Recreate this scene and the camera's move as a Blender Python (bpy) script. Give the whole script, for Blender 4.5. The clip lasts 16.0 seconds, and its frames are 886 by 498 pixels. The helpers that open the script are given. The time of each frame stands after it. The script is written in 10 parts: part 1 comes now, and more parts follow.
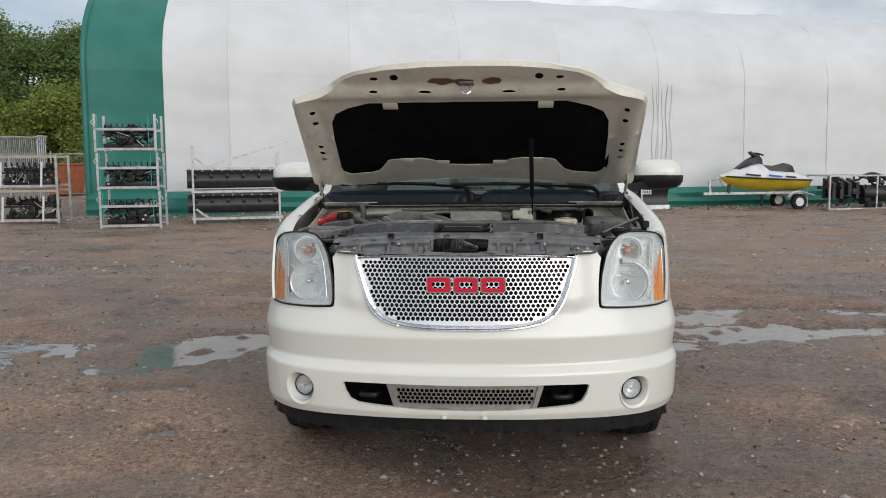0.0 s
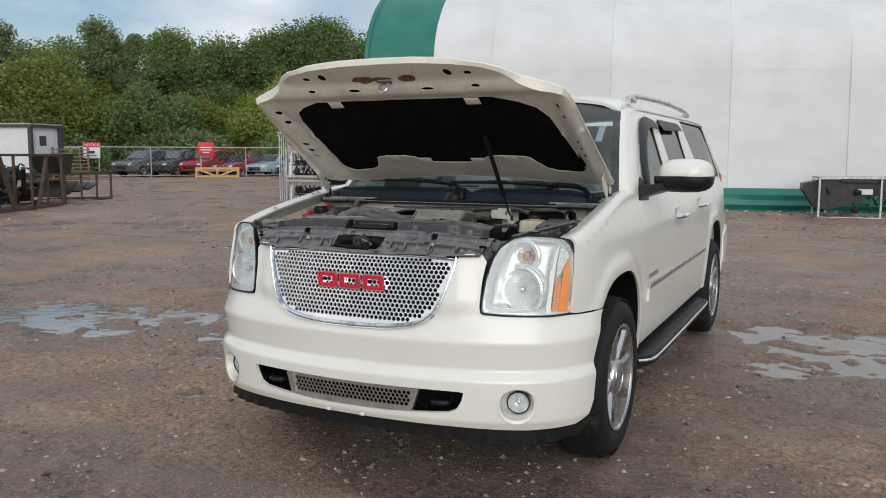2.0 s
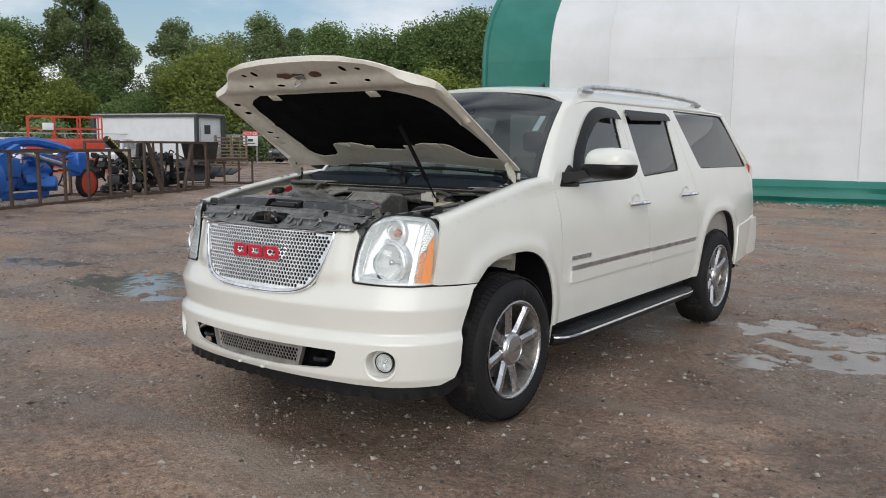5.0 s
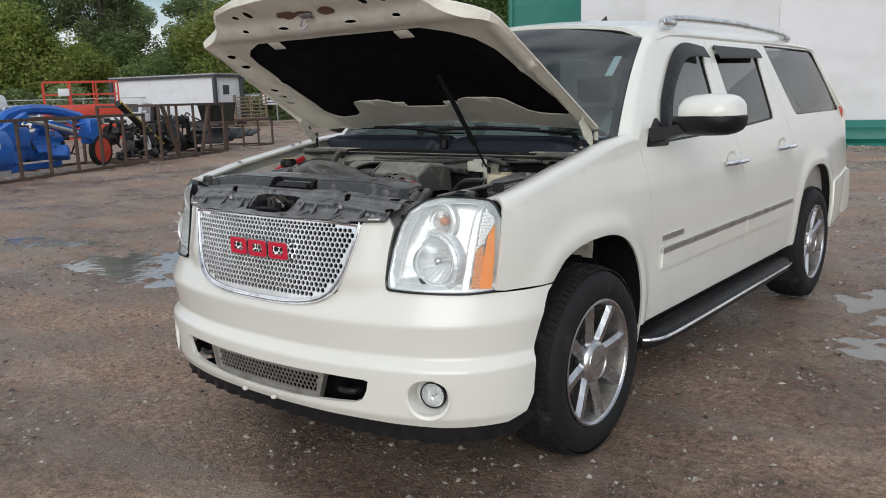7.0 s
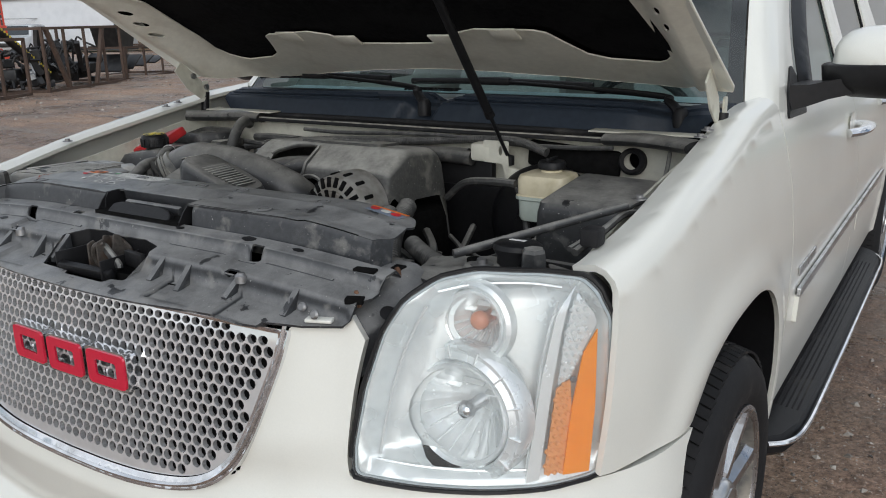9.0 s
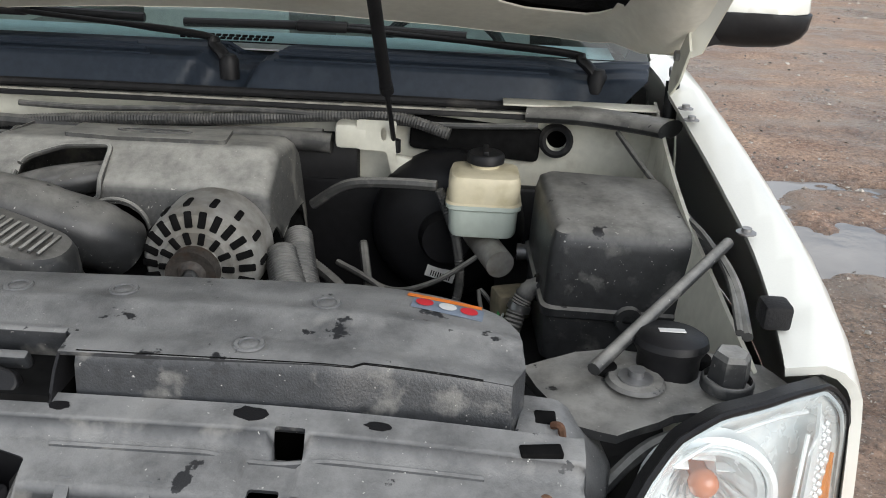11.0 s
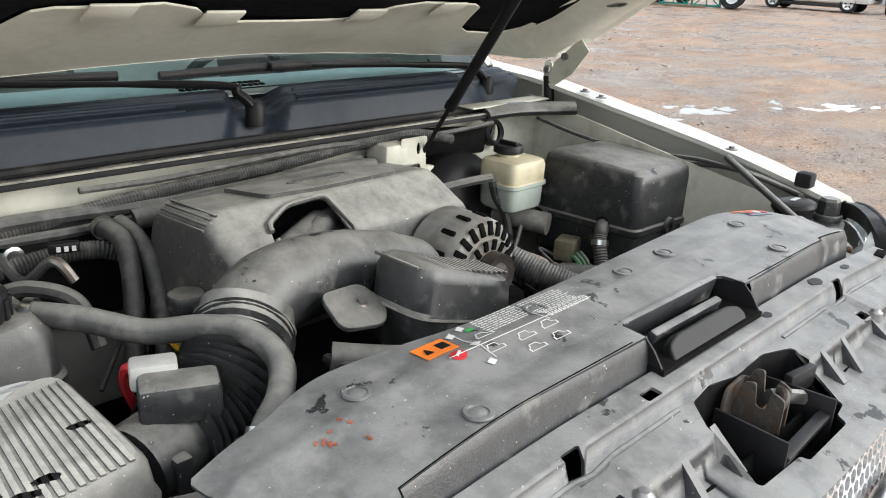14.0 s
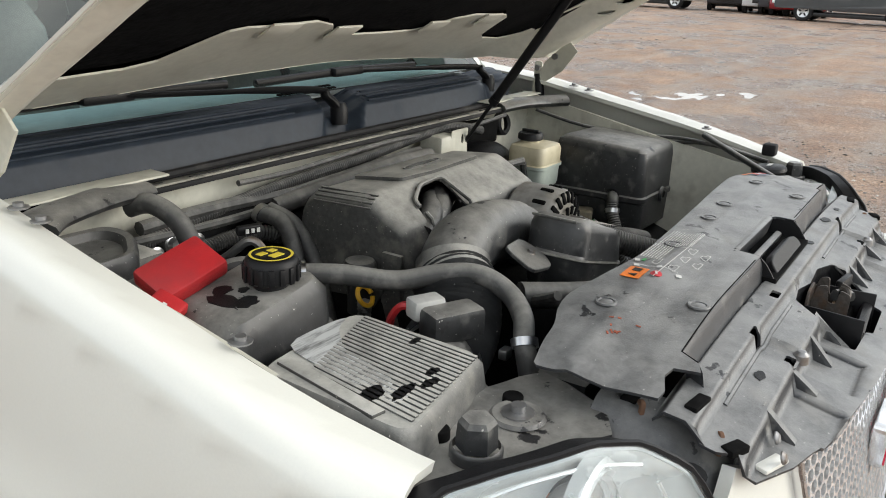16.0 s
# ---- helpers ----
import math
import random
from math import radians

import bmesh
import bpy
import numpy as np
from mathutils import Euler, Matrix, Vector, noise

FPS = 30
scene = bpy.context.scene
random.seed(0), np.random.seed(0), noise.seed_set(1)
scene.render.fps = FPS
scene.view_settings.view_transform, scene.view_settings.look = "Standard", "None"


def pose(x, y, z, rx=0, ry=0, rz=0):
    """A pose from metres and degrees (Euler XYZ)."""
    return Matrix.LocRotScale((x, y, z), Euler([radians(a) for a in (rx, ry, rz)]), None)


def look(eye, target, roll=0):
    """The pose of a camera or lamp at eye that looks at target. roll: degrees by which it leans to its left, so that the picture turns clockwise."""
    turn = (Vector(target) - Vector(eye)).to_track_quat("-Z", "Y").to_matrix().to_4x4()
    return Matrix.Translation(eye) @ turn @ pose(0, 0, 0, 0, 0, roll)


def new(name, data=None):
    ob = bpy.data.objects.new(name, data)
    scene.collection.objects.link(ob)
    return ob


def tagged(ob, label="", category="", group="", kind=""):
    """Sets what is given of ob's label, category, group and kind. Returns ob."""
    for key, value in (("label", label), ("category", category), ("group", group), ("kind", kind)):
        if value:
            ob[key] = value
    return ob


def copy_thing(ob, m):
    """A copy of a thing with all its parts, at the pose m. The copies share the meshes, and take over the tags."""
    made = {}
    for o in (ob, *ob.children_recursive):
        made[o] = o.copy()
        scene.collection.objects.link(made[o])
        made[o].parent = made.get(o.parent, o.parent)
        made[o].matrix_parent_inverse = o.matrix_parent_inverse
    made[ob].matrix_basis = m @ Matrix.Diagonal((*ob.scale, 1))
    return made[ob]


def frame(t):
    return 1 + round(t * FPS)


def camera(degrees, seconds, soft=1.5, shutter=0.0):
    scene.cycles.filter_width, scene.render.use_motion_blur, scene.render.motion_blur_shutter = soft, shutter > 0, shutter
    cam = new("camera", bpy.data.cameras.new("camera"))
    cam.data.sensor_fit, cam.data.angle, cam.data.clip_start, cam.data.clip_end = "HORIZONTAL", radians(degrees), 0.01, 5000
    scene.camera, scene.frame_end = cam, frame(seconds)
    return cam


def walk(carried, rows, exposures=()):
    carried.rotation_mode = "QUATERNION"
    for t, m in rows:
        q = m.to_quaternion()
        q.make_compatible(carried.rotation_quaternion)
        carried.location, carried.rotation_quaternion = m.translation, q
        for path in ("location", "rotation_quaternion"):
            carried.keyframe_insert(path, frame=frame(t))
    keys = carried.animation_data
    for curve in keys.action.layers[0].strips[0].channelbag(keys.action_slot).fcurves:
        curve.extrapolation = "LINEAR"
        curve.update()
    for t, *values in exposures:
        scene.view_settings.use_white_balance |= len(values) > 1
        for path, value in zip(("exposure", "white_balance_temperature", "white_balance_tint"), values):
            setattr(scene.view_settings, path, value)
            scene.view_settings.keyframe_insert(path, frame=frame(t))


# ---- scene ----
cam = camera(56.9, 16.0, soft=1.0)
PATH = [
    (0, (0.142, -3.484, 1.503), (0.011, -1.5, 1.287), -0.4),
    (0.5, (0.643, -3.369, 1.492), (0.307, -1.41, 1.272), -0.3),
    (1, (1.152, -3.312, 1.494), (0.609, -1.401, 1.265), -0.0),
    (1.5, (1.571, -3.206, 1.5), (0.849, -1.355, 1.27), 0.1),
    (2, (1.963, -2.995, 1.512), (1.092, -1.209, 1.286), 0.1),
    (2.5, (2.421, -2.868, 1.525), (1.431, -1.144, 1.305), 0.2),
    (3, (2.737, -2.674, 1.497), (1.663, -1.002, 1.278), 0.4),
    (3.2, (2.819, -2.618, 1.494), (1.732, -0.953, 1.277), 0.5),
    (5.3, (3.309, -2.696, 1.515), (2.105, -1.121, 1.249), 0.4),
    (5.5, (3.273, -2.69, 1.527), (2.066, -1.121, 1.246), 0.3),
    (6, (3.018, -2.524, 1.524), (1.793, -0.973, 1.215), -0.3),
    (6.5, (2.792, -2.28, 1.505), (1.555, -0.745, 1.165), -1.1),
    (7, (2.564, -1.944, 1.521), (1.331, -0.412, 1.155), -1.7),
    (7.5, (2.243, -1.659, 1.517), (1.028, -0.117, 1.136), -2.2),
    (8, (1.956, -1.346, 1.518), (0.773, 0.214, 1.11), -2.4),
    (8.5, (1.667, -1.001, 1.558), (0.536, 0.579, 1.086), -1.8),
    (9, (1.371, -0.72, 1.545), (0.311, 0.886, 1.0), -1.4),
    (9.5, (1.149, -0.459, 1.53), (0.189, 1.176, 0.893), -0.8),
    (9.7, (1.068, -0.365, 1.534), (0.162, 1.285, 0.858), -0.5),
    (11.8, (0.071, -0.36, 1.654), (0.592, 1.404, 0.869), 2.9),
    (12, (-0.039, -0.334, 1.635), (0.585, 1.405, 0.87), 2.6),
    (12.5, (-0.257, -0.275, 1.619), (0.636, 1.362, 0.893), 3.1),
    (13, (-0.501, -0.28, 1.616), (0.602, 1.235, 0.918), 2.9),
    (13.5, (-0.714, -0.22, 1.617), (0.553, 1.171, 0.937), 2.9),
    (14, (-0.918, -0.103, 1.601), (0.457, 1.185, 0.93), 2.9),
    (14.5, (-1.101, -0.084, 1.618), (0.349, 1.12, 0.951), 2.8),
    (15, (-1.291, -0.09, 1.626), (0.214, 1.045, 0.958), 2.7),
    (15.5, (-1.397, -0.025, 1.628), (0.156, 1.048, 0.967), 2.6),
    (16, (-1.44, 0.064, 1.62), (0.151, 1.083, 0.966), 2.5),
]
walk(cam, [(t, look(eye, target, roll)) for t, eye, target, roll in PATH],
     [(0.0, -0.28, 6350, 10), (3.2, -0.22, 6300, 10), (8.0, -0.22, 6200, 10), (9.7, -0.06, 6150, 9), (11.8, 0.82, 6440, 10), (14.6, 1.06, 6500, 8), (16, 0.64, 6580, 8)])

# ---- world, sun, exposure ----
SUN_DIR = Vector((0.60, -0.92, 0.47)).normalized()
world = bpy.data.worlds.new("sky")
scene.world = world
world.use_nodes = True
wn, wl = world.node_tree.nodes, world.node_tree.links
wn.clear()
w_out = wn.new("ShaderNodeOutputWorld")
w_bg = wn.new("ShaderNodeBackground")
w_sky = wn.new("ShaderNodeTexSky")
w_sky.sky_type = "NISHITA"
w_sky.sun_disc = False
w_sky.sun_elevation = math.asin(SUN_DIR.z)
w_sky.sun_rotation = math.atan2(SUN_DIR.x, SUN_DIR.y)
w_sky.air_density, w_sky.dust_density, w_sky.ozone_density = 1.0, 1.5, 1.0
w_co = wn.new("ShaderNodeTexCoord")
w_map = wn.new("ShaderNodeMapping")
w_map.inputs["Scale"].default_value = (1.0, 1.0, 2.6)
w_noise = wn.new("ShaderNodeTexNoise")
w_noise.inputs["Scale"].default_value = 2.3
w_noise.inputs["Detail"].default_value = 7
w_noise.inputs["Roughness"].default_value = 0.55
w_ramp = wn.new("ShaderNodeValToRGB")
w_ramp.color_ramp.elements[0].position = 0.36
w_ramp.color_ramp.elements[1].position = 0.56
w_fine = wn.new("ShaderNodeTexNoise")
w_fine.inputs["Scale"].default_value = 4.1
w_fine.inputs["Detail"].default_value = 5
w_grey = wn.new("ShaderNodeValToRGB")
w_grey.color_ramp.elements[0].position = 0.3
w_grey.color_ramp.elements[1].position = 0.7
w_grey.color_ramp.elements[0].color = (6.2, 6.6, 7.2, 1)
w_grey.color_ramp.elements[1].color = (11.6, 11.5, 11.3, 1)
w_mix = wn.new("ShaderNodeMix")
w_mix.data_type = "RGBA"
wl.new(w_co.outputs["Generated"], w_map.inputs["Vector"])
wl.new(w_map.outputs["Vector"], w_noise.inputs["Vector"])
wl.new(w_map.outputs["Vector"], w_fine.inputs["Vector"])
wl.new(w_noise.outputs["Fac"], w_ramp.inputs["Fac"])
wl.new(w_fine.outputs["Fac"], w_grey.inputs["Fac"])
wl.new(w_ramp.outputs["Color"], w_mix.inputs["Factor"])
wl.new(w_sky.outputs["Color"], w_mix.inputs["A"])
wl.new(w_grey.outputs["Color"], w_mix.inputs["B"])
wl.new(w_mix.outputs["Result"], w_bg.inputs["Color"])
wl.new(w_bg.outputs["Background"], w_out.inputs["Surface"])
w_bg.inputs["Strength"].default_value = 0.115
sun = new("sun", bpy.data.lights.new("sun", "SUN"))
sun.data.energy, sun.data.angle, sun.data.color = 1.45, radians(48), (1.0, 0.98, 0.945)
sun.matrix_world = look(SUN_DIR * 50, (0, 0, 0))
scene.view_settings.exposure = 0.0

# ---- helpers of this scene ----
from mathutils.geometry import delaunay_2d_cdt


def smooth_table(xs, ys, sigma, n=600):
    """A smoothed look-up through the given stations."""
    gx = np.linspace(xs[0], xs[-1], n)
    gy = np.interp(gx, xs, ys)
    k = max(1, int(3 * sigma / (gx[1] - gx[0])))
    w = np.exp(-0.5 * (np.arange(-k, k + 1) * (gx[1] - gx[0]) / sigma) ** 2)
    w /= w.sum()
    padded = np.concatenate([2 * gy[0] - gy[k:0:-1], gy, 2 * gy[-1] - gy[-2:-k - 2:-1]])
    gs = np.convolve(padded, w, "valid")
    return lambda v: float(np.interp(v, gx, gs))


def resample(points, seg, closed=True):
    """The outline cut into steps of about seg."""
    out = []
    n = len(points)
    for i in range(n if closed else n - 1):
        a, b = np.array(points[i], float), np.array(points[(i + 1) % n], float)
        k = max(1, int(np.linalg.norm(b - a) / seg + 0.5))
        for j in range(k):
            out.append(tuple(a + (b - a) * j / k))
    if not closed:
        out.append(tuple(points[-1]))
    return out


def spline(points, per=8, closed=False):
    """A Catmull-Rom curve through the points."""
    p = [np.array(q, float) for q in points]
    n = len(p)
    out = []
    for i in range(n if closed else n - 1):
        if closed:
            a, b, c, d = p[i - 1], p[i], p[(i + 1) % n], p[(i + 2) % n]
        else:
            a, b, c, d = p[max(i - 1, 0)], p[i], p[i + 1], p[min(i + 2, n - 1)]
        for j in range(per):
            t = j / per
            out.append(0.5 * (2 * b + (c - a) * t + (2 * a - 5 * b + 4 * c - d) * t * t + (3 * b - a - 3 * c + d) * t ** 3))
    if not closed:
        out.append(p[-1])
    return [tuple(q) for q in out]


def rounded(points, r, per=4):
    """A polygon whose corners are rounded by r (a number, or one for each corner)."""
    n = len(points)
    out = []
    for i in range(n):
        a, b, c = (np.array(points[k % n], float) for k in (i - 1, i, i + 1))
        ri = r[i] if isinstance(r, (list, tuple)) else r
        la, lc = np.linalg.norm(a - b), np.linalg.norm(c - b)
        d = min(ri, 0.48 * la, 0.48 * lc)
        p, q = b + (a - b) / la * d, b + (c - b) / lc * d
        for j in range(per + 1):
            t = j / per
            out.append(tuple((1 - t) ** 2 * p + 2 * t * (1 - t) * b + t * t * q))
    return out


def circle(cx, cy, r, n=16, ry=None, turn=0.0):
    ry = r if ry is None else ry
    out = []
    for i in range(n):
        a = 2 * math.pi * i / n
        x, y = r * math.cos(a), ry * math.sin(a)
        out.append((cx + x * math.cos(turn) - y * math.sin(turn), cy + x * math.sin(turn) + y * math.cos(turn)))
    return out


def inside(px, py, poly):
    """Which of the points lie in the polygon."""
    res = np.zeros(len(px), bool)
    q = np.array(poly, float)
    x0, y0 = q[:, 0], q[:, 1]
    x1, y1 = np.roll(x0, -1), np.roll(y0, -1)
    for a, b, c, d in zip(x0, y0, x1, y1):
        if b != d:
            hit = ((b > py) != (d > py)) & (px < (c - a) * (py - b) / (d - b) + a)
            res ^= hit
    return res


def triangulate(outline, holes, step):
    loops = [outline] + list(holes)
    pts, edges = [], []
    for loop in loops:
        base = len(pts)
        pts += [tuple(p) for p in loop]
        edges += [(base + i, base + (i + 1) % len(loop)) for i in range(len(loop))]
    b = np.array(pts)
    gx = np.arange(b[:, 0].min(), b[:, 0].max(), step)
    gy = np.arange(b[:, 1].min(), b[:, 1].max(), step)
    mx, my = (m.ravel() for m in np.meshgrid(gx + step * 0.37, gy + step * 0.41))
    ok = inside(mx, my, outline)
    for h in holes:
        ok &= ~inside(mx, my, h)
    mx, my = mx[ok], my[ok]
    if len(mx):
        near = np.full(len(mx), 9e9)
        for q in b:
            near = np.minimum(near, (mx - q[0]) ** 2 + (my - q[1]) ** 2)
        keep = near > (0.45 * step) ** 2
        pts += list(zip(mx[keep], my[keep]))
    v, _, f, *_ = delaunay_2d_cdt([Vector(p) for p in pts], edges, [], 0, 1e-7)
    v = np.array([(q.x, q.y) for q in v])
    f = np.array([t for t in f if len(t) == 3])
    c = v[f].mean(axis=1)
    ok = inside(c[:, 0], c[:, 1], outline)
    for h in holes:
        ok &= ~inside(c[:, 0], c[:, 1], h)
    return v, f[ok]


def sheet_mesh(outline, holes, fn, step, thick, facing, mirror=False):
    """A plate of even thickness over an outline with holes, laid on the surface fn(u, v)."""
    uv, tris = triangulate(outline, holes, step)
    e = 1e-3
    pos = np.array([fn(u, v) for u, v in uv])
    du = np.array([fn(u + e, v) for u, v in uv]) - np.array([fn(u - e, v) for u, v in uv])
    dv = np.array([fn(u, v + e) for u, v in uv]) - np.array([fn(u, v - e) for u, v in uv])
    nor = np.cross(du, dv)
    nor /= np.linalg.norm(nor, axis=1)[:, None] + 1e-12
    if nor.mean(axis=0) @ np.array(facing, float) < 0:
        nor = -nor
    if mirror:
        pos, nor = pos * (-1, 1, 1), nor * (-1, 1, 1)
    a, b, c = (pos[tris[:, k]] for k in range(3))
    flip = np.einsum("ij,ij->i", np.cross(b - a, c - a), nor[tris].mean(axis=1)) < 0
    tris = tris.copy()
    tris[flip] = tris[flip][:, ::-1]
    n = len(pos)
    verts, norms, faces = [pos], [nor], [tuple(t) for t in tris]
    if thick:
        back = pos - nor * thick
        verts.append(back)
        norms.append(-nor)
        faces += [tuple(int(k) + n for k in t[::-1]) for t in tris]
        count = {}
        for t in tris:
            for i in range(3):
                count[(int(t[i]), int(t[(i + 1) % 3]))] = 1
        rim = [k for k in count if (k[1], k[0]) not in count]
        m = 2 * n
        for i, j in rim:
            wall = np.array([pos[i], pos[j], back[j], back[i]])
            out = np.cross(pos[j] - pos[i], nor[i] + nor[j])
            out /= np.linalg.norm(out) + 1e-12
            verts.append(wall)
            norms.append(np.repeat(out[None], 4, 0))
            faces.append((m + 1, m, m + 3, m + 2))
            m += 4
    me = bpy.data.meshes.new("plate")
    me.from_pydata(np.concatenate(verts).tolist(), [], faces)
    me.shade_smooth()
    me.normals_split_custom_set_from_vertices(np.concatenate(norms).tolist())
    return me


def mesh_of(verts, faces, smooth=True):
    me = bpy.data.meshes.new("mesh")
    me.from_pydata([tuple(map(float, v)) for v in verts], [], faces)
    if smooth:
        me.shade_smooth()
    return me


def part(name, shape, material, parent=None, label="", at=None):
    """Links a bmesh or a mesh as one object, under a thing or a part."""
    if isinstance(shape, bmesh.types.BMesh):
        me = bpy.data.meshes.new(name)
        shape.to_mesh(me)
        shape.free()
    else:
        me = shape
        me.name = name
    if not me.has_custom_normals and any(p.use_smooth for p in me.polygons[:4]):
        me.set_sharp_from_angle(angle=radians(40))
    if not me.materials:
        me.materials.append(material)
    ob = new(name, me)
    if at is not None:
        ob.matrix_basis = at
    if parent is not None:
        ob.parent = parent
    if label:
        ob["label"] = label
    return ob


def thing(name, label, category, group="", kind="", at=None):
    ob = new(name)
    ob.empty_display_size = 0.1
    if at is not None:
        ob.matrix_basis = at
    return tagged(ob, label, category, group, kind)


def box(sx, sy, sz, at=None, bevel=0.0, seg=2, bm=None):
    """A block, its corners bevelled, centred at the pose."""
    own = bmesh.new()
    bmesh.ops.create_cube(own, size=1.0)
    bmesh.ops.scale(own, vec=(sx, sy, sz), verts=own.verts)
    if bevel:
        bmesh.ops.bevel(own, geom=own.edges[:], offset=bevel, segments=seg, affect="EDGES", profile=0.5)
        for f in own.faces:
            f.smooth = True
    if at is not None:
        own.transform(at if isinstance(at, Matrix) else Matrix.Translation(at))
    return join(bm, own)


def join(bm, own):
    if bm is None:
        return own
    me = bpy.data.meshes.new("tmp")
    own.to_mesh(me)
    own.free()
    bm.from_mesh(me)
    bpy.data.meshes.remove(me)
    return bm


def lathe(profile, n=32, at=None, bm=None, smooth=True, arc=2 * math.pi):
    """A body turned round its z axis from (radius, height) stations."""
    own = bmesh.new()
    closed = arc > 6.28
    m = n if closed else n + 1
    rings = []
    for r, z in profile:
        if r < 1e-6:
            rings.append([own.verts.new((0, 0, z))] * m)
        else:
            rings.append([own.verts.new((r * math.cos(arc * i / n), r * math.sin(arc * i / n), z)) for i in range(m)])
    for a, b in zip(rings, rings[1:]):
        for i in range(n):
            j = (i + 1) % m
            loop = []
            for v in (a[i], a[j], b[j], b[i]):
                if v not in loop:
                    loop.append(v)
            if len(loop) > 2:
                own.faces.new(loop).smooth = smooth
    bmesh.ops.recalc_face_normals(own, faces=own.faces)
    if at is not None:
        own.transform(at if isinstance(at, Matrix) else Matrix.Translation(at))
    return join(bm, own)


def tube(points, r, n=10, per=8, bm=None, ribs=0.0, pitch=0.012, flat=1.0, closed=False):
    """A hose or bar along a curve; ribs: the height of its corrugation."""
    p = spline(points, per, closed) if len(points) > 2 and per > 1 else [tuple(q) for q in points]
    if ribs:
        p = resample(p, pitch / 2, closed=False)
    p = [Vector(q) for q in p]
    own = bmesh.new()
    ref = Vector((0, 0, 1))
    rings = []
    last = None
    for i, q in enumerate(p):
        t = (p[min(i + 1, len(p) - 1)] - p[max(i - 1, 0)]).normalized()
        if last is None:
            u = t.cross(ref)
            if u.length < 0.1:
                u = t.cross(Vector((0, 1, 0)))
        else:
            u = last - t * last.dot(t)
        u.normalize()
        last = u
        w = u.cross(t)
        ri = r[min(i * len(r) // len(p), len(r) - 1)] if isinstance(r, (list, tuple)) else r
        if ribs:
            ri += ribs * (i % 2)
        rings.append([own.verts.new(q + u * (ri * math.cos(2 * math.pi * k / n)) + w * (ri * flat * math.sin(2 * math.pi * k / n))) for k in range(n)])
    for a, b in zip(rings, rings[1:]):
        for k in range(n):
            own.faces.new((a[k], a[(k + 1) % n], b[(k + 1) % n], b[k])).smooth = True
    own.faces.new(rings[0])
    own.faces.new(rings[-1][::-1])
    bmesh.ops.recalc_face_normals(own, faces=own.faces)
    return join(bm, own)


def prism(outline, depth, at=None, bevel=0.0, bm=None, seg=2):
    """A flat outline drawn out to a depth, from z = 0 up."""
    own = bmesh.new()
    loop = [own.verts.new((x, y, 0)) for x, y in outline]
    f = own.faces.new(loop)
    f.normal_update()
    if f.normal.z > 0:
        f.normal_flip()
    res = bmesh.ops.extrude_face_region(own, geom=[f])
    top = [v for v in res["geom"] if isinstance(v, bmesh.types.BMVert)]
    bmesh.ops.translate(own, vec=(0, 0, depth), verts=top)
    bmesh.ops.recalc_face_normals(own, faces=own.faces)
    if bevel:
        rim = [e for e in own.edges if all(v in top for v in e.verts)]
        bmesh.ops.bevel(own, geom=rim, offset=bevel, segments=seg, affect="EDGES", profile=0.5)
    if at is not None:
        own.transform(at if isinstance(at, Matrix) else Matrix.Translation(at))
    return join(bm, own)


def loft(loops, bm=None, caps=True, smooth=True):
    """A skin over closed loops with the same number of points."""
    own = bmesh.new()
    rings = [[own.verts.new(q) for q in loop] for loop in loops]
    n = len(rings[0])
    for a, b in zip(rings, rings[1:]):
        for k in range(n):
            own.faces.new((a[k], a[(k + 1) % n], b[(k + 1) % n], b[k])).smooth = smooth
    if caps:
        own.faces.new(rings[0])
        own.faces.new(rings[-1][::-1])
    bmesh.ops.recalc_face_normals(own, faces=own.faces)
    return join(bm, own)


def rod(a, b, r, n=8, bm=None):
    return tube([a, b], r, n, per=1, bm=bm)


def beam(a, b, w, h=None, bm=None):
    """A square bar from a to b."""
    a, b = Vector(a), Vector(b)
    q = (b - a).to_track_quat("Z", "Y").to_matrix().to_4x4()
    return box(w, h or w, (b - a).length, Matrix.Translation((a + b) / 2) @ q, bm=bm)


def lettering(text, size, depth=0.001):
    """Writing as a mesh, its base line on the x axis."""
    cu = bpy.data.curves.new("text", "FONT")
    cu.body, cu.size, cu.extrude, cu.align_x, cu.resolution_u = text, size, depth, "CENTER", 2
    ob = bpy.data.objects.new("text", cu)
    me = bpy.data.meshes.new_from_object(ob)
    bpy.data.objects.remove(ob)
    return me


def rx(deg):
    return Matrix.Rotation(radians(deg), 4, "X")


def ry(deg):
    return Matrix.Rotation(radians(deg), 4, "Y")


def rz(deg):
    return Matrix.Rotation(radians(deg), 4, "Z")


def tr(x, y, z):
    return Matrix.Translation((x, y, z))

# ---- materials ----
def mix_rgb(nt, fac, a, b, mode="MIX"):
    m = nt.nodes.new("ShaderNodeMix")
    m.data_type, m.blend_type = "RGBA", mode
    for key, val in (("Factor", fac), ("A", a), ("B", b)):
        if hasattr(val, "is_output"):
            nt.links.new(val, m.inputs[key])
        else:
            m.inputs[key].default_value = val if key == "Factor" else (*val, 1)
    return m.outputs["Result"]


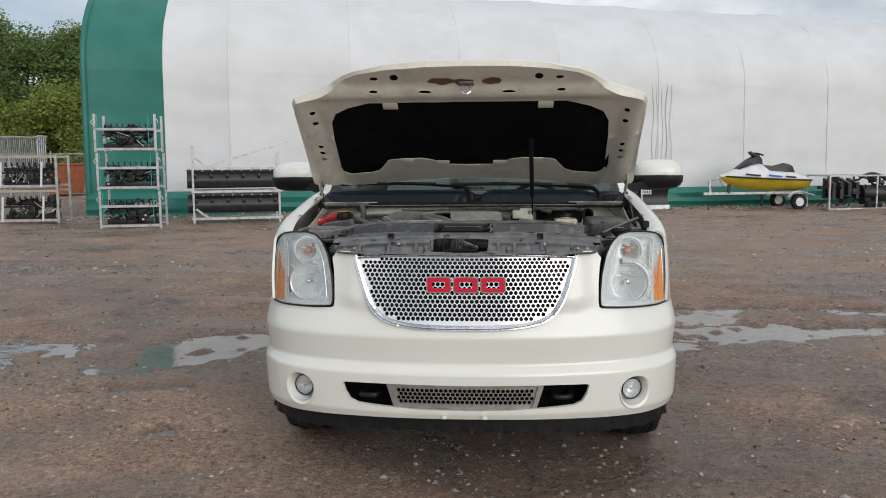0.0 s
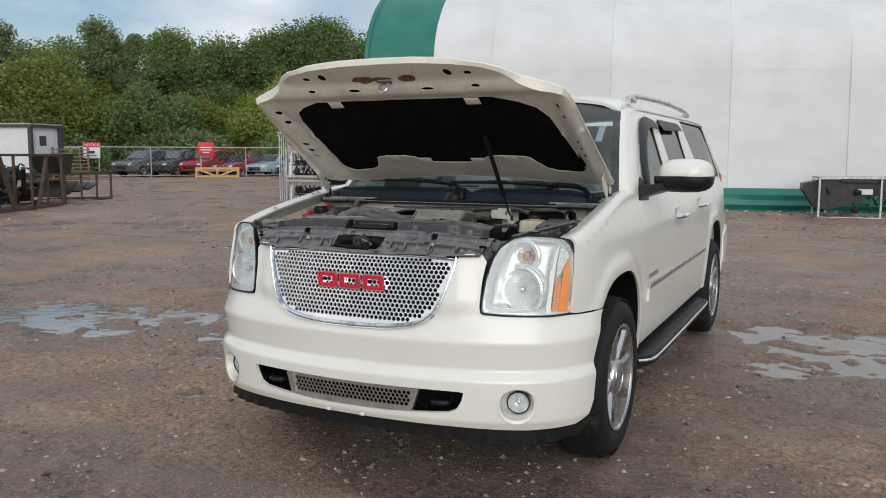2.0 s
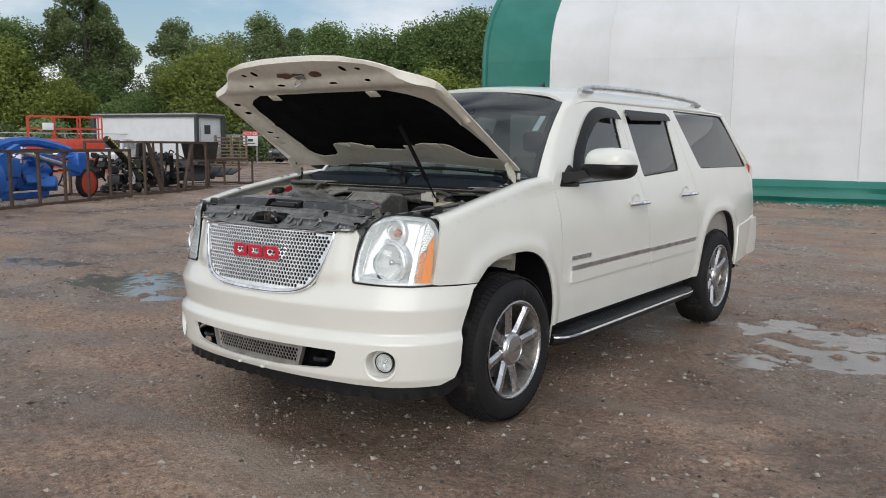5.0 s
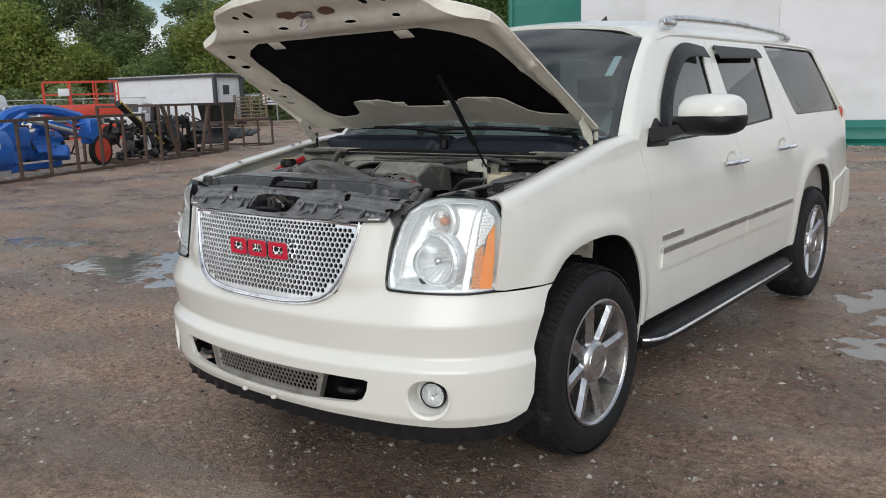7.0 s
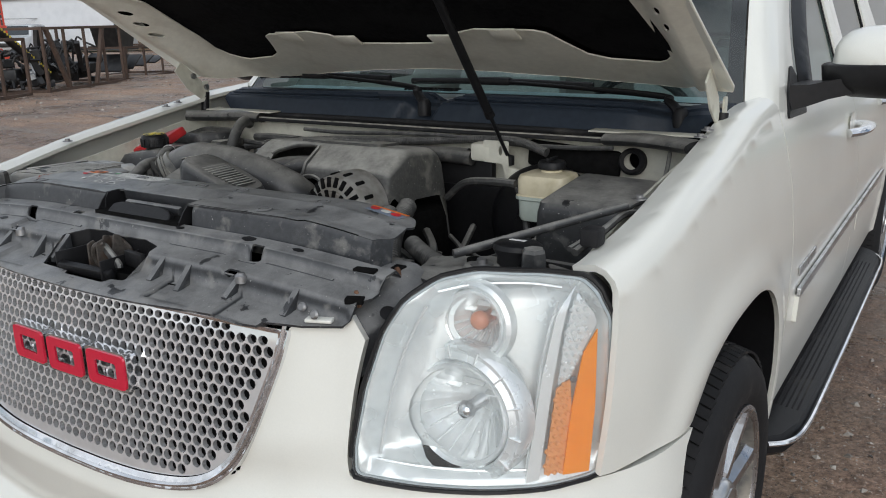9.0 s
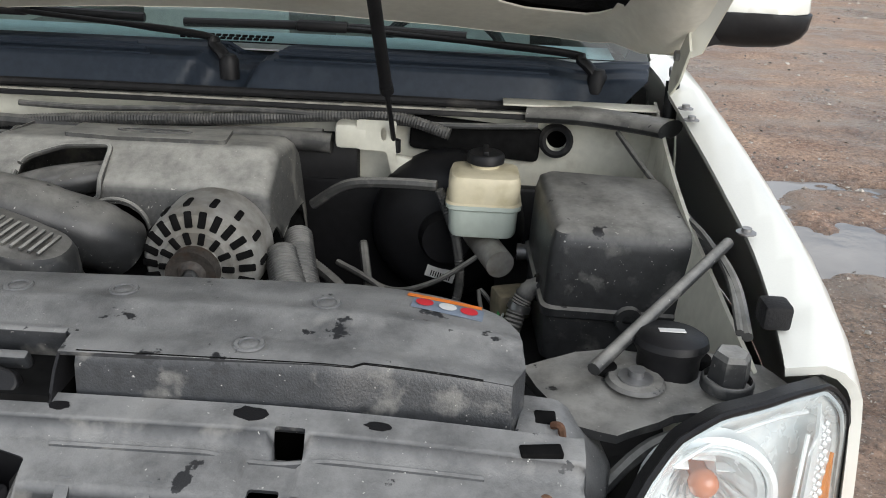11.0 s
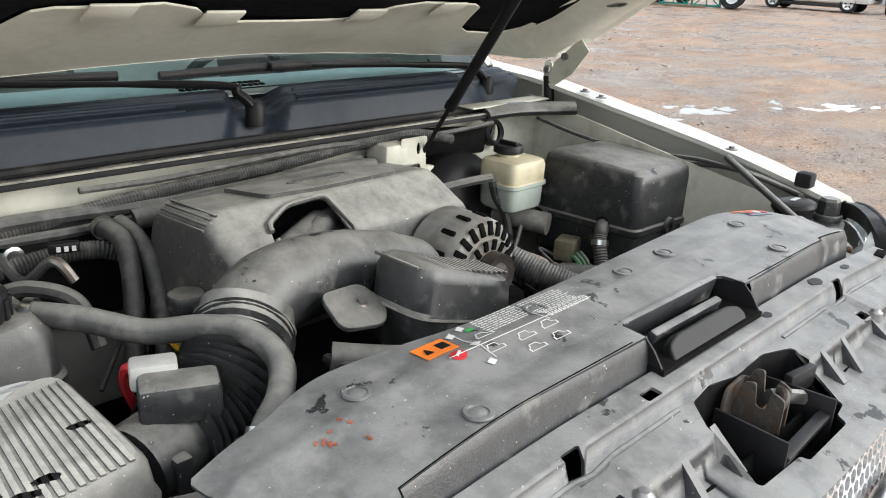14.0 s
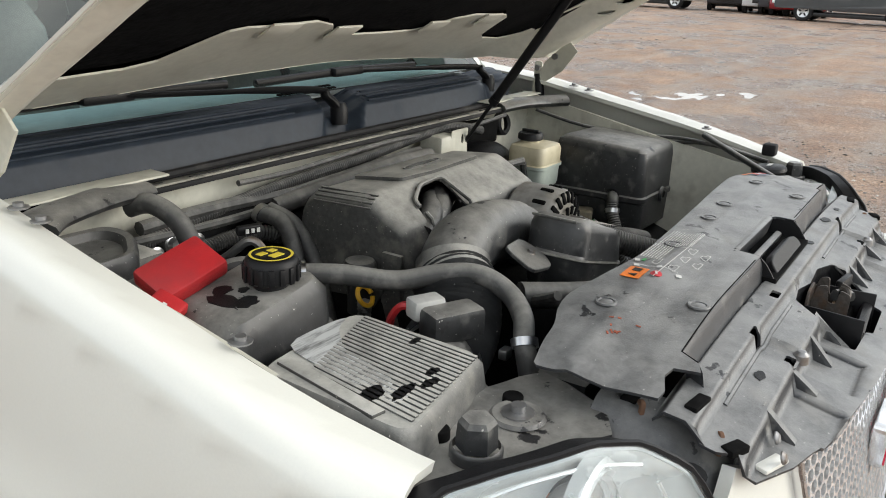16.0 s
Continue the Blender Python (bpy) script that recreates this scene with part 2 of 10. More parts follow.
def noise_fac(nt, scale, detail=4, lo=0.35, hi=0.65, rough=0.55, coords="Object", stretch=(1, 1, 1)):
    co = nt.nodes.new("ShaderNodeTexCoord")
    mp = nt.nodes.new("ShaderNodeMapping")
    mp.inputs["Scale"].default_value = stretch
    nz = nt.nodes.new("ShaderNodeTexNoise")
    nz.inputs["Scale"].default_value, nz.inputs["Detail"].default_value, nz.inputs["Roughness"].default_value = scale, detail, rough
    rp = nt.nodes.new("ShaderNodeMapRange")
    rp.inputs["From Min"].default_value, rp.inputs["From Max"].default_value = lo, hi
    nt.links.new(co.outputs[coords], mp.inputs["Vector"])
    nt.links.new(mp.outputs["Vector"], nz.inputs["Vector"])
    nt.links.new(nz.outputs["Fac"], rp.inputs["Value"])
    return rp.outputs["Result"]


def surface(name, colour, rough=0.5, metal=0.0, stain=None, stain_scale=6.0, stain_lo=0.45, stain_hi=0.7, grain=0.12, grain_scale=60.0,
            bump=0.0, bump_scale=200.0, coat=0.0, rough2=None, spec=0.5, random_tint=0.0, dust=None, dust_fac=0.8, dust_scale=6.0, specks=None, specks_lo=0.71, wet=None, dust_lo=0.36):
    """A painted, plastic, metal or stone surface with stains and grain."""
    m = bpy.data.materials.new(name)
    m.use_nodes = True
    nt = m.node_tree
    p = nt.nodes["Principled BSDF"]
    big = noise_fac(nt, stain_scale, 5, stain_lo, stain_hi)
    fine = noise_fac(nt, grain_scale, 4, 0.3, 0.7)
    dark = tuple(c * (1 - grain) for c in colour)
    light = tuple(min(1.0, c * (1 + grain)) for c in colour)
    col = mix_rgb(nt, fine, dark, light)
    if stain is not None:
        col = mix_rgb(nt, big, col, stain)
    if random_tint:
        info = nt.nodes.new("ShaderNodeObjectInfo")
        hsv = nt.nodes.new("ShaderNodeHueSaturation")
        mr = nt.nodes.new("ShaderNodeMapRange")
        mr.inputs["To Min"].default_value, mr.inputs["To Max"].default_value = 1 - random_tint, 1 + random_tint
        nt.links.new(info.outputs["Random"], mr.inputs["Value"])
        nt.links.new(mr.outputs["Result"], hsv.inputs["Value"])
        nt.links.new(col, hsv.inputs["Color"])
        col = hsv.outputs["Color"]
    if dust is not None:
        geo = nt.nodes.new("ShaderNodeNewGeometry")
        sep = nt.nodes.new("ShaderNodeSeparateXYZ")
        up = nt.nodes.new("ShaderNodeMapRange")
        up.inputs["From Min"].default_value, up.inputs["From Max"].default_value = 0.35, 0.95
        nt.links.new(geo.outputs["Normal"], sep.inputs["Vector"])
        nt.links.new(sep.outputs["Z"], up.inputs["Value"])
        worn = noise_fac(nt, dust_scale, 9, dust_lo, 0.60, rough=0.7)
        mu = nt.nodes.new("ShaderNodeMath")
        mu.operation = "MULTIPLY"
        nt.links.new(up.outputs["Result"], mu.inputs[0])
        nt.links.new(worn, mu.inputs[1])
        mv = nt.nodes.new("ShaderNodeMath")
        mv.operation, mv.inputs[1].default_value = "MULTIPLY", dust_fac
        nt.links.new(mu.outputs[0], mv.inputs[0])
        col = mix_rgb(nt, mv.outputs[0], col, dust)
    if wet is not None:
        col = mix_rgb(nt, noise_fac(nt, 21, 6, 0.635, 0.655, rough=0.62), col, wet)
    if specks is not None:
        col = mix_rgb(nt, noise_fac(nt, 190, 2, specks_lo, specks_lo + 0.05), col, specks)
    nt.links.new(col, p.inputs["Base Color"])
    p.inputs["Metallic"].default_value = metal
    p.inputs["Specular IOR Level"].default_value = spec
    mr = nt.nodes.new("ShaderNodeMapRange")
    mr.inputs["To Min"].default_value, mr.inputs["To Max"].default_value = rough, rough if rough2 is None else rough2
    nt.links.new(big, mr.inputs["Value"])
    nt.links.new(mr.outputs["Result"], p.inputs["Roughness"])
    if coat:
        p.inputs["Coat Weight"].default_value, p.inputs["Coat Roughness"].default_value = coat, 0.04
    if bump:
        bf = noise_fac(nt, bump_scale, 4, 0.2, 0.8)
        bn = nt.nodes.new("ShaderNodeBump")
        bn.inputs["Strength"].default_value, bn.inputs["Distance"].default_value = 0.6, bump
        nt.links.new(bf, bn.inputs["Height"])
        nt.links.new(bn.outputs["Normal"], p.inputs["Normal"])
    return m


def clear_glass(name, tint, gloss_rough=0.02, ior=1.5, haze=0.0):
    """A pane: what is behind it shows through its tint, and it mirrors by Fresnel."""
    m = bpy.data.materials.new(name)
    m.use_nodes = True
    nt = m.node_tree
    nt.nodes.remove(nt.nodes["Principled BSDF"])
    out = nt.nodes["Material Output"]
    tp = nt.nodes.new("ShaderNodeBsdfTransparent")
    tp.inputs["Color"].default_value = (*tint, 1)
    df = nt.nodes.new("ShaderNodeBsdfDiffuse")
    df.inputs["Color"].default_value = (0.75, 0.78, 0.78, 1)
    hz = nt.nodes.new("ShaderNodeMixShader")
    hz.inputs["Fac"].default_value = haze
    gl = nt.nodes.new("ShaderNodeBsdfGlossy")
    gl.inputs["Roughness"].default_value = gloss_rough
    fr = nt.nodes.new("ShaderNodeFresnel")
    fr.inputs["IOR"].default_value = ior
    mx = nt.nodes.new("ShaderNodeMixShader")
    nt.links.new(tp.outputs[0], hz.inputs[1])
    nt.links.new(df.outputs[0], hz.inputs[2])
    nt.links.new(fr.outputs[0], mx.inputs["Fac"])
    nt.links.new(hz.outputs[0], mx.inputs[1])
    nt.links.new(gl.outputs[0], mx.inputs[2])
    nt.links.new(mx.outputs[0], out.inputs["Surface"])
    return m


PAINT = surface("pearl_white_paint", (0.80, 0.80, 0.735), 0.30, stain=(0.765, 0.76, 0.695), stain_scale=2.0, grain=0.015, grain_scale=300, coat=0.75)
PAINT.node_tree.nodes["Principled BSDF"].inputs["Coat Roughness"].default_value = 0.13
PAINT_IN = surface("dusty_cream_paint", (0.60, 0.59, 0.505), 0.5, stain=(0.34, 0.32, 0.26), stain_scale=14, stain_lo=0.52, stain_hi=0.8, grain=0.06, rough2=0.7)
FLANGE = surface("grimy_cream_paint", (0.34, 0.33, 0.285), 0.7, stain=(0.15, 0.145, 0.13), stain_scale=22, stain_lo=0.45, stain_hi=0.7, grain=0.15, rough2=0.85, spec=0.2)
HOOD_IN = surface("under_hood_cream_paint", (0.80, 0.775, 0.68), 0.42, stain=(0.60, 0.56, 0.47), stain_scale=9, stain_lo=0.5, stain_hi=0.85, grain=0.05)
BLACK_PLASTIC = surface("dusty_black_plastic", (0.030, 0.031, 0.032), 0.38, stain=(0.10, 0.10, 0.094), stain_scale=26, stain_lo=0.55, stain_hi=0.68, grain=0.25, rough2=0.62, bump=0.00025, bump_scale=500, dust=(0.36, 0.35, 0.322), dust_lo=0.17, dust_fac=0.72, dust_scale=20, specks=(0.45, 0.44, 0.40), wet=(0.02, 0.02, 0.021))
COVER_PLASTIC = surface("worn_grey_plastic", (0.036, 0.038, 0.041), 0.36, stain=(0.15, 0.147, 0.138), stain_scale=17, stain_lo=0.57, stain_hi=0.66, grain=0.25, grain_scale=90, rough2=0.58, bump=0.0005, bump_scale=400, dust=(0.315, 0.315, 0.308), dust_lo=0.16, dust_fac=0.76, dust_scale=15, specks=(0.50, 0.49, 0.46), wet=(0.03, 0.031, 0.033))
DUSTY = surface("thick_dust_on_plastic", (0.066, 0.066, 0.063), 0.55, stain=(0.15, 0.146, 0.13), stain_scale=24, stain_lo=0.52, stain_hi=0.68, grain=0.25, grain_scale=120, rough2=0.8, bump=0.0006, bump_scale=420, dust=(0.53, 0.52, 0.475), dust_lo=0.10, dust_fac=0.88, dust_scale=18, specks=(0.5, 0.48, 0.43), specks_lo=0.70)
TRIM = surface("black_trim", (0.011, 0.011, 0.012), 0.42, grain=0.2, bump=0.0003, bump_scale=700, spec=0.25)
COWL = surface("blue_grey_cowl_plastic", (0.022, 0.030, 0.043), 0.40, stain=(0.036, 0.046, 0.060), stain_scale=18, stain_lo=0.55, stain_hi=0.75, grain=0.15, rough2=0.6, spec=0.22)
RUBBER = surface("tyre_rubber", (0.013, 0.013, 0.014), 0.7, stain=(0.055, 0.051, 0.047), stain_scale=9, stain_lo=0.56, stain_hi=0.72, grain=0.2, spec=0.3, bump=0.0008, bump_scale=250)
HOSE = surface("dusty_hose_rubber", (0.045, 0.045, 0.044), 0.55, stain=(0.12, 0.116, 0.108), stain_scale=30, stain_lo=0.5, stain_hi=0.7, grain=0.2, dust=(0.31, 0.305, 0.28), dust_lo=0.0, dust_fac=0.75, dust_scale=30)
FELT = surface("black_felt", (0.009, 0.009, 0.010), 0.95, grain=0.4, stain=(0.014, 0.014, 0.015), stain_scale=7, bump=0.002, bump_scale=90, spec=0.05)
# near-black colour stands in for shade in openings, recesses and hidden depths
HOLLOW_SHADE = surface("hollow_shade", (0.008, 0.008, 0.008), 0.9, grain=0.3, spec=0.05)
CHROME = surface("chrome", (0.82, 0.83, 0.85), 0.09, metal=1.0, stain=(0.6, 0.6, 0.6), stain_scale=12, grain=0.02, rough2=0.2)
SATIN = surface("satin_metal", (0.66, 0.67, 0.68), 0.28, metal=1.0, stain=(0.45, 0.45, 0.44), stain_scale=10, grain=0.06, rough2=0.45)
WHEEL = surface("polished_alloy", (0.54, 0.55, 0.57), 0.27, metal=1.0, stain=(0.34, 0.33, 0.31), stain_scale=9, stain_lo=0.5, stain_hi=0.85, grain=0.06, rough2=0.45)
WHEEL_DARK = surface("dirty_wheel_barrel", (0.15, 0.145, 0.135), 0.6, metal=0.4, stain=(0.34, 0.31, 0.26), stain_scale=14, grain=0.25)
ALUMINIUM = surface("dull_cast_aluminium", (0.38, 0.37, 0.345), 0.5, metal=0.4, stain=(0.22, 0.205, 0.175), stain_scale=18, grain=0.15, rough2=0.6, bump=0.0004, bump_scale=600)
STEEL = surface("grey_steel", (0.30, 0.30, 0.30), 0.45, metal=0.8, stain=(0.22, 0.16, 0.11), stain_scale=14, stain_lo=0.55, grain=0.15)
RED_PLASTIC = surface("red_plastic", (0.46, 0.024, 0.028), 0.4, stain=(0.38, 0.03, 0.035), stain_scale=20, grain=0.08, bump=0.0004, bump_scale=300)
EMBLEM_RED = surface("emblem_red", (0.60, 0.012, 0.045), 0.25, grain=0.05, coat=0.5)
AMBER = surface("amber_lens", (0.95, 0.31, 0.006), 0.15, grain=0.05, coat=0.5)
ORANGE = surface("orange_sticker", (0.85, 0.22, 0.03), 0.5, grain=0.05)
WHITE_PRINT = surface("white_print", (0.62, 0.62, 0.60), 0.55, grain=0.08)
RED_PRINT = surface("red_print", (0.55, 0.03, 0.04), 0.5, grain=0.08)
GREEN_PRINT = surface("green_print", (0.05, 0.35, 0.09), 0.5, grain=0.08)
YELLOW_PRINT = surface("yellow_print", (0.72, 0.58, 0.06), 0.5, grain=0.08)
YELLOW_RING = surface("yellow_plastic", (0.75, 0.42, 0.03), 0.4, grain=0.05)
MILK = surface("yellowed_milky_plastic", (0.62, 0.56, 0.40), 0.4, stain=(0.50, 0.44, 0.28), stain_scale=25, grain=0.05)
FLUID = surface("pale_fluid_plastic", (0.50, 0.56, 0.50), 0.35, grain=0.05)
RUST = surface("rust", (0.16, 0.085, 0.05), 0.85, stain=(0.09, 0.04, 0.02), stain_scale=30, grain=0.3, bump=0.001, bump_scale=200)
REFLECTOR = surface("lamp_reflector", (0.94, 0.96, 0.96), 0.18, metal=0.45, stain=(0.84, 0.86, 0.86), stain_scale=22, grain=0.02, rough2=0.3)
LENS_GREY = surface("lamp_housing_silver", (0.86, 0.89, 0.89), 0.22, metal=0.30, stain=(0.62, 0.67, 0.68), stain_scale=9, stain_lo=0.42, grain=0.04, rough2=0.36)
MESH = surface("silver_mesh", (0.95, 0.96, 0.97), 0.17, metal=0.70, stain=(0.82, 0.83, 0.84), stain_scale=14, grain=0.05, rough2=0.26)
BOWL = surface("bright_bowl", (0.94, 0.96, 0.96), 0.14, metal=0.42, stain=(0.76, 0.79, 0.79), stain_scale=30, stain_lo=0.4, grain=0.03, rough2=0.3)
# lens haze: soft clouding, raised to stand in for mirrored sky as well
LENS = clear_glass("headlamp_lens", (0.97, 0.985, 0.985), 0.03, 1.36, 0.09)
GLASS = clear_glass("window_glass", (0.62, 0.84, 0.86), 0.01, 2.1)
# the slight white haze paints in sky mirrored by the windshield
SCREEN = clear_glass("windshield_glass", (0.64, 0.88, 0.91), 0.01, 1.75, 0.02)
TINT = clear_glass("tinted_glass", (0.30, 0.325, 0.32), 0.01, 1.95)
SEAT = surface("grey_leather", (0.36, 0.34, 0.31), 0.5, grain=0.1, bump=0.0005, bump_scale=300)

# ---- ground, puddles, tunnel ----
PUDDLES = [(-4.1, 2.75, 1.35, 0.50, 8), (-2.25, 2.75, 0.55, 0.40, 40), (-2.0, 3.3, 0.6, 0.25, 18), (-4.9, 2.1, 1.0, 0.30, -10), (-6.8, 2.6, 1.6, 0.35, 10), (-1.75, 0.95, 0.22, 0.10, 5), (-2.35, 1.75, 0.45, 0.10, 12),
           (3.1, 4.85, 2.3, 0.20, -2), (2.15, 3.75, 0.75, 0.42, -12), (3.2, 4.0, 0.9, 0.28, 6), (1.55, 4.45, 0.8, 0.38, 8), (1.55, 3.2, 0.45, 0.22, 30), (5.4, 4.7, 1.2, 0.2, 4),
           (8.6, 4.6, 1.3, 0.5, -15), (10.6, 3.6, 1.0, 0.4, -25), (6.6, 4.6, 1.1, 0.4, 5), (18.0, 6.4, 0.9, 0.4, -50), (16.4, 4.6, 0.7, 0.25, -40),
           (-10.0, 8.5, 2.2, 0.22, 6), (-14.0, 10.5, 2.6, 0.2, 10), (9.4, 20.4, 1.5, 0.3, 12)]
TUN_A = math.atan(0.22)
TUN_U = Vector((math.cos(TUN_A), math.sin(TUN_A), 0))
TUN_N = Vector((-math.sin(TUN_A), math.cos(TUN_A), 0))
TUN_O = Vector((-8.5, 19.0, 0))


def tun(s, off, z):
    """A point by the tunnel's length, depth and height; the far bays stand a little lower."""
    return TUN_O + TUN_U * s + TUN_N * off + Vector((0, 0, z * (1 - 0.0045 * max(0.0, s))))


def ground_height(x, y):
    p = Vector((x, y, 0))
    near = math.exp(-((x / 9) ** 2 + ((y - 2) / 9) ** 2))
    h = 0.020 * noise.noise(p * 0.45) + 0.016 * noise.noise(p * 1.7 + Vector((7, 3, 0))) + 0.011 * noise.noise(p * 5.0) + 0.6 * near * (0.022 * noise.noise(p * 9.0) + 0.014 * abs(noise.noise(p * 17.0 + Vector((3, 1, 0)))))
    # wheel ruts that cross the yard
    for off, slope, gap in ((4.6, -0.03, 1.7), (-1.0, 0.35, 1.75), (7.8, 0.10, 1.7), (11.5, 0.16, 1.7)):
        for k in (0, 1):
            d = (y - off - slope * x - k * gap) + 0.25 * noise.noise(Vector((x * 0.3, off, k)))
            h -= 0.016 * math.exp(-(d / 0.16) ** 2) - 0.010 * math.exp(-((abs(d) - 0.27) / 0.09) ** 2)
    wob = 0.55 * noise.noise(p * 1.3 + Vector((0, 0, 5))) + 0.4 * noise.noise(p * 3.7)
    for cx, cy, a, b, deg in PUDDLES:
        c, s = math.cos(radians(deg)), math.sin(radians(deg))
        u, v = ((x - cx) * c + (y - cy) * s) / a, (-(x - cx) * s + (y - cy) * c) / b
        r = u * u + v * v
        if r < 6:
            rag = 0.026 * noise.noise(Vector((x * 5.0, y * 11.0, 2.0))) + 0.022 * noise.noise(Vector((x * 11.0, y * 17.0, 6.0)))
            h -= (1.0 if abs(x) < 6 else 0.70) * (0.060 + rag + 0.06 * noise.noise(p * 2.6) + 0.04 * noise.noise(p * 6.5)) * math.exp(-(max(0.0, math.sqrt(r) + wob * 0.7)) ** 2.2)
    car = math.exp(-(max(0, abs(x) - 0.9) / 0.5) ** 2 - (max(0, abs(y - 2.6) - 2.2) / 0.6) ** 2)
    h *= 1 - 0.75 * car
    wall = (Vector((x, y, 0)) - TUN_O).dot(TUN_N)
    if -3.0 < wall < 0.6:
        h += 0.06 * (1 - abs(wall + 1.0) / 2.0 if abs(wall + 1.0) < 2 else 0) + 0.03 * max(0, noise.noise(p * 3.0))
    return h


def stations(a, b, step, far, grow):
    mid = list(np.arange(a, b + step / 2, step))
    lo, hi, d = [a], [b], step
    while hi[-1] < far:
        d *= grow if d < 0.45 else 1.14
        lo.append(lo[-1] - d)
        hi.append(hi[-1] + d)
    return lo[:0:-1] + mid + hi[1:]


MUD = bpy.data.materials.new("wet_brown_mud")
MUD.use_nodes = True
nt = MUD.node_tree
mud_p = nt.nodes["Principled BSDF"]
m_big = noise_fac(nt, 0.28, 5, 0.38, 0.62)
m_mid = noise_fac(nt, 1.6, 6, 0.38, 0.64, rough=0.6)
m_fine = noise_fac(nt, 26, 9, 0.38, 0.62, rough=0.8)
m_grit = noise_fac(nt, 75, 4, 0.60, 0.66, rough=0.7)
m_pit = noise_fac(nt, 48, 4, 0.60, 0.68, rough=0.7, stretch=(1, 1.3, 1))
m_streak = noise_fac(nt, 1.1, 5, 0.5, 0.68, stretch=(0.22, 1.6, 1))
mud_c = mix_rgb(nt, m_big, (0.195, 0.127, 0.092), (0.285, 0.198, 0.147))
mud_c = mix_rgb(nt, m_mid, mud_c, (0.325, 0.238, 0.175))
fine_c = mix_rgb(nt, m_fine, (0.27, 0.25, 0.24), (1.30, 1.28, 1.26))
mud_c = mix_rgb(nt, 0.9, mud_c, fine_c, "MULTIPLY")
mud_c = mix_rgb(nt, m_streak, mud_c, (0.25, 0.205, 0.168))
mud_c = mix_rgb(nt, m_pit, mud_c, (0.05, 0.036, 0.028))
mud_c = mix_rgb(nt, m_grit, mud_c, (0.44, 0.40, 0.355))
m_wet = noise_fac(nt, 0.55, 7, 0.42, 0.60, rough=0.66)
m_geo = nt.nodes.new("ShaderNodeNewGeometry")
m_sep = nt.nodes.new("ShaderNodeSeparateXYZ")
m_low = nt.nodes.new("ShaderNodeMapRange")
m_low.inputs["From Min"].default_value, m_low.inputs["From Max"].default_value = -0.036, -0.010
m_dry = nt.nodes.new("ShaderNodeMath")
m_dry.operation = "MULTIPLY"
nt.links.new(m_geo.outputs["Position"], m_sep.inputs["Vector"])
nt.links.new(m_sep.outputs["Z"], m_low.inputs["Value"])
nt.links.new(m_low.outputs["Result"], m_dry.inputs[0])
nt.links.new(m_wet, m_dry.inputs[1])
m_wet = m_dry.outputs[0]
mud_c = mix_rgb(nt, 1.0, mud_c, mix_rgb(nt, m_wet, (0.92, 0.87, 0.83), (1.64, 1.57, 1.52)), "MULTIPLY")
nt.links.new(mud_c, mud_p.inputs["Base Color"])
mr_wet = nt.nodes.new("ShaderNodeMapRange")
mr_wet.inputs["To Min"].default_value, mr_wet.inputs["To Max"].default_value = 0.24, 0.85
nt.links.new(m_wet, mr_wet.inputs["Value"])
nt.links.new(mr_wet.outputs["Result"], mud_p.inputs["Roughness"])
mud_p.inputs["Specular IOR Level"].default_value = 0.55
for sc, dist, prev in ((11, 0.030, None), (55, 0.024, 1)):
    hf = noise_fac(nt, sc, 6, 0.2, 0.8, rough=0.65)
    bn = nt.nodes.new("ShaderNodeBump")
    bn.inputs["Strength"].default_value, bn.inputs["Distance"].default_value = 0.75, dist
    nt.links.new(hf, bn.inputs["Height"])
    if prev:
        nt.links.new(mud_last, bn.inputs["Normal"])
    mud_last = bn.outputs["Normal"]
nt.links.new(mud_last, mud_p.inputs["Normal"])

gx = stations(-6.0, 6.0, 0.030, 1500, 1.03)
gy = stations(-3.4, 6.4, 0.030, 1500, 1.03)
gv = [(x, y, ground_height(x, y) if abs(x) < 60 and abs(y) < 60 else 0.0) for y in gy for x in gx]
nx = len(gx)
gf = [(j * nx + i, j * nx + i + 1, (j + 1) * nx + i + 1, (j + 1) * nx + i) for j in range(len(gy) - 1) for i in range(nx - 1)]
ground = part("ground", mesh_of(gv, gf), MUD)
tagged(ground, "wet brown mud yard with ruts and gravel", "ground", kind="structure")

WATER = bpy.data.materials.new("muddy_water")
WATER.use_nodes = True
nt = WATER.node_tree
wp = nt.nodes["Principled BSDF"]
wc = mix_rgb(nt, noise_fac(nt, 1.5, 4), (0.15, 0.14, 0.132), (0.22, 0.205, 0.19))
nt.links.new(wc, wp.inputs["Base Color"])
wp.inputs["Roughness"].default_value, wp.inputs["IOR"].default_value = 0.05, 1.5
wb = nt.nodes.new("ShaderNodeBump")
wb.inputs["Strength"].default_value, wb.inputs["Distance"].default_value = 0.15, 0.01
nt.links.new(noise_fac(nt, 9, 3, 0.2, 0.8), wb.inputs["Height"])
nt.links.new(wb.outputs["Normal"], wp.inputs["Normal"])
pud = part("water", mesh_of([(-18, -1.5, -0.036), (22, -1.5, -0.036), (22, 24, -0.036), (-18, 24, -0.036)], [(0, 1, 2, 3)]), WATER)
tagged(pud, "shallow muddy puddles that mirror the sky", "puddle", kind="structure")

# loose gravel
rng = random.Random(4)
pebble_v, pebble_f = [], []
oct_f = [(0, 2, 4), (2, 1, 4), (1, 3, 4), (3, 0, 4), (2, 0, 5), (1, 2, 5), (3, 1, 5), (0, 3, 5)]
oct_v = [(1, 0, 0), (-1, 0, 0), (0, 1, 0), (0, -1, 0), (0, 0, 1), (0, 0, -1)]


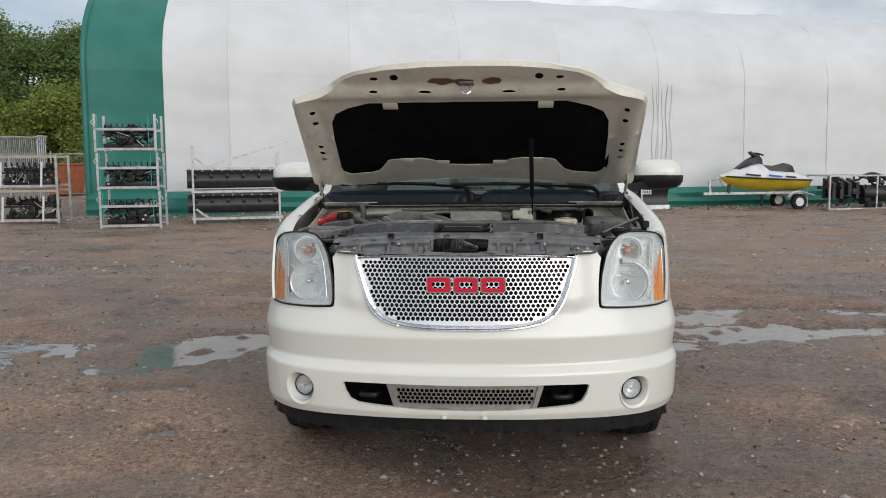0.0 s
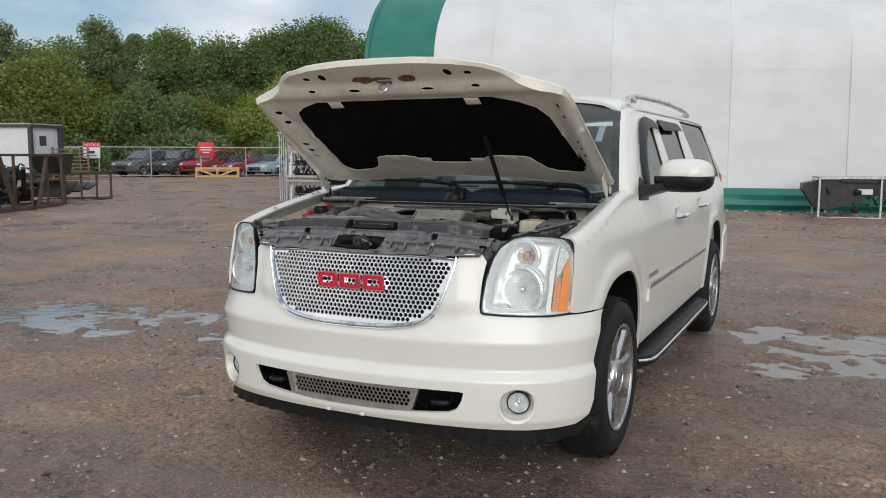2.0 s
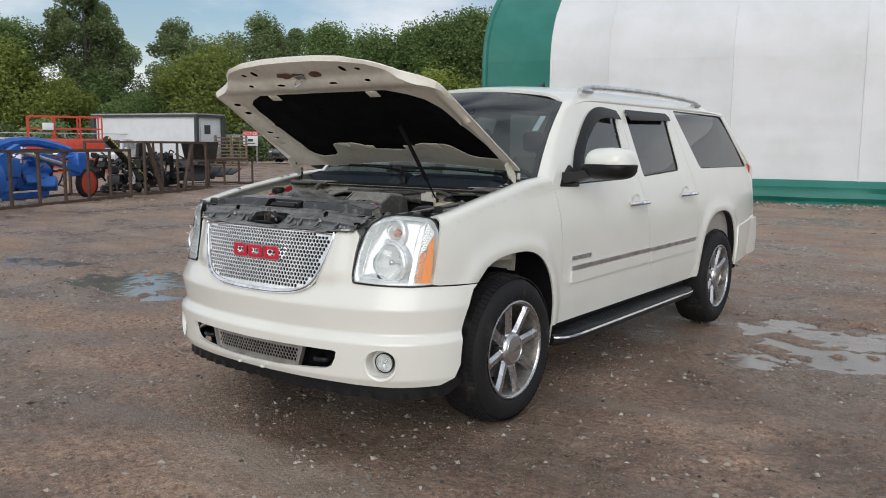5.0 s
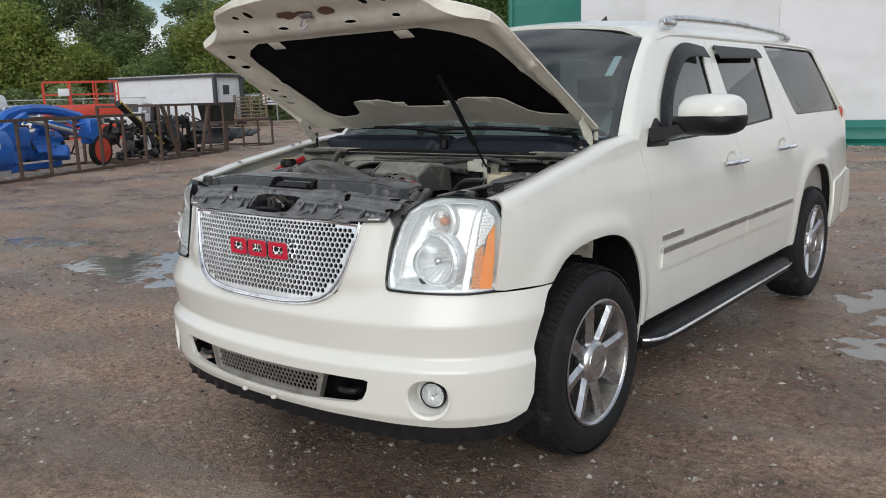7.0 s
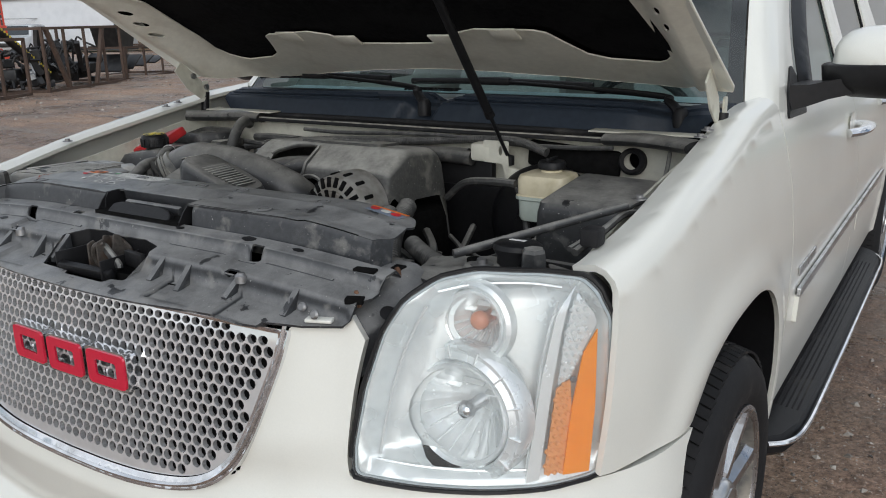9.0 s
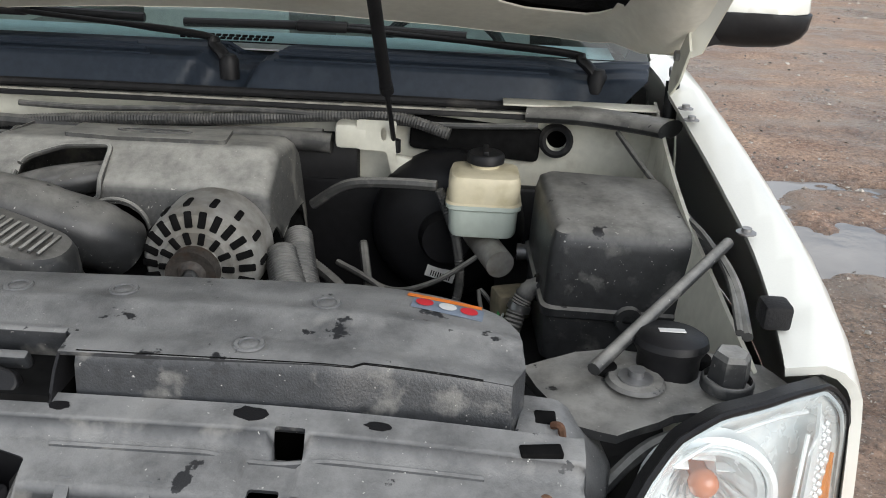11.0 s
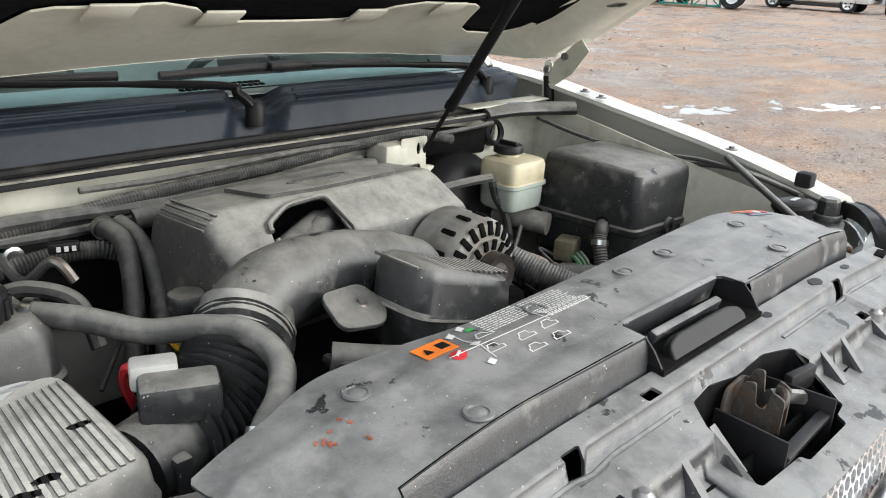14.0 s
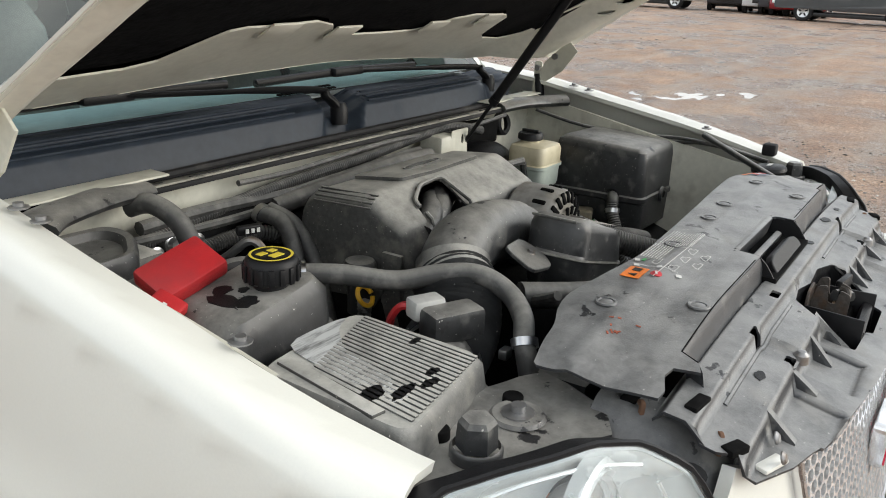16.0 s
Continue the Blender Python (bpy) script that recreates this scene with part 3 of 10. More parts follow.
def pebble(x, y, r):
    base = len(pebble_v)
    turn = Matrix.Rotation(rng.random() * 6.28, 3, "Z") @ Matrix.Rotation(rng.random() * 0.8, 3, "X")
    sx, sy, sz = r * rng.uniform(0.7, 1.4), r * rng.uniform(0.6, 1.1), r * rng.uniform(0.4, 0.8)
    z = ground_height(x, y) + sz * 0.2
    for v in oct_v:
        q = turn @ Vector((v[0] * sx, v[1] * sy, v[2] * sz))
        pebble_v.append((x + q.x, y + q.y, z + q.z))
    for f in oct_f:
        pebble_f.append(tuple(base + k for k in f))


for i in range(58000):
    r = 0.0042 + 0.017 * rng.random() ** 5
    x, y = rng.uniform(-7, 8), -3.6 + 12.6 * rng.random() ** 1.5
    if noise.noise(Vector((x * 0.7, y * 0.9, 3))) + 0.7 * rng.random() > 0.22:
        pebble(x, y, r)
grit_v, grit_f = [], []
for i in range(110000):
    x, y = rng.uniform(-4.5, 6.0), -3.4 + 8.4 * rng.random() ** 1.3
    if noise.noise(Vector((x * 1.1, y * 1.1, 9))) + 0.8 * rng.random() < 0.25:
        continue
    r = 0.0018 + 0.0045 * rng.random() ** 3
    z = ground_height(x, y)
    b, a = len(grit_v), rng.random() * 6.28
    grit_v += [(x + r * math.cos(a), y + r * math.sin(a), z - r * 0.3), (x + r * math.cos(a + 2.2), y + r * math.sin(a + 2.2), z - r * 0.3), (x + r * math.cos(a + 4.1), y + r * math.sin(a + 4.1), z - r * 0.3),
               (x + rng.uniform(-0.4, 0.4) * r, y + rng.uniform(-0.4, 0.4) * r, z + r * rng.uniform(0.5, 1.1))]
    grit_f += [(b, b + 1, b + 3), (b + 1, b + 2, b + 3), (b + 2, b, b + 3)]
for i in range(9000):
    x, y = rng.uniform(-18, 22), rng.uniform(7, 22)
    if noise.noise(Vector((x * 0.25, y * 0.6, 8))) > -0.05 and (Vector((x, y, 0)) - TUN_O).dot(TUN_N) < -0.2:
        pebble(x, y, 0.012 + 0.03 * rng.random() ** 4)
for i in range(1600):
    p = tun(rng.uniform(-3, 25), rng.uniform(-1.9, -0.2), 0)
    pebble(p.x, p.y, 0.02 + 0.05 * rng.random() ** 3)
STONE = bpy.data.materials.new("grey_gravel")
STONE.use_nodes = True
nt = STONE.node_tree
geo = nt.nodes.new("ShaderNodeNewGeometry")
ramp = nt.nodes.new("ShaderNodeValToRGB")
ramp.color_ramp.elements[0].color, ramp.color_ramp.elements[1].color = (0.045, 0.034, 0.027, 1), (0.50, 0.455, 0.40, 1)
nt.links.new(geo.outputs["Random Per Island"], ramp.inputs["Fac"])
nt.links.new(ramp.outputs["Color"], nt.nodes["Principled BSDF"].inputs["Base Color"])
nt.nodes["Principled BSDF"].inputs["Roughness"].default_value = 0.45
tagged(part("grit", mesh_of(grit_v, grit_f, False), STONE), "fine wet grit spread over the mud", "grit", kind="stuff")
gravel = part("gravel", mesh_of(pebble_v, pebble_f, False), STONE)
tagged(gravel, "loose pale gravel scattered over the mud", "gravel", kind="stuff")

# fabric storage tunnel: upright skirts, then an arched roof
FABRIC = surface("white_tarpaulin", (0.72, 0.73, 0.74), 0.55, stain=(0.64, 0.65, 0.64), stain_scale=0.9, stain_lo=0.4, stain_hi=0.75, grain=0.015, grain_scale=25)
GREEN = surface("green_tarpaulin", (0.018, 0.165, 0.128), 0.5, stain=(0.03, 0.20, 0.16), stain_scale=1.2, grain=0.04, grain_scale=25)
RIBS = [-2.65, -0.55, 1.2, 4.6, 7.8, 10.8, 13.9, 16.7, 19.5, 22.3, 25.2, 28.0, 30.8, 33.0]


def tunnel_profile(k):
    """off, z for k from 0 (foot) over 1 (eave) and 2 (ridge) to 4 (far foot)."""
    if k <= 1:
        return 0.10 * k, 4.03 * k
    if k >= 3:
        return 12.0 - 0.10 * (4 - k), 4.03 * (4 - k)
    a = (k - 1) * math.pi / 2
    return 6.0 - 5.9 * math.cos(a), 4.03 + 3.4 * math.sin(a)


def tunnel_bay(s0, s1, k0, k1, nk, ns=14):
    vs, fs = [], []
    for j in range(nk + 1):
        k = k0 + (k1 - k0) * j / nk
        off, z = tunnel_profile(k)
        for i in range(ns + 1):
            t = i / ns
            s = s0 + (s1 - s0) * t
            sag = 0.07 * (1 - (2 * t - 1) ** 2) + 0.02 * noise.noise(Vector((s * 0.8, k * 9.0, 0)))
            sag += 0.010 * noise.noise(Vector((s * 0.5, k * 40.0, 2))) * (1 if k < 1.05 else 0.4)
            a = max(0, min(math.pi, (k - 1) * math.pi / 2))
            vs.append(tun(s, off + sag * math.cos(a), z - sag * math.sin(a)))
    for j in range(nk):
        for i in range(ns):
            a = j * (ns + 1) + i
            fs.append((a, a + 1, a + ns + 2, a + ns + 1))
    return mesh_of(vs, fs)


tunnel = thing("storage_tunnel", "large arched storage tunnel of white tarpaulin with green skirts", "tunnel", at=Matrix())
for s0, s1 in zip(RIBS, RIBS[1:]):
    end = s0 < -2 or s1 > 32
    part("fabric_panel", tunnel_bay(s0 + 0.0, s1, 0.165, 1.0, 26), GREEN if end else FABRIC, tunnel, "green end panel" if end else "")
    part("roof_panel", tunnel_bay(s0, s1, 1.0, 3.0, 44), GREEN if end else FABRIC, tunnel, "green end panel" if end else "")
    part("rear_panel", tunnel_bay(s0, s1, 3.0, 4.0, 6, 4), GREEN if end else FABRIC, tunnel, "green end panel" if end else "")
    rib = tube([tun(s1, *tunnel_profile(0.02 + 3.96 * j / 60)) + Vector((0, 0, -0.02)) for j in range(61)], 0.024, 8, per=1)
    part("rib", rib, FABRIC, tunnel)
rib0 = tube([tun(RIBS[0], *tunnel_profile(0.02 + 3.96 * j / 60)) + Vector((0, 0, -0.02)) for j in range(61)], 0.09, 8, per=1)
part("rib", rib0, GREEN, tunnel)
skirt_v, skirt_f = [], []
ns = 150
for j, (off, z) in enumerate(((0.02, 0.68), (-0.05, 0.64), (-0.16, 0.50), (-0.13, 0.36), (-0.18, 0.22), (-0.10, 0.10), (-0.34, 0.01))):
    for i in range(ns + 1):
        s = -2.7 + 35.7 * i / ns
        w = 0.05 * noise.noise(Vector((s * 0.9, j * 0.6, 1)))
        skirt_v.append(tun(s, off + w * (1 if j > 0 else 0), max(0.0, z + (0.04 * noise.noise(Vector((s * 0.5, 4, j))) if j > 2 else 0))))
for j in range(6):
    for i in range(ns):
        a = j * (ns + 1) + i
        skirt_f.append((a, a + 1, a + ns + 2, a + ns + 1))
part("skirt", mesh_of(skirt_v, skirt_f), GREEN, tunnel, "rolled green skirt along the foot")
for s in (-2.62, 32.97):
    edge = [tun(s, *tunnel_profile(4 * j / 60)) for j in range(61)]
    part("end_wall", mesh_of(edge, [tuple(range(61))], False), GREEN, tunnel, "green end wall")
for k, s0 in enumerate((13.72, 13.86, 14.02, 14.16, 14.30)):
    fold = tube([tun(s0 + 0.03 * math.sin(j * 0.9 + k), 0.0 + 0.10 * j / 12, 0.66 + 3.3 * j / 12) for j in range(13)], 0.011 + 0.004 * (k % 2), 6, per=2)
    part("fold", fold, FABRIC, tunnel, "gathered fold of the tarpaulin")

# ---- the car: surfaces of the body ----
side_z = smooth_table([0.25, 0.45, 0.60, 0.80, 0.95, 1.10, 1.20, 1.28, 1.33, 1.75, 1.80, 1.85, 1.90],
                      [0.945, 0.975, 0.992, 1.0, 1.0, 0.986, 0.968, 0.948, 0.931, 0.786, 0.768, 0.742, 0.70], 0.03)
front_in = smooth_table([0.20, 0.345, 0.42, 0.50, 0.65, 0.90, 1.2], [0.16, 0.064, 0.041, 0.021, 0.005, 0.0, 0.0], 0.03)


def arch_r(y, z):
    """1 on the edge of a wheel opening."""
    if y < 2.6:
        dy, dz = y - 1.02, z - 0.40
        return (abs(dy / (0.52 if dy < 0 else 0.425)) ** 2.6 + abs(dz / 0.54) ** 2.6) ** (1 / 2.6)
    dy, dz = y - 4.305, z - 0.40
    return (abs(dy / (0.46 if dy < 0 else 0.44)) ** 2.6 + abs(dz / 0.57) ** 2.6) ** (1 / 2.6)


def side_x(y, z):
    x = side_z(z)
    if y < 1.2:
        x -= front_in(max(y, 0.2))
    if y > 4.6:
        x -= 0.10 * (y - 4.6) ** 2
    if z < 1.15:
        x += 0.014 * math.exp(-((arch_r(y, z) - 1.05) / 0.10) ** 2)
    return x


def side(y, z):
    return (side_x(y, z), y, z)


fender_top = smooth_table([0.2, 0.43, 0.76, 1.25, 1.6], [1.135, 1.165, 1.235, 1.318, 1.345], 0.04)
FR = 0.05


def fender(y, v):
    """The wing: upright, then rolled over its top edge to the inner flange."""
    zt = fender_top(y)
    if v <= zt - FR:
        return (side_x(y, v), y, v)
    x0 = side_x(y, zt - FR)
    a = (v - zt + FR) / FR
    if a < math.pi / 2:
        return (x0 - FR * (1 - math.cos(a)), y, zt - FR + FR * math.sin(a))
    rest = FR * (a - math.pi / 2)
    return (x0 - FR - rest, y, zt - 0.25 * rest)


def arch_points(front, a0, a1, n=28):
    """Points of a wheel opening's edge between two angles (0: backwards, 90: up, 180: forwards)."""
    out = []
    for i in range(n + 1):
        a = radians(a0 + (a1 - a0) * i / n)
        c, s = math.cos(a), math.sin(a)
        y0 = 1.02 if front else 4.305
        k = 1.0 / max(1e-6, arch_r(y0 + c * 1.0, 0.40 + s * 1.0))
        out.append((y0 + c * k, 0.40 + s * k))
    return out


# plan curve of the nose, by its length from the middle
NOSE = spline([(0, 0.070), (0.20, 0.076), (0.40, 0.100), (0.60, 0.146), (0.75, 0.205), (0.86, 0.280), (0.940, 0.375), (0.990, 0.490), (1.008, 0.62), (1.012, 0.76)], 12)
nose_x, nose_y = np.array([p[0] for p in NOSE]), np.array([p[1] for p in NOSE])
nose_s = np.concatenate([[0], np.cumsum(np.hypot(np.diff(nose_x), np.diff(nose_y)))])
nose_nx, nose_ny = np.gradient(nose_y, nose_s), -np.gradient(nose_x, nose_s)


def s_of_x(x):
    return math.copysign(float(np.interp(abs(x), nose_x, nose_s)), x)


def s_of_y(y):
    return float(np.interp(y, nose_y[5:], nose_s[5:]))


nose_nx[0] = 0.0


def nose(s, off):
    a = abs(s)
    x, y = float(np.interp(a, nose_s, nose_x)), float(np.interp(a, nose_s, nose_y))
    nx_, ny_ = float(np.interp(a, nose_s, nose_nx)), float(np.interp(a, nose_s, nose_ny))
    return (math.copysign(1, s) * (x + nx_ * off), y + ny_ * off)


bumper_off = smooth_table([0.25, 0.34, 0.38, 0.50, 0.555, 0.562, 0.594, 0.602, 0.66, 0.728, 0.740, 0.83, 0.90, 1.15],
                          [-0.05, 0.010, 0.030, 0.040, 0.044, 0.042, 0.010, 0.008, 0.019, 0.031, 0.026, -0.012, -0.020, -0.072], 0.004)


def fascia(s, z):
    x, y = nose(s, bumper_off(z) * (1.0 if abs(s) < 0.9 else max(0.3, 1 - (abs(s) - 0.9) * 1.6)))
    k = max(0.0, min(1.0, (0.605 - abs(s)) / 0.10)) * max(0.0, min(1.0, (z - 0.79) / 0.10))
    return (x, y - 0.016 * k * k * (3 - 2 * k), z)


suv = thing("suv", "pearl white full-size SUV with its hood propped open", "car", at=Matrix())


def both(name, outline, holes, fn, step, thick, facing, material, parent=None, label=""):
    """The same plate on the left and, mirrored, on the right. Returns the two objects."""
    made = []
    for m in (False, True):
        made.append(part(name, sheet_mesh(outline, holes, fn, step, thick, facing, m), material, parent or suv, label))
    return made


GAP = 0.005
# wing
f_out = [(0.366, 0.842)] + [(0.40, 0.836), (0.52, 0.830)] + [(0.652, 0.824)]
arch = [p for p in arch_points(True, 130, -12, 30) if p[1] > 0.47 or p[0] > 1.2]
arch = [p for p in arch if p[1] < 0.826 or p[0] > 0.7]
f_out += [p for p in arch if p[0] > 0.652]
f_out += [(1.44, 0.462), (1.505, 0.462), (1.518, 0.55), (1.530, 0.80), (1.515, 1.10), (1.485, 1.290)]
top_end = [(y, fender_top(y) - FR + FR * math.pi / 2 + 0.042) for y in (1.40, 1.2, 1.0, 0.8, 0.6, 0.438)]
f_out += [(1.47, fender_top(1.47) - FR + FR * 1.2)] + top_end + [(0.425, 1.15), (0.414, 1.08), (0.386, 0.95)]
FENDERS = both("front_fender", resample(f_out, 0.02), [], fender, 0.02, 0.012, (1, 0, 0.3), PAINT)

# doors with their windows
FW = rounded([(1.70, 1.275), (2.55, 1.287), (2.592, 1.745), (2.33, 1.755), (2.12, 1.68), (1.86, 1.48)], [0.03, 0.03, 0.04, 0.10, 0.12, 0.06], 5)
RW = rounded([(2.79, 1.295), (3.49, 1.325), (3.515, 1.745), (2.76, 1.752)], [0.03, 0.05, 0.05, 0.03], 5)
QW = rounded([(3.95, 1.332), (5.33, 1.325), (4.87, 1.785), (3.70, 1.792)], [0.05, 0.03, 0.04, 0.03], 5)
front_door_o = [(1.523, 0.462), (2.79, 0.462), (2.803, 0.60), (2.803, 0.80), (2.78, 1.0), (2.69, 1.29), (2.675, 1.75), (2.672, 1.800),
                (2.20, 1.800), (2.03, 1.765), (1.62, 1.40), (1.492, 1.298), (1.522, 1.10), (1.537, 0.80), (1.525, 0.55)]
rear_door_o = [(2.795, 0.462), (3.66, 0.462), (3.745, 0.52)] + [(3.80, 0.60), (3.79, 0.75), (3.76, 0.95), (3.75, 1.15), (3.70, 1.33), (3.612, 1.75), (3.605, 1.800),
                (2.677, 1.800), (2.680, 1.75), (2.695, 1.29), (2.785, 1.0), (2.808, 0.80), (2.808, 0.60)]
rear_door_o = [p for p in rear_door_o]
quarter_o = [(3.665, 0.462), (3.81, 0.462)] + [p for p in arch_points(False, 180, 0, 34) if p[1] > 0.462]
quarter_o += [(4.75, 0.50), (5.42, 0.60), (5.50, 0.85), (5.49, 1.20), (5.42, 1.33), (5.18, 1.60), (4.93, 1.820), (3.61, 1.80), (3.617, 1.75), (3.705, 1.33), (3.755, 1.15), (3.765, 0.95), (3.795, 0.75), (3.805, 0.60), (3.75, 0.52)]
FRONT_DOORS = both("front_door", resample(front_door_o, 0.03), [FW], side, 0.045, 0.015, (1, 0, 0), PAINT)
REAR_DOORS = both("rear_door", resample(rear_door_o, 0.03), [RW], side, 0.045, 0.015, (1, 0, 0), PAINT)
QUARTERS = both("rear_quarter_panel", resample(quarter_o, 0.03), [QW], side, 0.045, 0.015, (1, 0, 0), PAINT)


def inset(d):
    return lambda y, z: (side_x(y, z) - d, y, z)


def grow(poly, d):
    c = np.mean(np.array(poly), axis=0)
    return [tuple(np.array(p) + (np.array(p) - c) / np.linalg.norm(np.array(p) - c) * d) for p in poly]


for poly, doors, mat, name in ((FW, FRONT_DOORS, GLASS, "window"), (RW, REAR_DOORS, TINT, "window"), (QW, QUARTERS, TINT, "window")):
    for m, door in enumerate(doors):
        g = part(name, sheet_mesh(grow(poly, 0.012), [], inset(0.014), 0.15, 0.0, (1, 0, 0), m == 1), mat, door, "dark tinted window glass" if mat is TINT else "clear side window glass")
        g.visible_shadow = False
        seal = part("window_seal", sheet_mesh(grow(poly, 0.003), [grow(poly, -0.016)], inset(0.008), 0.1, 0.004, (1, 0, 0), m == 1), TRIM, door)

# roof, windscreen, pillars
def roof(x, y):
    a = abs(x)
    z = 1.932 - 0.055 * (a / 0.7) ** 2 - 0.065 * max(0.0, (a - 0.60) / 0.17) ** 2
    z -= 0.050 * max(0.0, (2.55 - y) / 0.6) ** 2 + 0.05 * max(0.0, (y - 4.2) / 0.75) ** 2
    return (x, y, z)


def ws(u, v):
    """The windscreen: u across, v up."""
    b = Vector((u * 0.865, 1.385 + 0.045 * u * u, 1.325 - 0.01 * u * u))
    t = Vector((u * 0.735, 1.975 - 0.02 * u * u, 1.868 - 0.085 * u * u))
    p = b.lerp(t, v)
    bulge = 0.045 * (1 - u * u) * math.sin(math.pi * v) + 0.03 * math.sin(math.pi * v)
    return (p.x, p.y - bulge * 0.6, p.z + bulge * 0.75)


roof_o = [(x, 1.985 - 0.02 * (x / 0.74) ** 2) for x in np.linspace(-0.735, 0.735, 15)] + [(0.752, 2.10), (0.762, 2.4), (0.764, 3.0), (0.764, 4.6), (0.755, 4.95)]
roof_o += [(x, 5.03) for x in np.linspace(0.72, -0.72, 8)] + [(-0.755, 4.95), (-0.764, 4.6), (-0.764, 3.0), (-0.762, 2.4), (-0.752, 2.10)]
roof_part = part("roof", sheet_mesh(resample(roof_o, 0.06), [], roof, 0.06, 0.02, (0, 0, 1)), PAINT, suv)
screen = part("windshield", sheet_mesh(resample([(-1, 0), (1, 0), (1, 1), (-1, 1)], 0.05), [], ws, 0.08, 0.0, (0, -1, 1)), SCREEN, suv, "clear windshield glass")
screen.visible_shadow = False
part("windshield_border", sheet_mesh(resample([(-1, 0), (1, 0), (1, 1), (-1, 1)], 0.05), [resample(rounded([(-0.955, 0.004), (0.955, 0.004), (0.945, 0.955), (-0.945, 0.955)], 0.05), 0.05)],
     lambda u, v: tuple(np.array(ws(u, v)) + np.array((0, 0.003, -0.003))), 0.1, 0.0, (0, -1, 1)), TRIM, suv, "black border of the windshield")
for m in (1, -1):
    vs, fs = [], []
    for i in range(25):
        v = i / 24
        a = Vector(ws(1.0, v)) + Vector((0.004, 0.004, 0.004))
        y = 1.492 + (2.20 - 1.492) * v ** 1.05
        z = float(np.interp(y, [1.492, 1.62, 2.03, 2.20], [1.298, 1.40, 1.765, 1.800]))
        b = Vector(side(y, z))
        for k in range(6):
            q = a.lerp(b, k / 5)
            lift = 0.018 * math.sin(math.pi * k / 5)
            vs.append((m * (q.x + lift * 0.5), q.y - lift, q.z + lift * 0.5))
    for i in range(24):
        for k in range(5):
            c = i * 6 + k
            f = (c, c + 6, c + 7, c + 1)
            fs.append(f if m > 0 else f[::-1])
    part("pillar", mesh_of(vs, fs), PAINT, suv)
    # drip rail between the door tops and the roof
    vs, fs = [], []
    ys = np.linspace(2.03, 4.95, 60)
    for y in ys:
        z0 = 1.797 if y > 2.2 else float(np.interp(y, [2.03, 2.2], [1.765, 1.797]))
        a, b = Vector(side(y, z0)), Vector(roof(min(0.758, 0.735 + (y - 1.98) * 0.2), y))
        for k in range(5):
            q = a.lerp(b, k / 4)
            lift = 0.010 * math.sin(math.pi * k / 4)
            vs.append((m * (q.x + lift), q.y, q.z + lift * 0.6))
    for i in range(len(ys) - 1):
        for k in range(4):
            c = i * 5 + k
            f = (c, c + 5, c + 6, c + 1)
            fs.append(f if m > 0 else f[::-1])
    part("roof_side", mesh_of(vs, fs), PAINT, suv)
    rail = tube([(m * 0.715, 2.22, 1.862), (m * 0.715, 2.30, 1.888), (m * 0.72, 2.6, 1.905), (m * 0.72, 3.4, 1.912), (m * 0.715, 4.2, 1.893), (m * 0.70, 4.48, 1.862)], 0.017, 10, flat=1.15)
    rp = part("roof_rail", rail, SATIN, suv, "silver roof rail")
    part("rail_foot", box(0.045, 0.17, 0.040, (m * 0.715, 2.31, 1.872), 0.018), SATIN, rp)
    part("rail_foot", box(0.040, 0.17, 0.040, (m * 0.705, 4.40, 1.866), 0.018), SATIN, rp)
fin = loft([[(x * w, 2.93 + l * (1 - h) * 0.5 + h * 0.06, 1.925 + 0.075 * h) for x, l in ((0.5, -0.12), (0.5, 0.1), (-0.5, 0.1), (-0.5, -0.12))] for h, w in ((0, 0.05), (0.5, 0.03), (1, 0.008))])
part("antenna", fin, TRIM, suv, "black fin antenna")

# tail, kept plain where it is hardly seen
tail_o = resample([(-0.90, 0.60), (0.90, 0.60), (0.93, 0.9), (0.90, 1.33), (0.74, 1.81), (-0.74, 1.81), (-0.90, 1.33), (-0.93, 0.9)], 0.08)
part("tailgate", sheet_mesh(tail_o, [], lambda x, z: (x, 5.47 - 0.02 * (x / 0.9) ** 2 - (0.95 * max(0, z - 1.33) if z > 1.33 else 0), z), 0.1, 0.03, (0, 1, 0)), PAINT, suv)
rear_bumper = loft([[(x, y, z) for y, z in rounded([(b, 0.50), (b + 0.16, 0.50), (b + 0.20, 0.66), (b + 0.17, 0.84), (b, 0.84)], 0.03, 3)] for x, b in
                    ((-0.965, 5.18), (-0.95, 5.34), (-0.8, 5.44), (0, 5.48), (0.8, 5.44), (0.95, 5.34), (0.965, 5.18))])
part("rear_bumper", rear_bumper, PAINT, suv)
for m in (1, -1):
    part("tail_lamp", box(0.05, 0.09, 0.50, tr(m * 0.862, 5.425, 1.10), 0.02), surface("red_lamp", (0.4, 0.01, 0.01), 0.2, grain=0.05), suv, "red tail lamp")
    part("bumper_side", sheet_mesh(resample([(4.76, 0.455), (5.36, 0.50), (5.45, 0.66), (5.45, 0.855), (4.80, 0.80), (4.765, 0.66)], 0.04), [], lambda y, z: (side_x(y, z) + 0.012, y, z), 0.06, 0.02, (1, 0, 0), m < 0), PAINT, suv)

# ---- the car: nose ----
def sx(pairs):
    """(x, z) stations to (length along the nose, z)."""
    return [(s_of_x(x), z) for x, z in pairs]


def mirrored(half):
    """An outline closed over its mirror image in the first coordinate."""
    return half + [(-a, b) for a, b in half[::-1] if abs(a) > 1e-6]


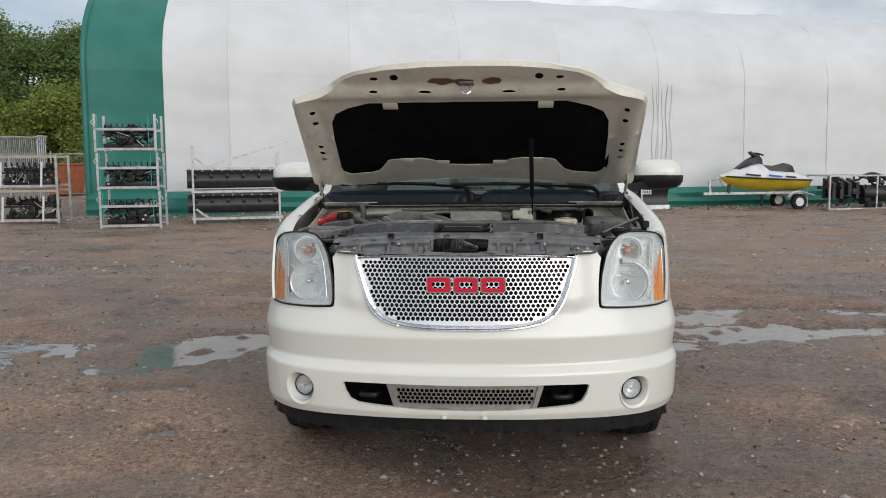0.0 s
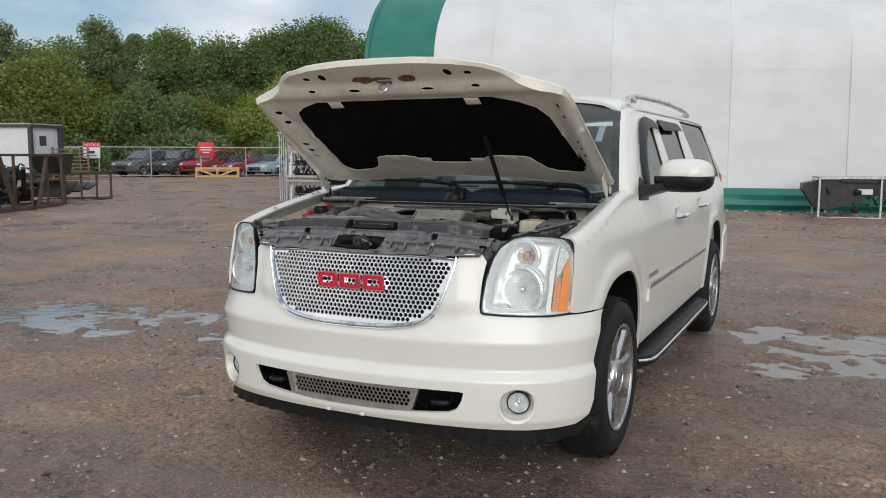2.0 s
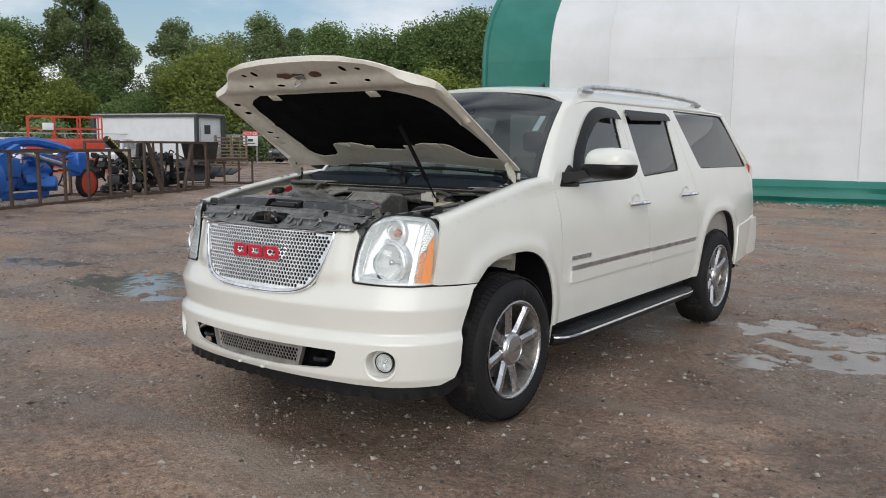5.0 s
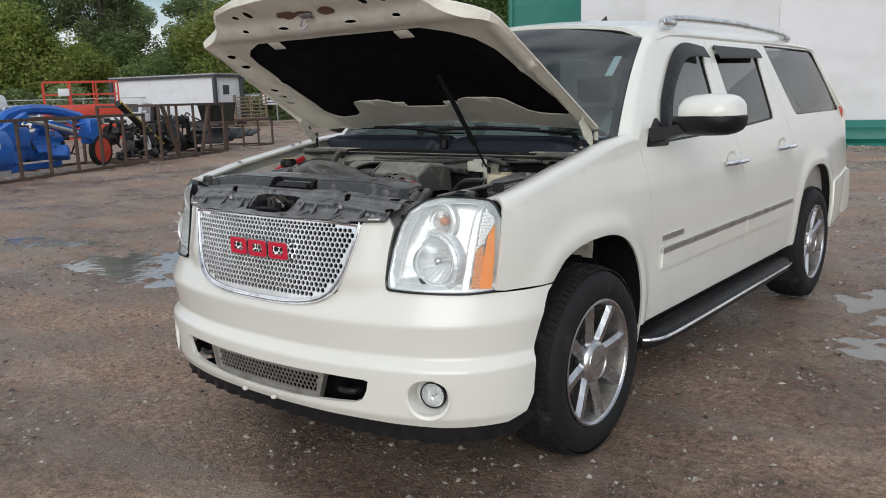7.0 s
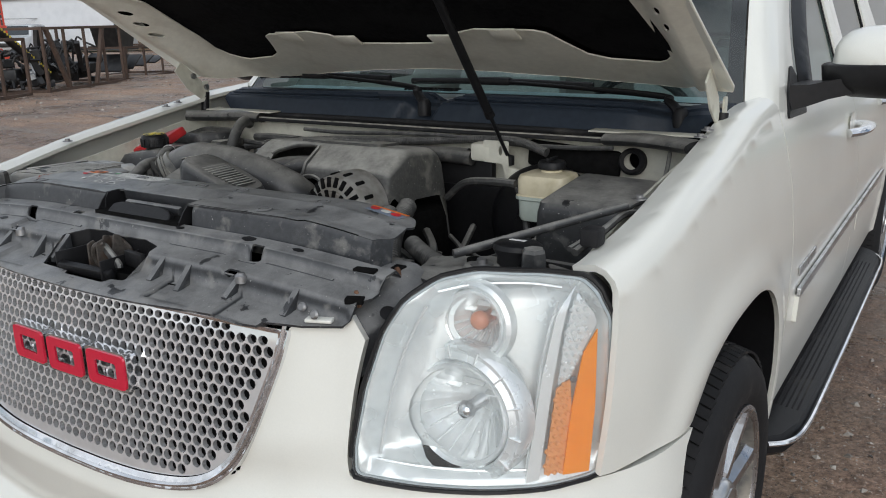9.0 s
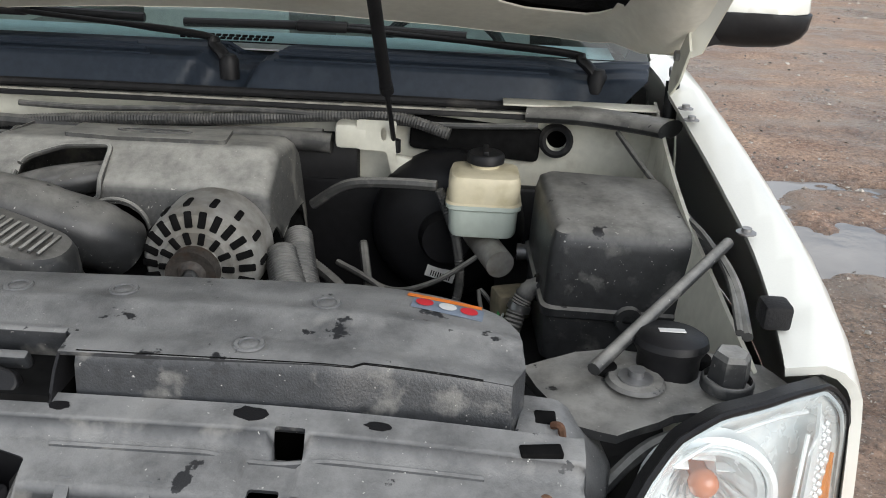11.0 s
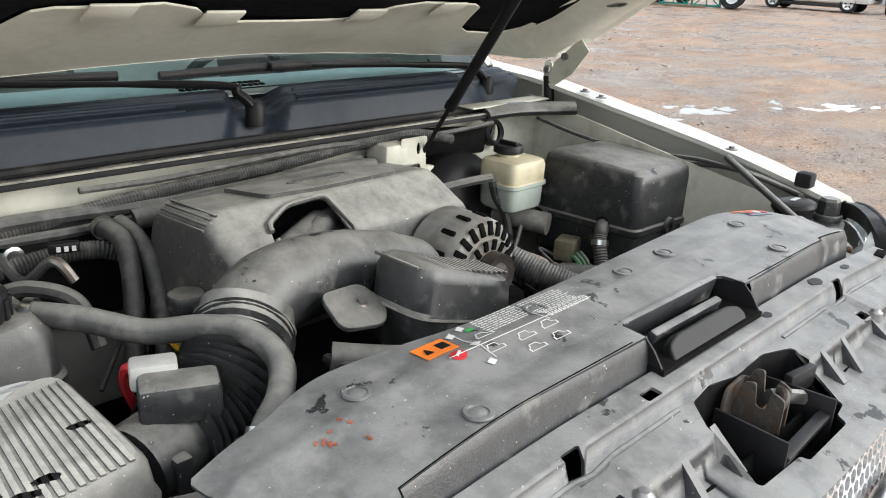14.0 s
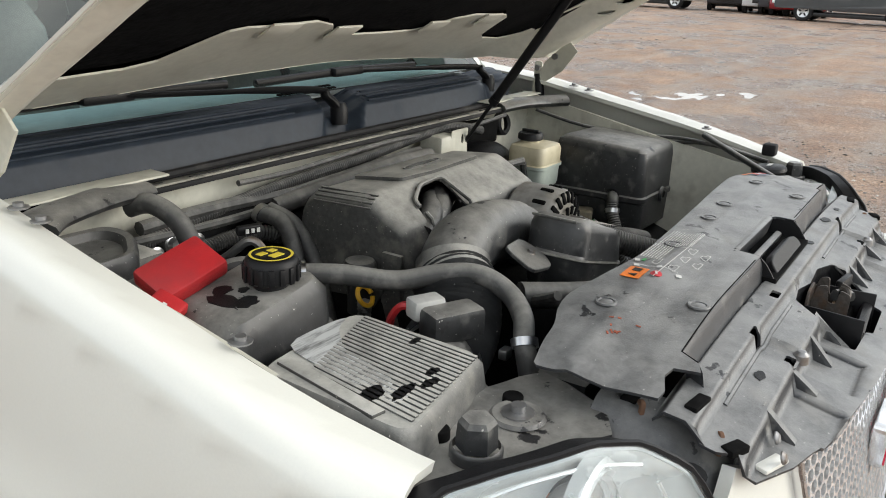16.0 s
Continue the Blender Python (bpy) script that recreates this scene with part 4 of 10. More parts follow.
grille_edge = spline([(0.0, 0.757), (0.12, 0.758), (0.24, 0.766), (0.340, 0.787), (0.402, 0.826), (0.442, 0.885), (0.474, 0.965), (0.497, 1.030), (0.506, 1.075)], 5)
lamp_edge = spline([(0.698, 1.165), (0.660, 1.132), (0.632, 1.078), (0.611, 0.985), (0.602, 0.890), (0.602, 0.862)], 5) + [(0.605, 0.845), (0.618, 0.838), (0.70, 0.833), (0.80, 0.830), (0.88, 0.829)]
half = [(s_of_x(x), z) for x, z in grille_edge]
half += [(s_of_x(0.520), 1.085), (s_of_x(0.560), 1.080), (s_of_x(0.603), 1.098)]
half += [(s_of_x(x), z) for x, z in lamp_edge if z < 1.07]
half += [(s_of_y(0.372), 0.830), (s_of_y(0.44), 0.827), (s_of_y(0.54), 0.823), (s_of_y(0.640), 0.819)]
half += [(s_of_y(y), z) for y, z in arch_points(True, 128, 176, 12) if z < 0.815][::1]
half += [(s_of_y(0.47), 0.375), (s_of_y(0.40), 0.345), (s_of_x(0.80), 0.342), (s_of_x(0.5), 0.350), (s_of_x(0.2), 0.354)]
fascia_o = resample(half + [(-a, b) for a, b in half[::-1] if abs(a) > 1e-6][:-0 or None], 0.025)
mouth_half = sx([(0.0, 0.512), (0.20, 0.514), (0.40, 0.514), (0.528, 0.512), (0.545, 0.507), (0.536, 0.470), (0.515, 0.432), (0.480, 0.416), (0.40, 0.409), (0.20, 0.397), (0.0, 0.395)])
mouth = resample(mouth_half + [(-a, b) for a, b in mouth_half[::-1] if abs(a) > 1e-6], 0.03)
fogs = [circle(s_of_x(m * 0.752), 0.462, 0.078, 24, 0.068) for m in (1, -1)]
bumper = part("bumper_cover", sheet_mesh(fascia_o, [mouth] + fogs, fascia, 0.02, 0.018, (0, -1, 0)), PAINT, suv)


def nose_at(s, off, z):
    x, y = nose(s, off)
    return Vector((x, y, z))


def nose_frame(s, off, z):
    """A pose on the nose: x along it, y up, z outwards."""
    a, b = nose_at(s - 0.01, off, z), nose_at(s + 0.01, off, z)
    t = (b - a).normalized()
    up = Vector((0, 0, 1))
    out = t.cross(up).normalized()
    m = Matrix((t, up, out)).transposed().to_4x4()
    m.translation = nose_at(s, off, z)
    return m


# black valance under the bumper
val_half = [(s_of_x(0.0), 0.362), (s_of_x(0.5), 0.360), (s_of_x(0.80), 0.352), (s_of_y(0.40), 0.352), (s_of_y(0.50), 0.37), (s_of_y(0.54), 0.34), (s_of_y(0.46), 0.285), (s_of_x(0.80), 0.270), (s_of_x(0.5), 0.282), (0.0, 0.292)]
part("valance", sheet_mesh(resample(val_half + [(-a, b) for a, b in val_half[::-1] if a > 1e-6], 0.04), [], lambda s, z: (*nose(s, -0.012 + 0.010 * math.sin(s * 60) * (1 if z < 0.30 else 0)), z), 0.04, 0.015, (0, -1, 0)), TRIM, bumper, "scuffed black air dam")
# mouth: near-black shade sheets inside, mesh insert with a chrome rim, two tow hooks
part("hollow", sheet_mesh(resample([(-0.60, 0.37), (0.60, 0.37), (0.60, 0.54), (-0.60, 0.54)], 0.1), [], lambda s, z: (*nose(s, -0.075), z), 0.1, 0.004, (0, -1, 0)), HOLLOW_SHADE, bumper)
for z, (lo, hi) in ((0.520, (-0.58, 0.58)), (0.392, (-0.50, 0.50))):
    part("hollow", sheet_mesh(resample([(lo, -0.08), (hi, -0.08), (hi, 0.012), (lo, 0.012)], 0.06), [], lambda s, o, z=z: (*nose(s, o), z), 0.06, 0.004, (0, 0, 1)), HOLLOW_SHADE, bumper)


def hole_grid(poly, pitch, r, row, margin, n=10):
    """Round holes in staggered rows within an outline."""
    q = np.array(poly)
    out = []
    k = 0
    z = q[:, 1].min() + margin
    while z < q[:, 1].max() - margin * 0.6:
        s = -pitch * 40 + (pitch / 2 if k % 2 else 0)
        while s < pitch * 40:
            ring = circle(s, z, r, n)
            rx_, rz_ = np.array([p[0] for p in ring]), np.array([p[1] for p in ring])
            big = circle(s, z, r + 0.0014, n)
            if inside(np.array([p[0] for p in big]), np.array([p[1] for p in big]), poly).all():
                out.append(ring)
            s += pitch
        z += row
        k += 1
    return out


insert_half = [(0.0, 0.511), (0.338, 0.511), (0.348, 0.504), (0.316, 0.404), (0.296, 0.394), (0.0, 0.392)]
insert_o = insert_half + [(-a, b) for a, b in insert_half[::-1] if a > 1e-6]
inner_half = [(0.0, 0.504), (0.324, 0.504), (0.298, 0.412), (0.286, 0.404), (0.0, 0.402)]
inner_o = inner_half + [(-a, b) for a, b in inner_half[::-1] if a > 1e-6]
GREY_MESH = surface("grey_metal_mesh", (0.42, 0.41, 0.385), 0.35, metal=0.7, stain=(0.30, 0.28, 0.25), stain_scale=16, grain=0.08, rough2=0.5)
lower = part("lower_grille", sheet_mesh(resample(insert_o, 0.02), [resample(inner_o, 0.02)], lambda s, z: (*nose(s, 0.024), z), 0.05, 0.03, (0, -1, 0)), GREY_MESH, suv, "dulled metal rim of the lower grille")
lower_holes = hole_grid(inner_o, 0.0212, 0.0091, 0.0170, 0.0098)
part("grille_mesh", sheet_mesh(resample(inner_o, 0.02), lower_holes, lambda s, z: (*nose(s, 0.010), z), 0.05, 0.006, (0, -1, 0)), GREY_MESH, lower, "dusty perforated metal mesh")
for m in (1, -1):
    hook = tube([nose_at(m * (0.40), -0.06, 0.452), nose_at(m * 0.405, 0.0, 0.45), nose_at(m * 0.44, 0.012, 0.45), nose_at(m * 0.475, 0.0, 0.45), nose_at(m * 0.48, -0.06, 0.452)], 0.013, 8)
    part("tow_hook", hook, TRIM, suv, "black tow hook")
    part("plate_clip", box(0.022, 0.014, 0.018, nose_frame(m * 0.088, 0.040, 0.369) @ Matrix(), 0.004), PAINT, bumper)
    # fog lamp in its flared recess
    fr = nose_frame(m * s_of_x(0.752), 0.0, 0.462)
    fr_in = Matrix.Translation(nose_at(m * (s_of_x(0.752) + 0.010), -0.004, 0.460)) @ Vector((0.30 * m, -1.0, 0.0)).to_track_quat("Z", "Y").to_matrix().to_4x4()
    ring = lathe([(0.084, 0.036), (0.074, 0.030), (0.062, -0.006), (0.054, -0.030), (0.020, -0.046), (0.0, -0.046)], 28, fr)
    fog = part("fog_lamp", lathe([(0.0, -0.030), (0.018, -0.030), (0.032, -0.022), (0.043, -0.006), (0.045, -0.003)], 24, fr_in), BOWL, suv, "round clear fog lamp in a flared recess")
    part("recess", ring, PAINT, fog)
    part("rim", lathe([(0.045, -0.030), (0.049, -0.006), (0.049, 0.001), (0.045, 0.003)], 24, fr_in), TRIM, fog)
    lz = part("lens", lathe([(0.0, 0.010), (0.018, 0.009), (0.034, 0.004), (0.045, -0.005)], 24, fr_in), LENS, fog)
    lz.visible_shadow = False
    part("bulb", lathe([(0.0, 0.0), (0.008, -0.004), (0.008, -0.026)], 12, fr_in), SATIN, fog)
    for k in (-2, -1, 0, 1, 2):
        part("flute", rod(fr_in @ Vector((0.014 * k, -0.034 + 0.004 * abs(k), -0.012)), fr_in @ Vector((0.014 * k, 0.034 - 0.004 * abs(k), -0.012)), 0.0022, 6), REFLECTOR, fog)

# main grille: perforated chrome plate in a chrome rim
GR = [(x, z) for x, z in grille_edge]
rim_out = [(s_of_x(x), z) for x, z in GR] + [(s_of_x(0.505), 1.085), (s_of_x(0.35), 1.093), (s_of_x(0.17), 1.097), (0.02, 1.098)]
rim_out = resample(rim_out + [(-a, b) for a, b in rim_out[:0:-1]], 0.02)


def shrink(x, z, d):
    c = np.array((0.0, 1.02))
    v = c - np.array((x, z))
    return (x + d * v[0] / np.linalg.norm(v), z + d * v[1] / np.linalg.norm(v) * 1.0)


plate_half = spline([(0.0, 0.777), (0.12, 0.778), (0.235, 0.785), (0.328, 0.803), (0.386, 0.840), (0.424, 0.900), (0.455, 0.975), (0.476, 1.032), (0.484, 1.072)], 5)
plate_o = [(s_of_x(x), z) for x, z in plate_half] + [(s_of_x(0.30), 1.0865), (s_of_x(0.15), 1.0900), (0.02, 1.0905)]
plate_o = resample(plate_o + [(-a, b) for a, b in plate_o[:0:-1]], 0.02)


def grille_off(z):
    return 0.018 - 0.19 * (z - 0.76)


rim_ring = np.array(resample(rim_out, 0.006))


def rim_fn(s, z):
    """The surround slopes back from its outer edge to the mesh."""
    d = float(np.sqrt(((rim_ring - np.array((s, z))) ** 2).sum(axis=1)).min())
    return (*nose(s, grille_off(z) + 0.012 - 0.45 * d), z - 0.014 * max(0.0, (z - 1.05) / 0.048))


grille = part("grille", sheet_mesh(rim_out, [plate_o], rim_fn, 0.012, 0.02, (0, -1, 0)), CHROME, suv, "polished chrome grille surround")
g_holes = [h for h in hole_grid(plate_o, 0.0217, 0.0094, 0.0188, 0.0100) if max(p[1] for p in h) < 1.0862]
part("grille_mesh", sheet_mesh(plate_o, g_holes, lambda s, z: (*nose(s, grille_off(z) - 0.001), z - 0.014 * max(0.0, (z - 1.05) / 0.048)), 0.012, 0.010, (0, -1, 0)), MESH, grille, "perforated silver mesh")
# black sheet behind the mesh, for the shaded depth of the grille
part("hollow", sheet_mesh(rim_out, [], lambda s, z: (*nose(s, grille_off(z) - 0.055), z), 0.08, 0.004, (0, -1, 0)), HOLLOW_SHADE, grille)
line_half = [(s_of_x(x * 0.985), z + 0.008) for x, z in GR]
part("chrome_line", tube([nose_at(s, grille_off(z) + 0.010, z) for s, z in [(-a, b) for a, b in line_half[:0:-1]] + line_half], 0.004, 6, per=1), CHROME, grille)


# emblem: three plain red frames with chrome edges
def emblem_plate(x0, x1):
    fr = nose_frame(s_of_x((x0 + x1) / 2), grille_off(0.95), 0.957)
    w, h = (x1 - x0) / 2, 0.037

    def frame_plate(grow_, lift, thick):
        a, b = rounded([(-w - grow_, -h - grow_), (w + grow_, -h - grow_), (w + grow_, h + grow_), (-w - grow_, h + grow_)], 0.012, 4), 0.017
        hole = rounded([(-w + b + 0.006 - grow_, -h + b - grow_), (w - b - 0.006 + grow_, -h + b - grow_), (w - b - 0.006 + grow_, h - b + grow_), (-w + b + 0.006 - grow_, h - b + grow_)][::1], 0.005, 3)
        hole = [(max(-w + b + 0.006 + grow_, min(w - b - 0.006 - grow_, x)), max(-h + b + grow_, min(h - b - grow_, y))) for x, y in hole]
        return sheet_mesh(resample(a, 0.012), [resample(hole, 0.012)], lambda u, v: tuple(fr @ Vector((u, v, lift))), 0.02, thick, (0, -1, 0))

    ring = part("emblem", frame_plate(0.0, 0.020, 0.022), CHROME, grille, "chrome-edged open red emblem frame")
    part("face", frame_plate(-0.0045, 0.0225, 0.004), EMBLEM_RED, ring)


for x0, x1 in ((-0.168, -0.058), (-0.050, 0.062), (0.070, 0.182)):
    emblem_plate(x0, x1)

# headlamps
lamp_half = [(0.608, 0.846), (0.70, 0.839), (0.80, 0.835), (0.88, 0.833), (0.938, 0.838), (0.947, 0.860), (0.944, 0.960), (0.934, 1.090), (0.917, 1.132), (0.892, 1.157), (0.840, 1.167), (0.750, 1.172), (0.700, 1.161), (0.662, 1.130), (0.634, 1.078), (0.612, 0.985), (0.603, 0.890)]
lamp_o = resample(rounded(lamp_half, 0.012, 3), 0.015)
lamp_c = np.array((0.775, 1.0))
lamp_ring = np.array(resample(lamp_o, 0.006))


def lamp_pt(x, z, d=0.0):
    """A point of the lens, which leans back as it climbs; d: depth behind it."""
    return (x, float(np.interp(abs(x), nose_x, nose_y)) + 0.006 + 0.22 * (z - 0.84) + 0.6 * max(0.0, z - 1.12) + d, z)


def lamp_scale(k):
    return [tuple(lamp_c + (np.array(p) - lamp_c) * k) for p in lamp_o]


def housing_fn(x, z):
    """The lamp's back: shallow at its rim, deep in the middle, with a ledge under the bowls."""
    d = float(np.sqrt(((lamp_ring - np.array((x, z))) ** 2).sum(axis=1)).min())
    k = min(1.0, d / 0.050)
    ledge = 0.016 * max(0.0, min(1.0, (0.885 - z) / 0.02))
    wave = 0.010 * math.exp(-((x - 0.655 - 0.10 * (z - 0.95)) / 0.016) ** 2)
    return lamp_pt(x, z, 0.008 + 0.048 * k * k * (3 - 2 * k) - (ledge + wave) * k)


LOW, HIGH = (0.741, 0.940), (0.748, 1.083)
RED_BULB = surface("rosy_bulb_glass", (0.55, 0.20, 0.10), 0.2, grain=0.1, coat=0.5)
AMBER_SOFT = surface("amber_tinted_prisms", (0.80, 0.36, 0.13), 0.18, grain=0.10, grain_scale=260, coat=0.5)
LENS_EDGE = surface("frosted_lens_edge", (0.46, 0.51, 0.53), 0.40, grain=0.05)
amber_o = [(0.893, 0.848), (0.922, 0.846), (0.921, 0.946), (0.914, 1.072), (0.901, 1.036), (0.895, 0.952)]
soft_o = [(0.869, 0.849), (0.891, 0.848), (0.893, 0.950), (0.888, 0.998), (0.873, 0.984)]
clear_o = [(0.874, 0.990), (0.888, 1.003), (0.899, 1.044), (0.911, 1.080), (0.906, 1.098), (0.884, 1.130), (0.877, 1.070)]
strip_o = [(0.850, 0.842), (0.866, 0.846), (0.870, 0.990), (0.874, 1.070), (0.881, 1.143), (0.866, 1.100), (0.857, 1.010)]
for m in (1, -1):
    mir = m < 0

    def side_pt(x, z, d=0.0):
        q = lamp_pt(x, z, d)
        return (m * q[0], q[1], q[2])

    lamp = part("headlamp", sheet_mesh(lamp_o, [lamp_scale(0.975)], lambda x, z: lamp_pt(x, z, 0.002), 0.05, 0.010, (0, -1, 0), mir), TRIM, suv, "clear headlamp in a thin black bezel")
    holes = [circle(*LOW, 0.079, 30), circle(*HIGH, 0.048, 26)]
    part("housing", sheet_mesh(lamp_scale(0.990), holes, housing_fn, 0.012, 0.004, (0, -1, 0), mir), LENS_GREY, lamp, "silver lamp housing")
    part("backing", sheet_mesh(lamp_scale(0.78), [circle(*LOW, 0.072, 24), circle(*HIGH, 0.040, 20)], lambda x, z: lamp_pt(x, z, 0.066), 0.04, 0.003, (0, -1, 0), mir), LENS_GREY, lamp)
    part("lens_edge", sheet_mesh(lamp_scale(0.974), [lamp_scale(0.956)], lambda x, z: lamp_pt(x, z, 0.0035), 0.02, 0.003, (0, -1, 0), mir), LENS_EDGE, lamp, "pale frosted edge of the lens")
    lz = part("lens", sheet_mesh(lamp_scale(0.995), [], lamp_pt, 0.03, 0.0, (0, -1, 0), mir), LENS, lamp, "hazy clear lens")
    lz.visible_shadow = False
    back = [p for p in lamp_o if p[1] > 1.05]
    back.sort(key=lambda p: p[0])
    bv = [q for x, z in back for q in (side_pt(x, z, 0.001), side_pt(x, z - 0.004, 0.030), side_pt(x, z - 0.035, 0.050))]
    bf = [(3 * i + j, 3 * i + 3 + j, 3 * i + 4 + j, 3 * i + 1 + j) for i in range(len(back) - 1) for j in (0, 1)]
    part("shell", mesh_of(bv, bf), TRIM, lamp, "black shell behind the lens")
    for (xc, zc), r, d, cap in ((LOW, 0.079, 0.070, CHROME), (HIGH, 0.047, 0.050, RED_BULB)):
        fr = Matrix.Translation(side_pt(xc, zc, 0.048)) @ rx(86)
        prof = [(r + 0.010, 0.004), (r + 0.007, 0.012), (r + 0.001, 0.008)] + [(r * k, -d * (1 - k * k)) for k in (1.0, 0.9, 0.75, 0.6, 0.45, 0.3, 0.15)] + [(0.0, -d)]
        bw = part("reflector", lathe(prof, 30, fr, None, False), BOWL, lamp, "round faceted reflector")
        part("bulb", lathe([(0.0, 0.0), (0.010, -0.002), (0.015, -0.008), (0.016, -0.016), (0.011, -0.024), (0.011, -d)], 18, fr), cap, bw, "bulb cap")
        for k in range(9):
            a = math.pi * (1.08 + 0.105 * k)
            part("rib", beam(fr @ Vector((0.42 * r * math.cos(a), 0.42 * r * math.sin(a), -d * 0.80)), fr @ Vector((0.96 * r * math.cos(a), 0.96 * r * math.sin(a), -d * 0.05)), 0.003), REFLECTOR, bw)
        for k in (-1, 0, 1):
            part("facet", box(r * 0.52, 0.003, 0.010, fr @ tr(k * r * 0.55, r * 0.52 - abs(k) * 0.012, -d * 0.52) @ rx(35), 0.001), REFLECTOR, bw)
    # stepped collar round the lower bowl, spoked and open towards the inner side
    fr = Matrix.Translation(side_pt(*LOW, 0.046)) @ rx(86)
    r0, r1 = 0.090, 0.116
    bz = part("bezel", lathe([(r0, -0.02), (r0, 0.008), (r0 + 0.004, 0.012), (r0 + 0.009, 0.009), ((r0 + r1) / 2, 0.006), (r1 - 0.006, 0.008), (r1 - 0.002, 0.004), (r1, -0.008), (r1, -0.03)], 44, fr @ rz(-75 if m > 0 else 75 - 180), None, True, math.pi * 1.0), LENS_GREY, lamp, "stepped silver bezel")
    for k in range(7):
        a = -62 + 27 * k if m > 0 else 242 - 27 * k
        part("notch", box(r1 - r0 - 0.004, 0.003, 0.006, fr @ rz(a) @ tr((r0 + r1) / 2, 0, 0.009), 0.001), REFLECTOR, bz)
    fr2 = Matrix.Translation(side_pt(*HIGH, 0.046)) @ rx(86)
    part("bezel", lathe([(0.056, -0.01), (0.057, 0.008), (0.062, 0.010), (0.068, 0.006), (0.070, -0.01)], 40, fr2), LENS_GREY, lamp)
    for pts in (((0.636, 0.872), (0.70, 0.866), (0.78, 0.862), (0.846, 0.860)), ((0.640, 0.880), (0.646, 0.95), (0.662, 1.04), (0.690, 1.115)), ((0.846, 0.862), (0.849, 0.95), (0.852, 1.04), (0.862, 1.12)), ((0.70, 1.135), (0.75, 1.146), (0.82, 1.146), (0.862, 1.138))):
        part("crease", tube([side_pt(x, z, 0.018) for x, z in pts], 0.0024, 6, per=4), REFLECTOR, lamp)
    part("side_strip", sheet_mesh(resample(strip_o, 0.02), [], lambda x, z: lamp_pt(x, z, 0.008), 0.02, 0.004, (0.7, -0.7, 0), mir), REFLECTOR, lamp, "plain silver strip")
    part("side_reflector", sheet_mesh(resample(clear_o, 0.02), [], lambda x, z: lamp_pt(x, z, 0.016), 0.02, 0.004, (0.7, -0.7, 0), mir), REFLECTOR, lamp, "dimpled silver strip")
    part("soft_amber", sheet_mesh(resample(soft_o, 0.02), [], lambda x, z: lamp_pt(x, z, 0.016), 0.02, 0.004, (0.7, -0.7, 0), mir), AMBER_SOFT, lamp, "amber-tinted prisms")
    part("turn_signal", sheet_mesh(resample(amber_o, 0.02), [], lambda x, z: lamp_pt(x, z, 0.010), 0.02, 0.004, (0.7, -0.7, 0), mir), AMBER, lamp, "amber turn signal")
    for outline, mat in ((clear_o, REFLECTOR), (soft_o, AMBER_SOFT)):
        dots = None
        for i in range(24):
            for k in range(5):
                z, x = 0.852 + 0.0115 * i, 0.8665 + 0.0075 * k + (0.00375 if i % 2 else 0)
                if inside(np.array([x]), np.array([z]), outline)[0]:
                    dots = lathe([(0.0, 0.0035), (0.003, 0.0025), (0.0050, -0.001)], 7, Matrix.Translation(side_pt(x, z, 0.015)) @ rz(48 * m) @ rx(90), dots)
        part("dimples", dots, mat, lamp)
    part("marker_bulb", lathe([(0, 0.004), (0.005, 0.003), (0.006, 0.0)], 12, Matrix.Translation(side_pt(0.894, 1.0, 0.006)) @ rz(48 * m) @ rx(90)), STEEL, lamp)
    part("seal", tube([side_pt(x, z) for x, z in lamp_o[::2]], 0.0036, 6, per=1, closed=True), TRIM, lamp, "black rubber seal")

# ---- the car: raised hood ----
HA = radians(31)
HD = Vector((0, -math.cos(HA), math.sin(HA)))
HN = Vector((0, math.sin(HA), math.cos(HA)))
HO = Vector((0, 1.30, 1.30))


def hood_at(x, w, off):
    """A point of the hood: x across, w from hinge to nose; the middle is crowned towards the rear."""
    k = max(0.0, min(1.0, (abs(x) - 0.70) / 0.16))
    s = max(0.0, (1.17 - w) / 0.80) * (1 - k * k * (3 - 2 * k))
    return tuple(HO + HD * (w - 0.172 * s) + HN * (off + 0.086 * s) + Vector((x, 0, 0)))


def hood_skin(x, w):
    a = abs(x)
    off = 0.052 - 0.020 * (a / 0.85) ** 2 - 0.010 * max(0, (w - 0.95) / 0.2) ** 2 + 0.010 / (1 + math.exp((a - 0.42) / 0.02))
    off -= 0.028 * max(0, (a - 0.80) / 0.12) ** 2
    return hood_at(x, w, off)


def hood_pan(x, w):
    """The pressed inner panel."""
    a = abs(x)
    off = 0.0 + 0.012 * math.exp(-((a - 0.76) / 0.02) ** 2) * (w < 0.9) - 0.010 * math.exp(-((w - 1.0) / 0.03) ** 2)
    off += 0.020 * max(0.0, min(1.0, (w - 1.03) / 0.05)) + 0.016 * max(0.0, min(1.0, (a - 0.835) / 0.03))
    off -= 0.012 * math.exp(-((w - 0.63) / 0.012) ** 2) * (a > 0.70)
    off += 0.003 * noise.noise(Vector((x * 6, w * 6, 0)))
    return hood_at(x, w, off)


hood_half = [(0.0, 1.198), (0.20, 1.194), (0.38, 1.175), (0.52, 1.145), (0.585, 1.110), (0.640, 1.066), (0.655, 1.051), (0.75, 1.004), (0.845, 0.945), (0.862, 0.910), (0.872, 0.75), (0.884, 0.50), (0.898, 0.27), (0.906, 0.150), (0.896, 0.118),
             (0.86, 0.112), (0.78, 0.122), (0.66, 0.145), (0.45, 0.175), (0.22, 0.207), (0.0, 0.215)]
hood_o = resample(mirrored(hood_half)[:-0 or None], 0.035)
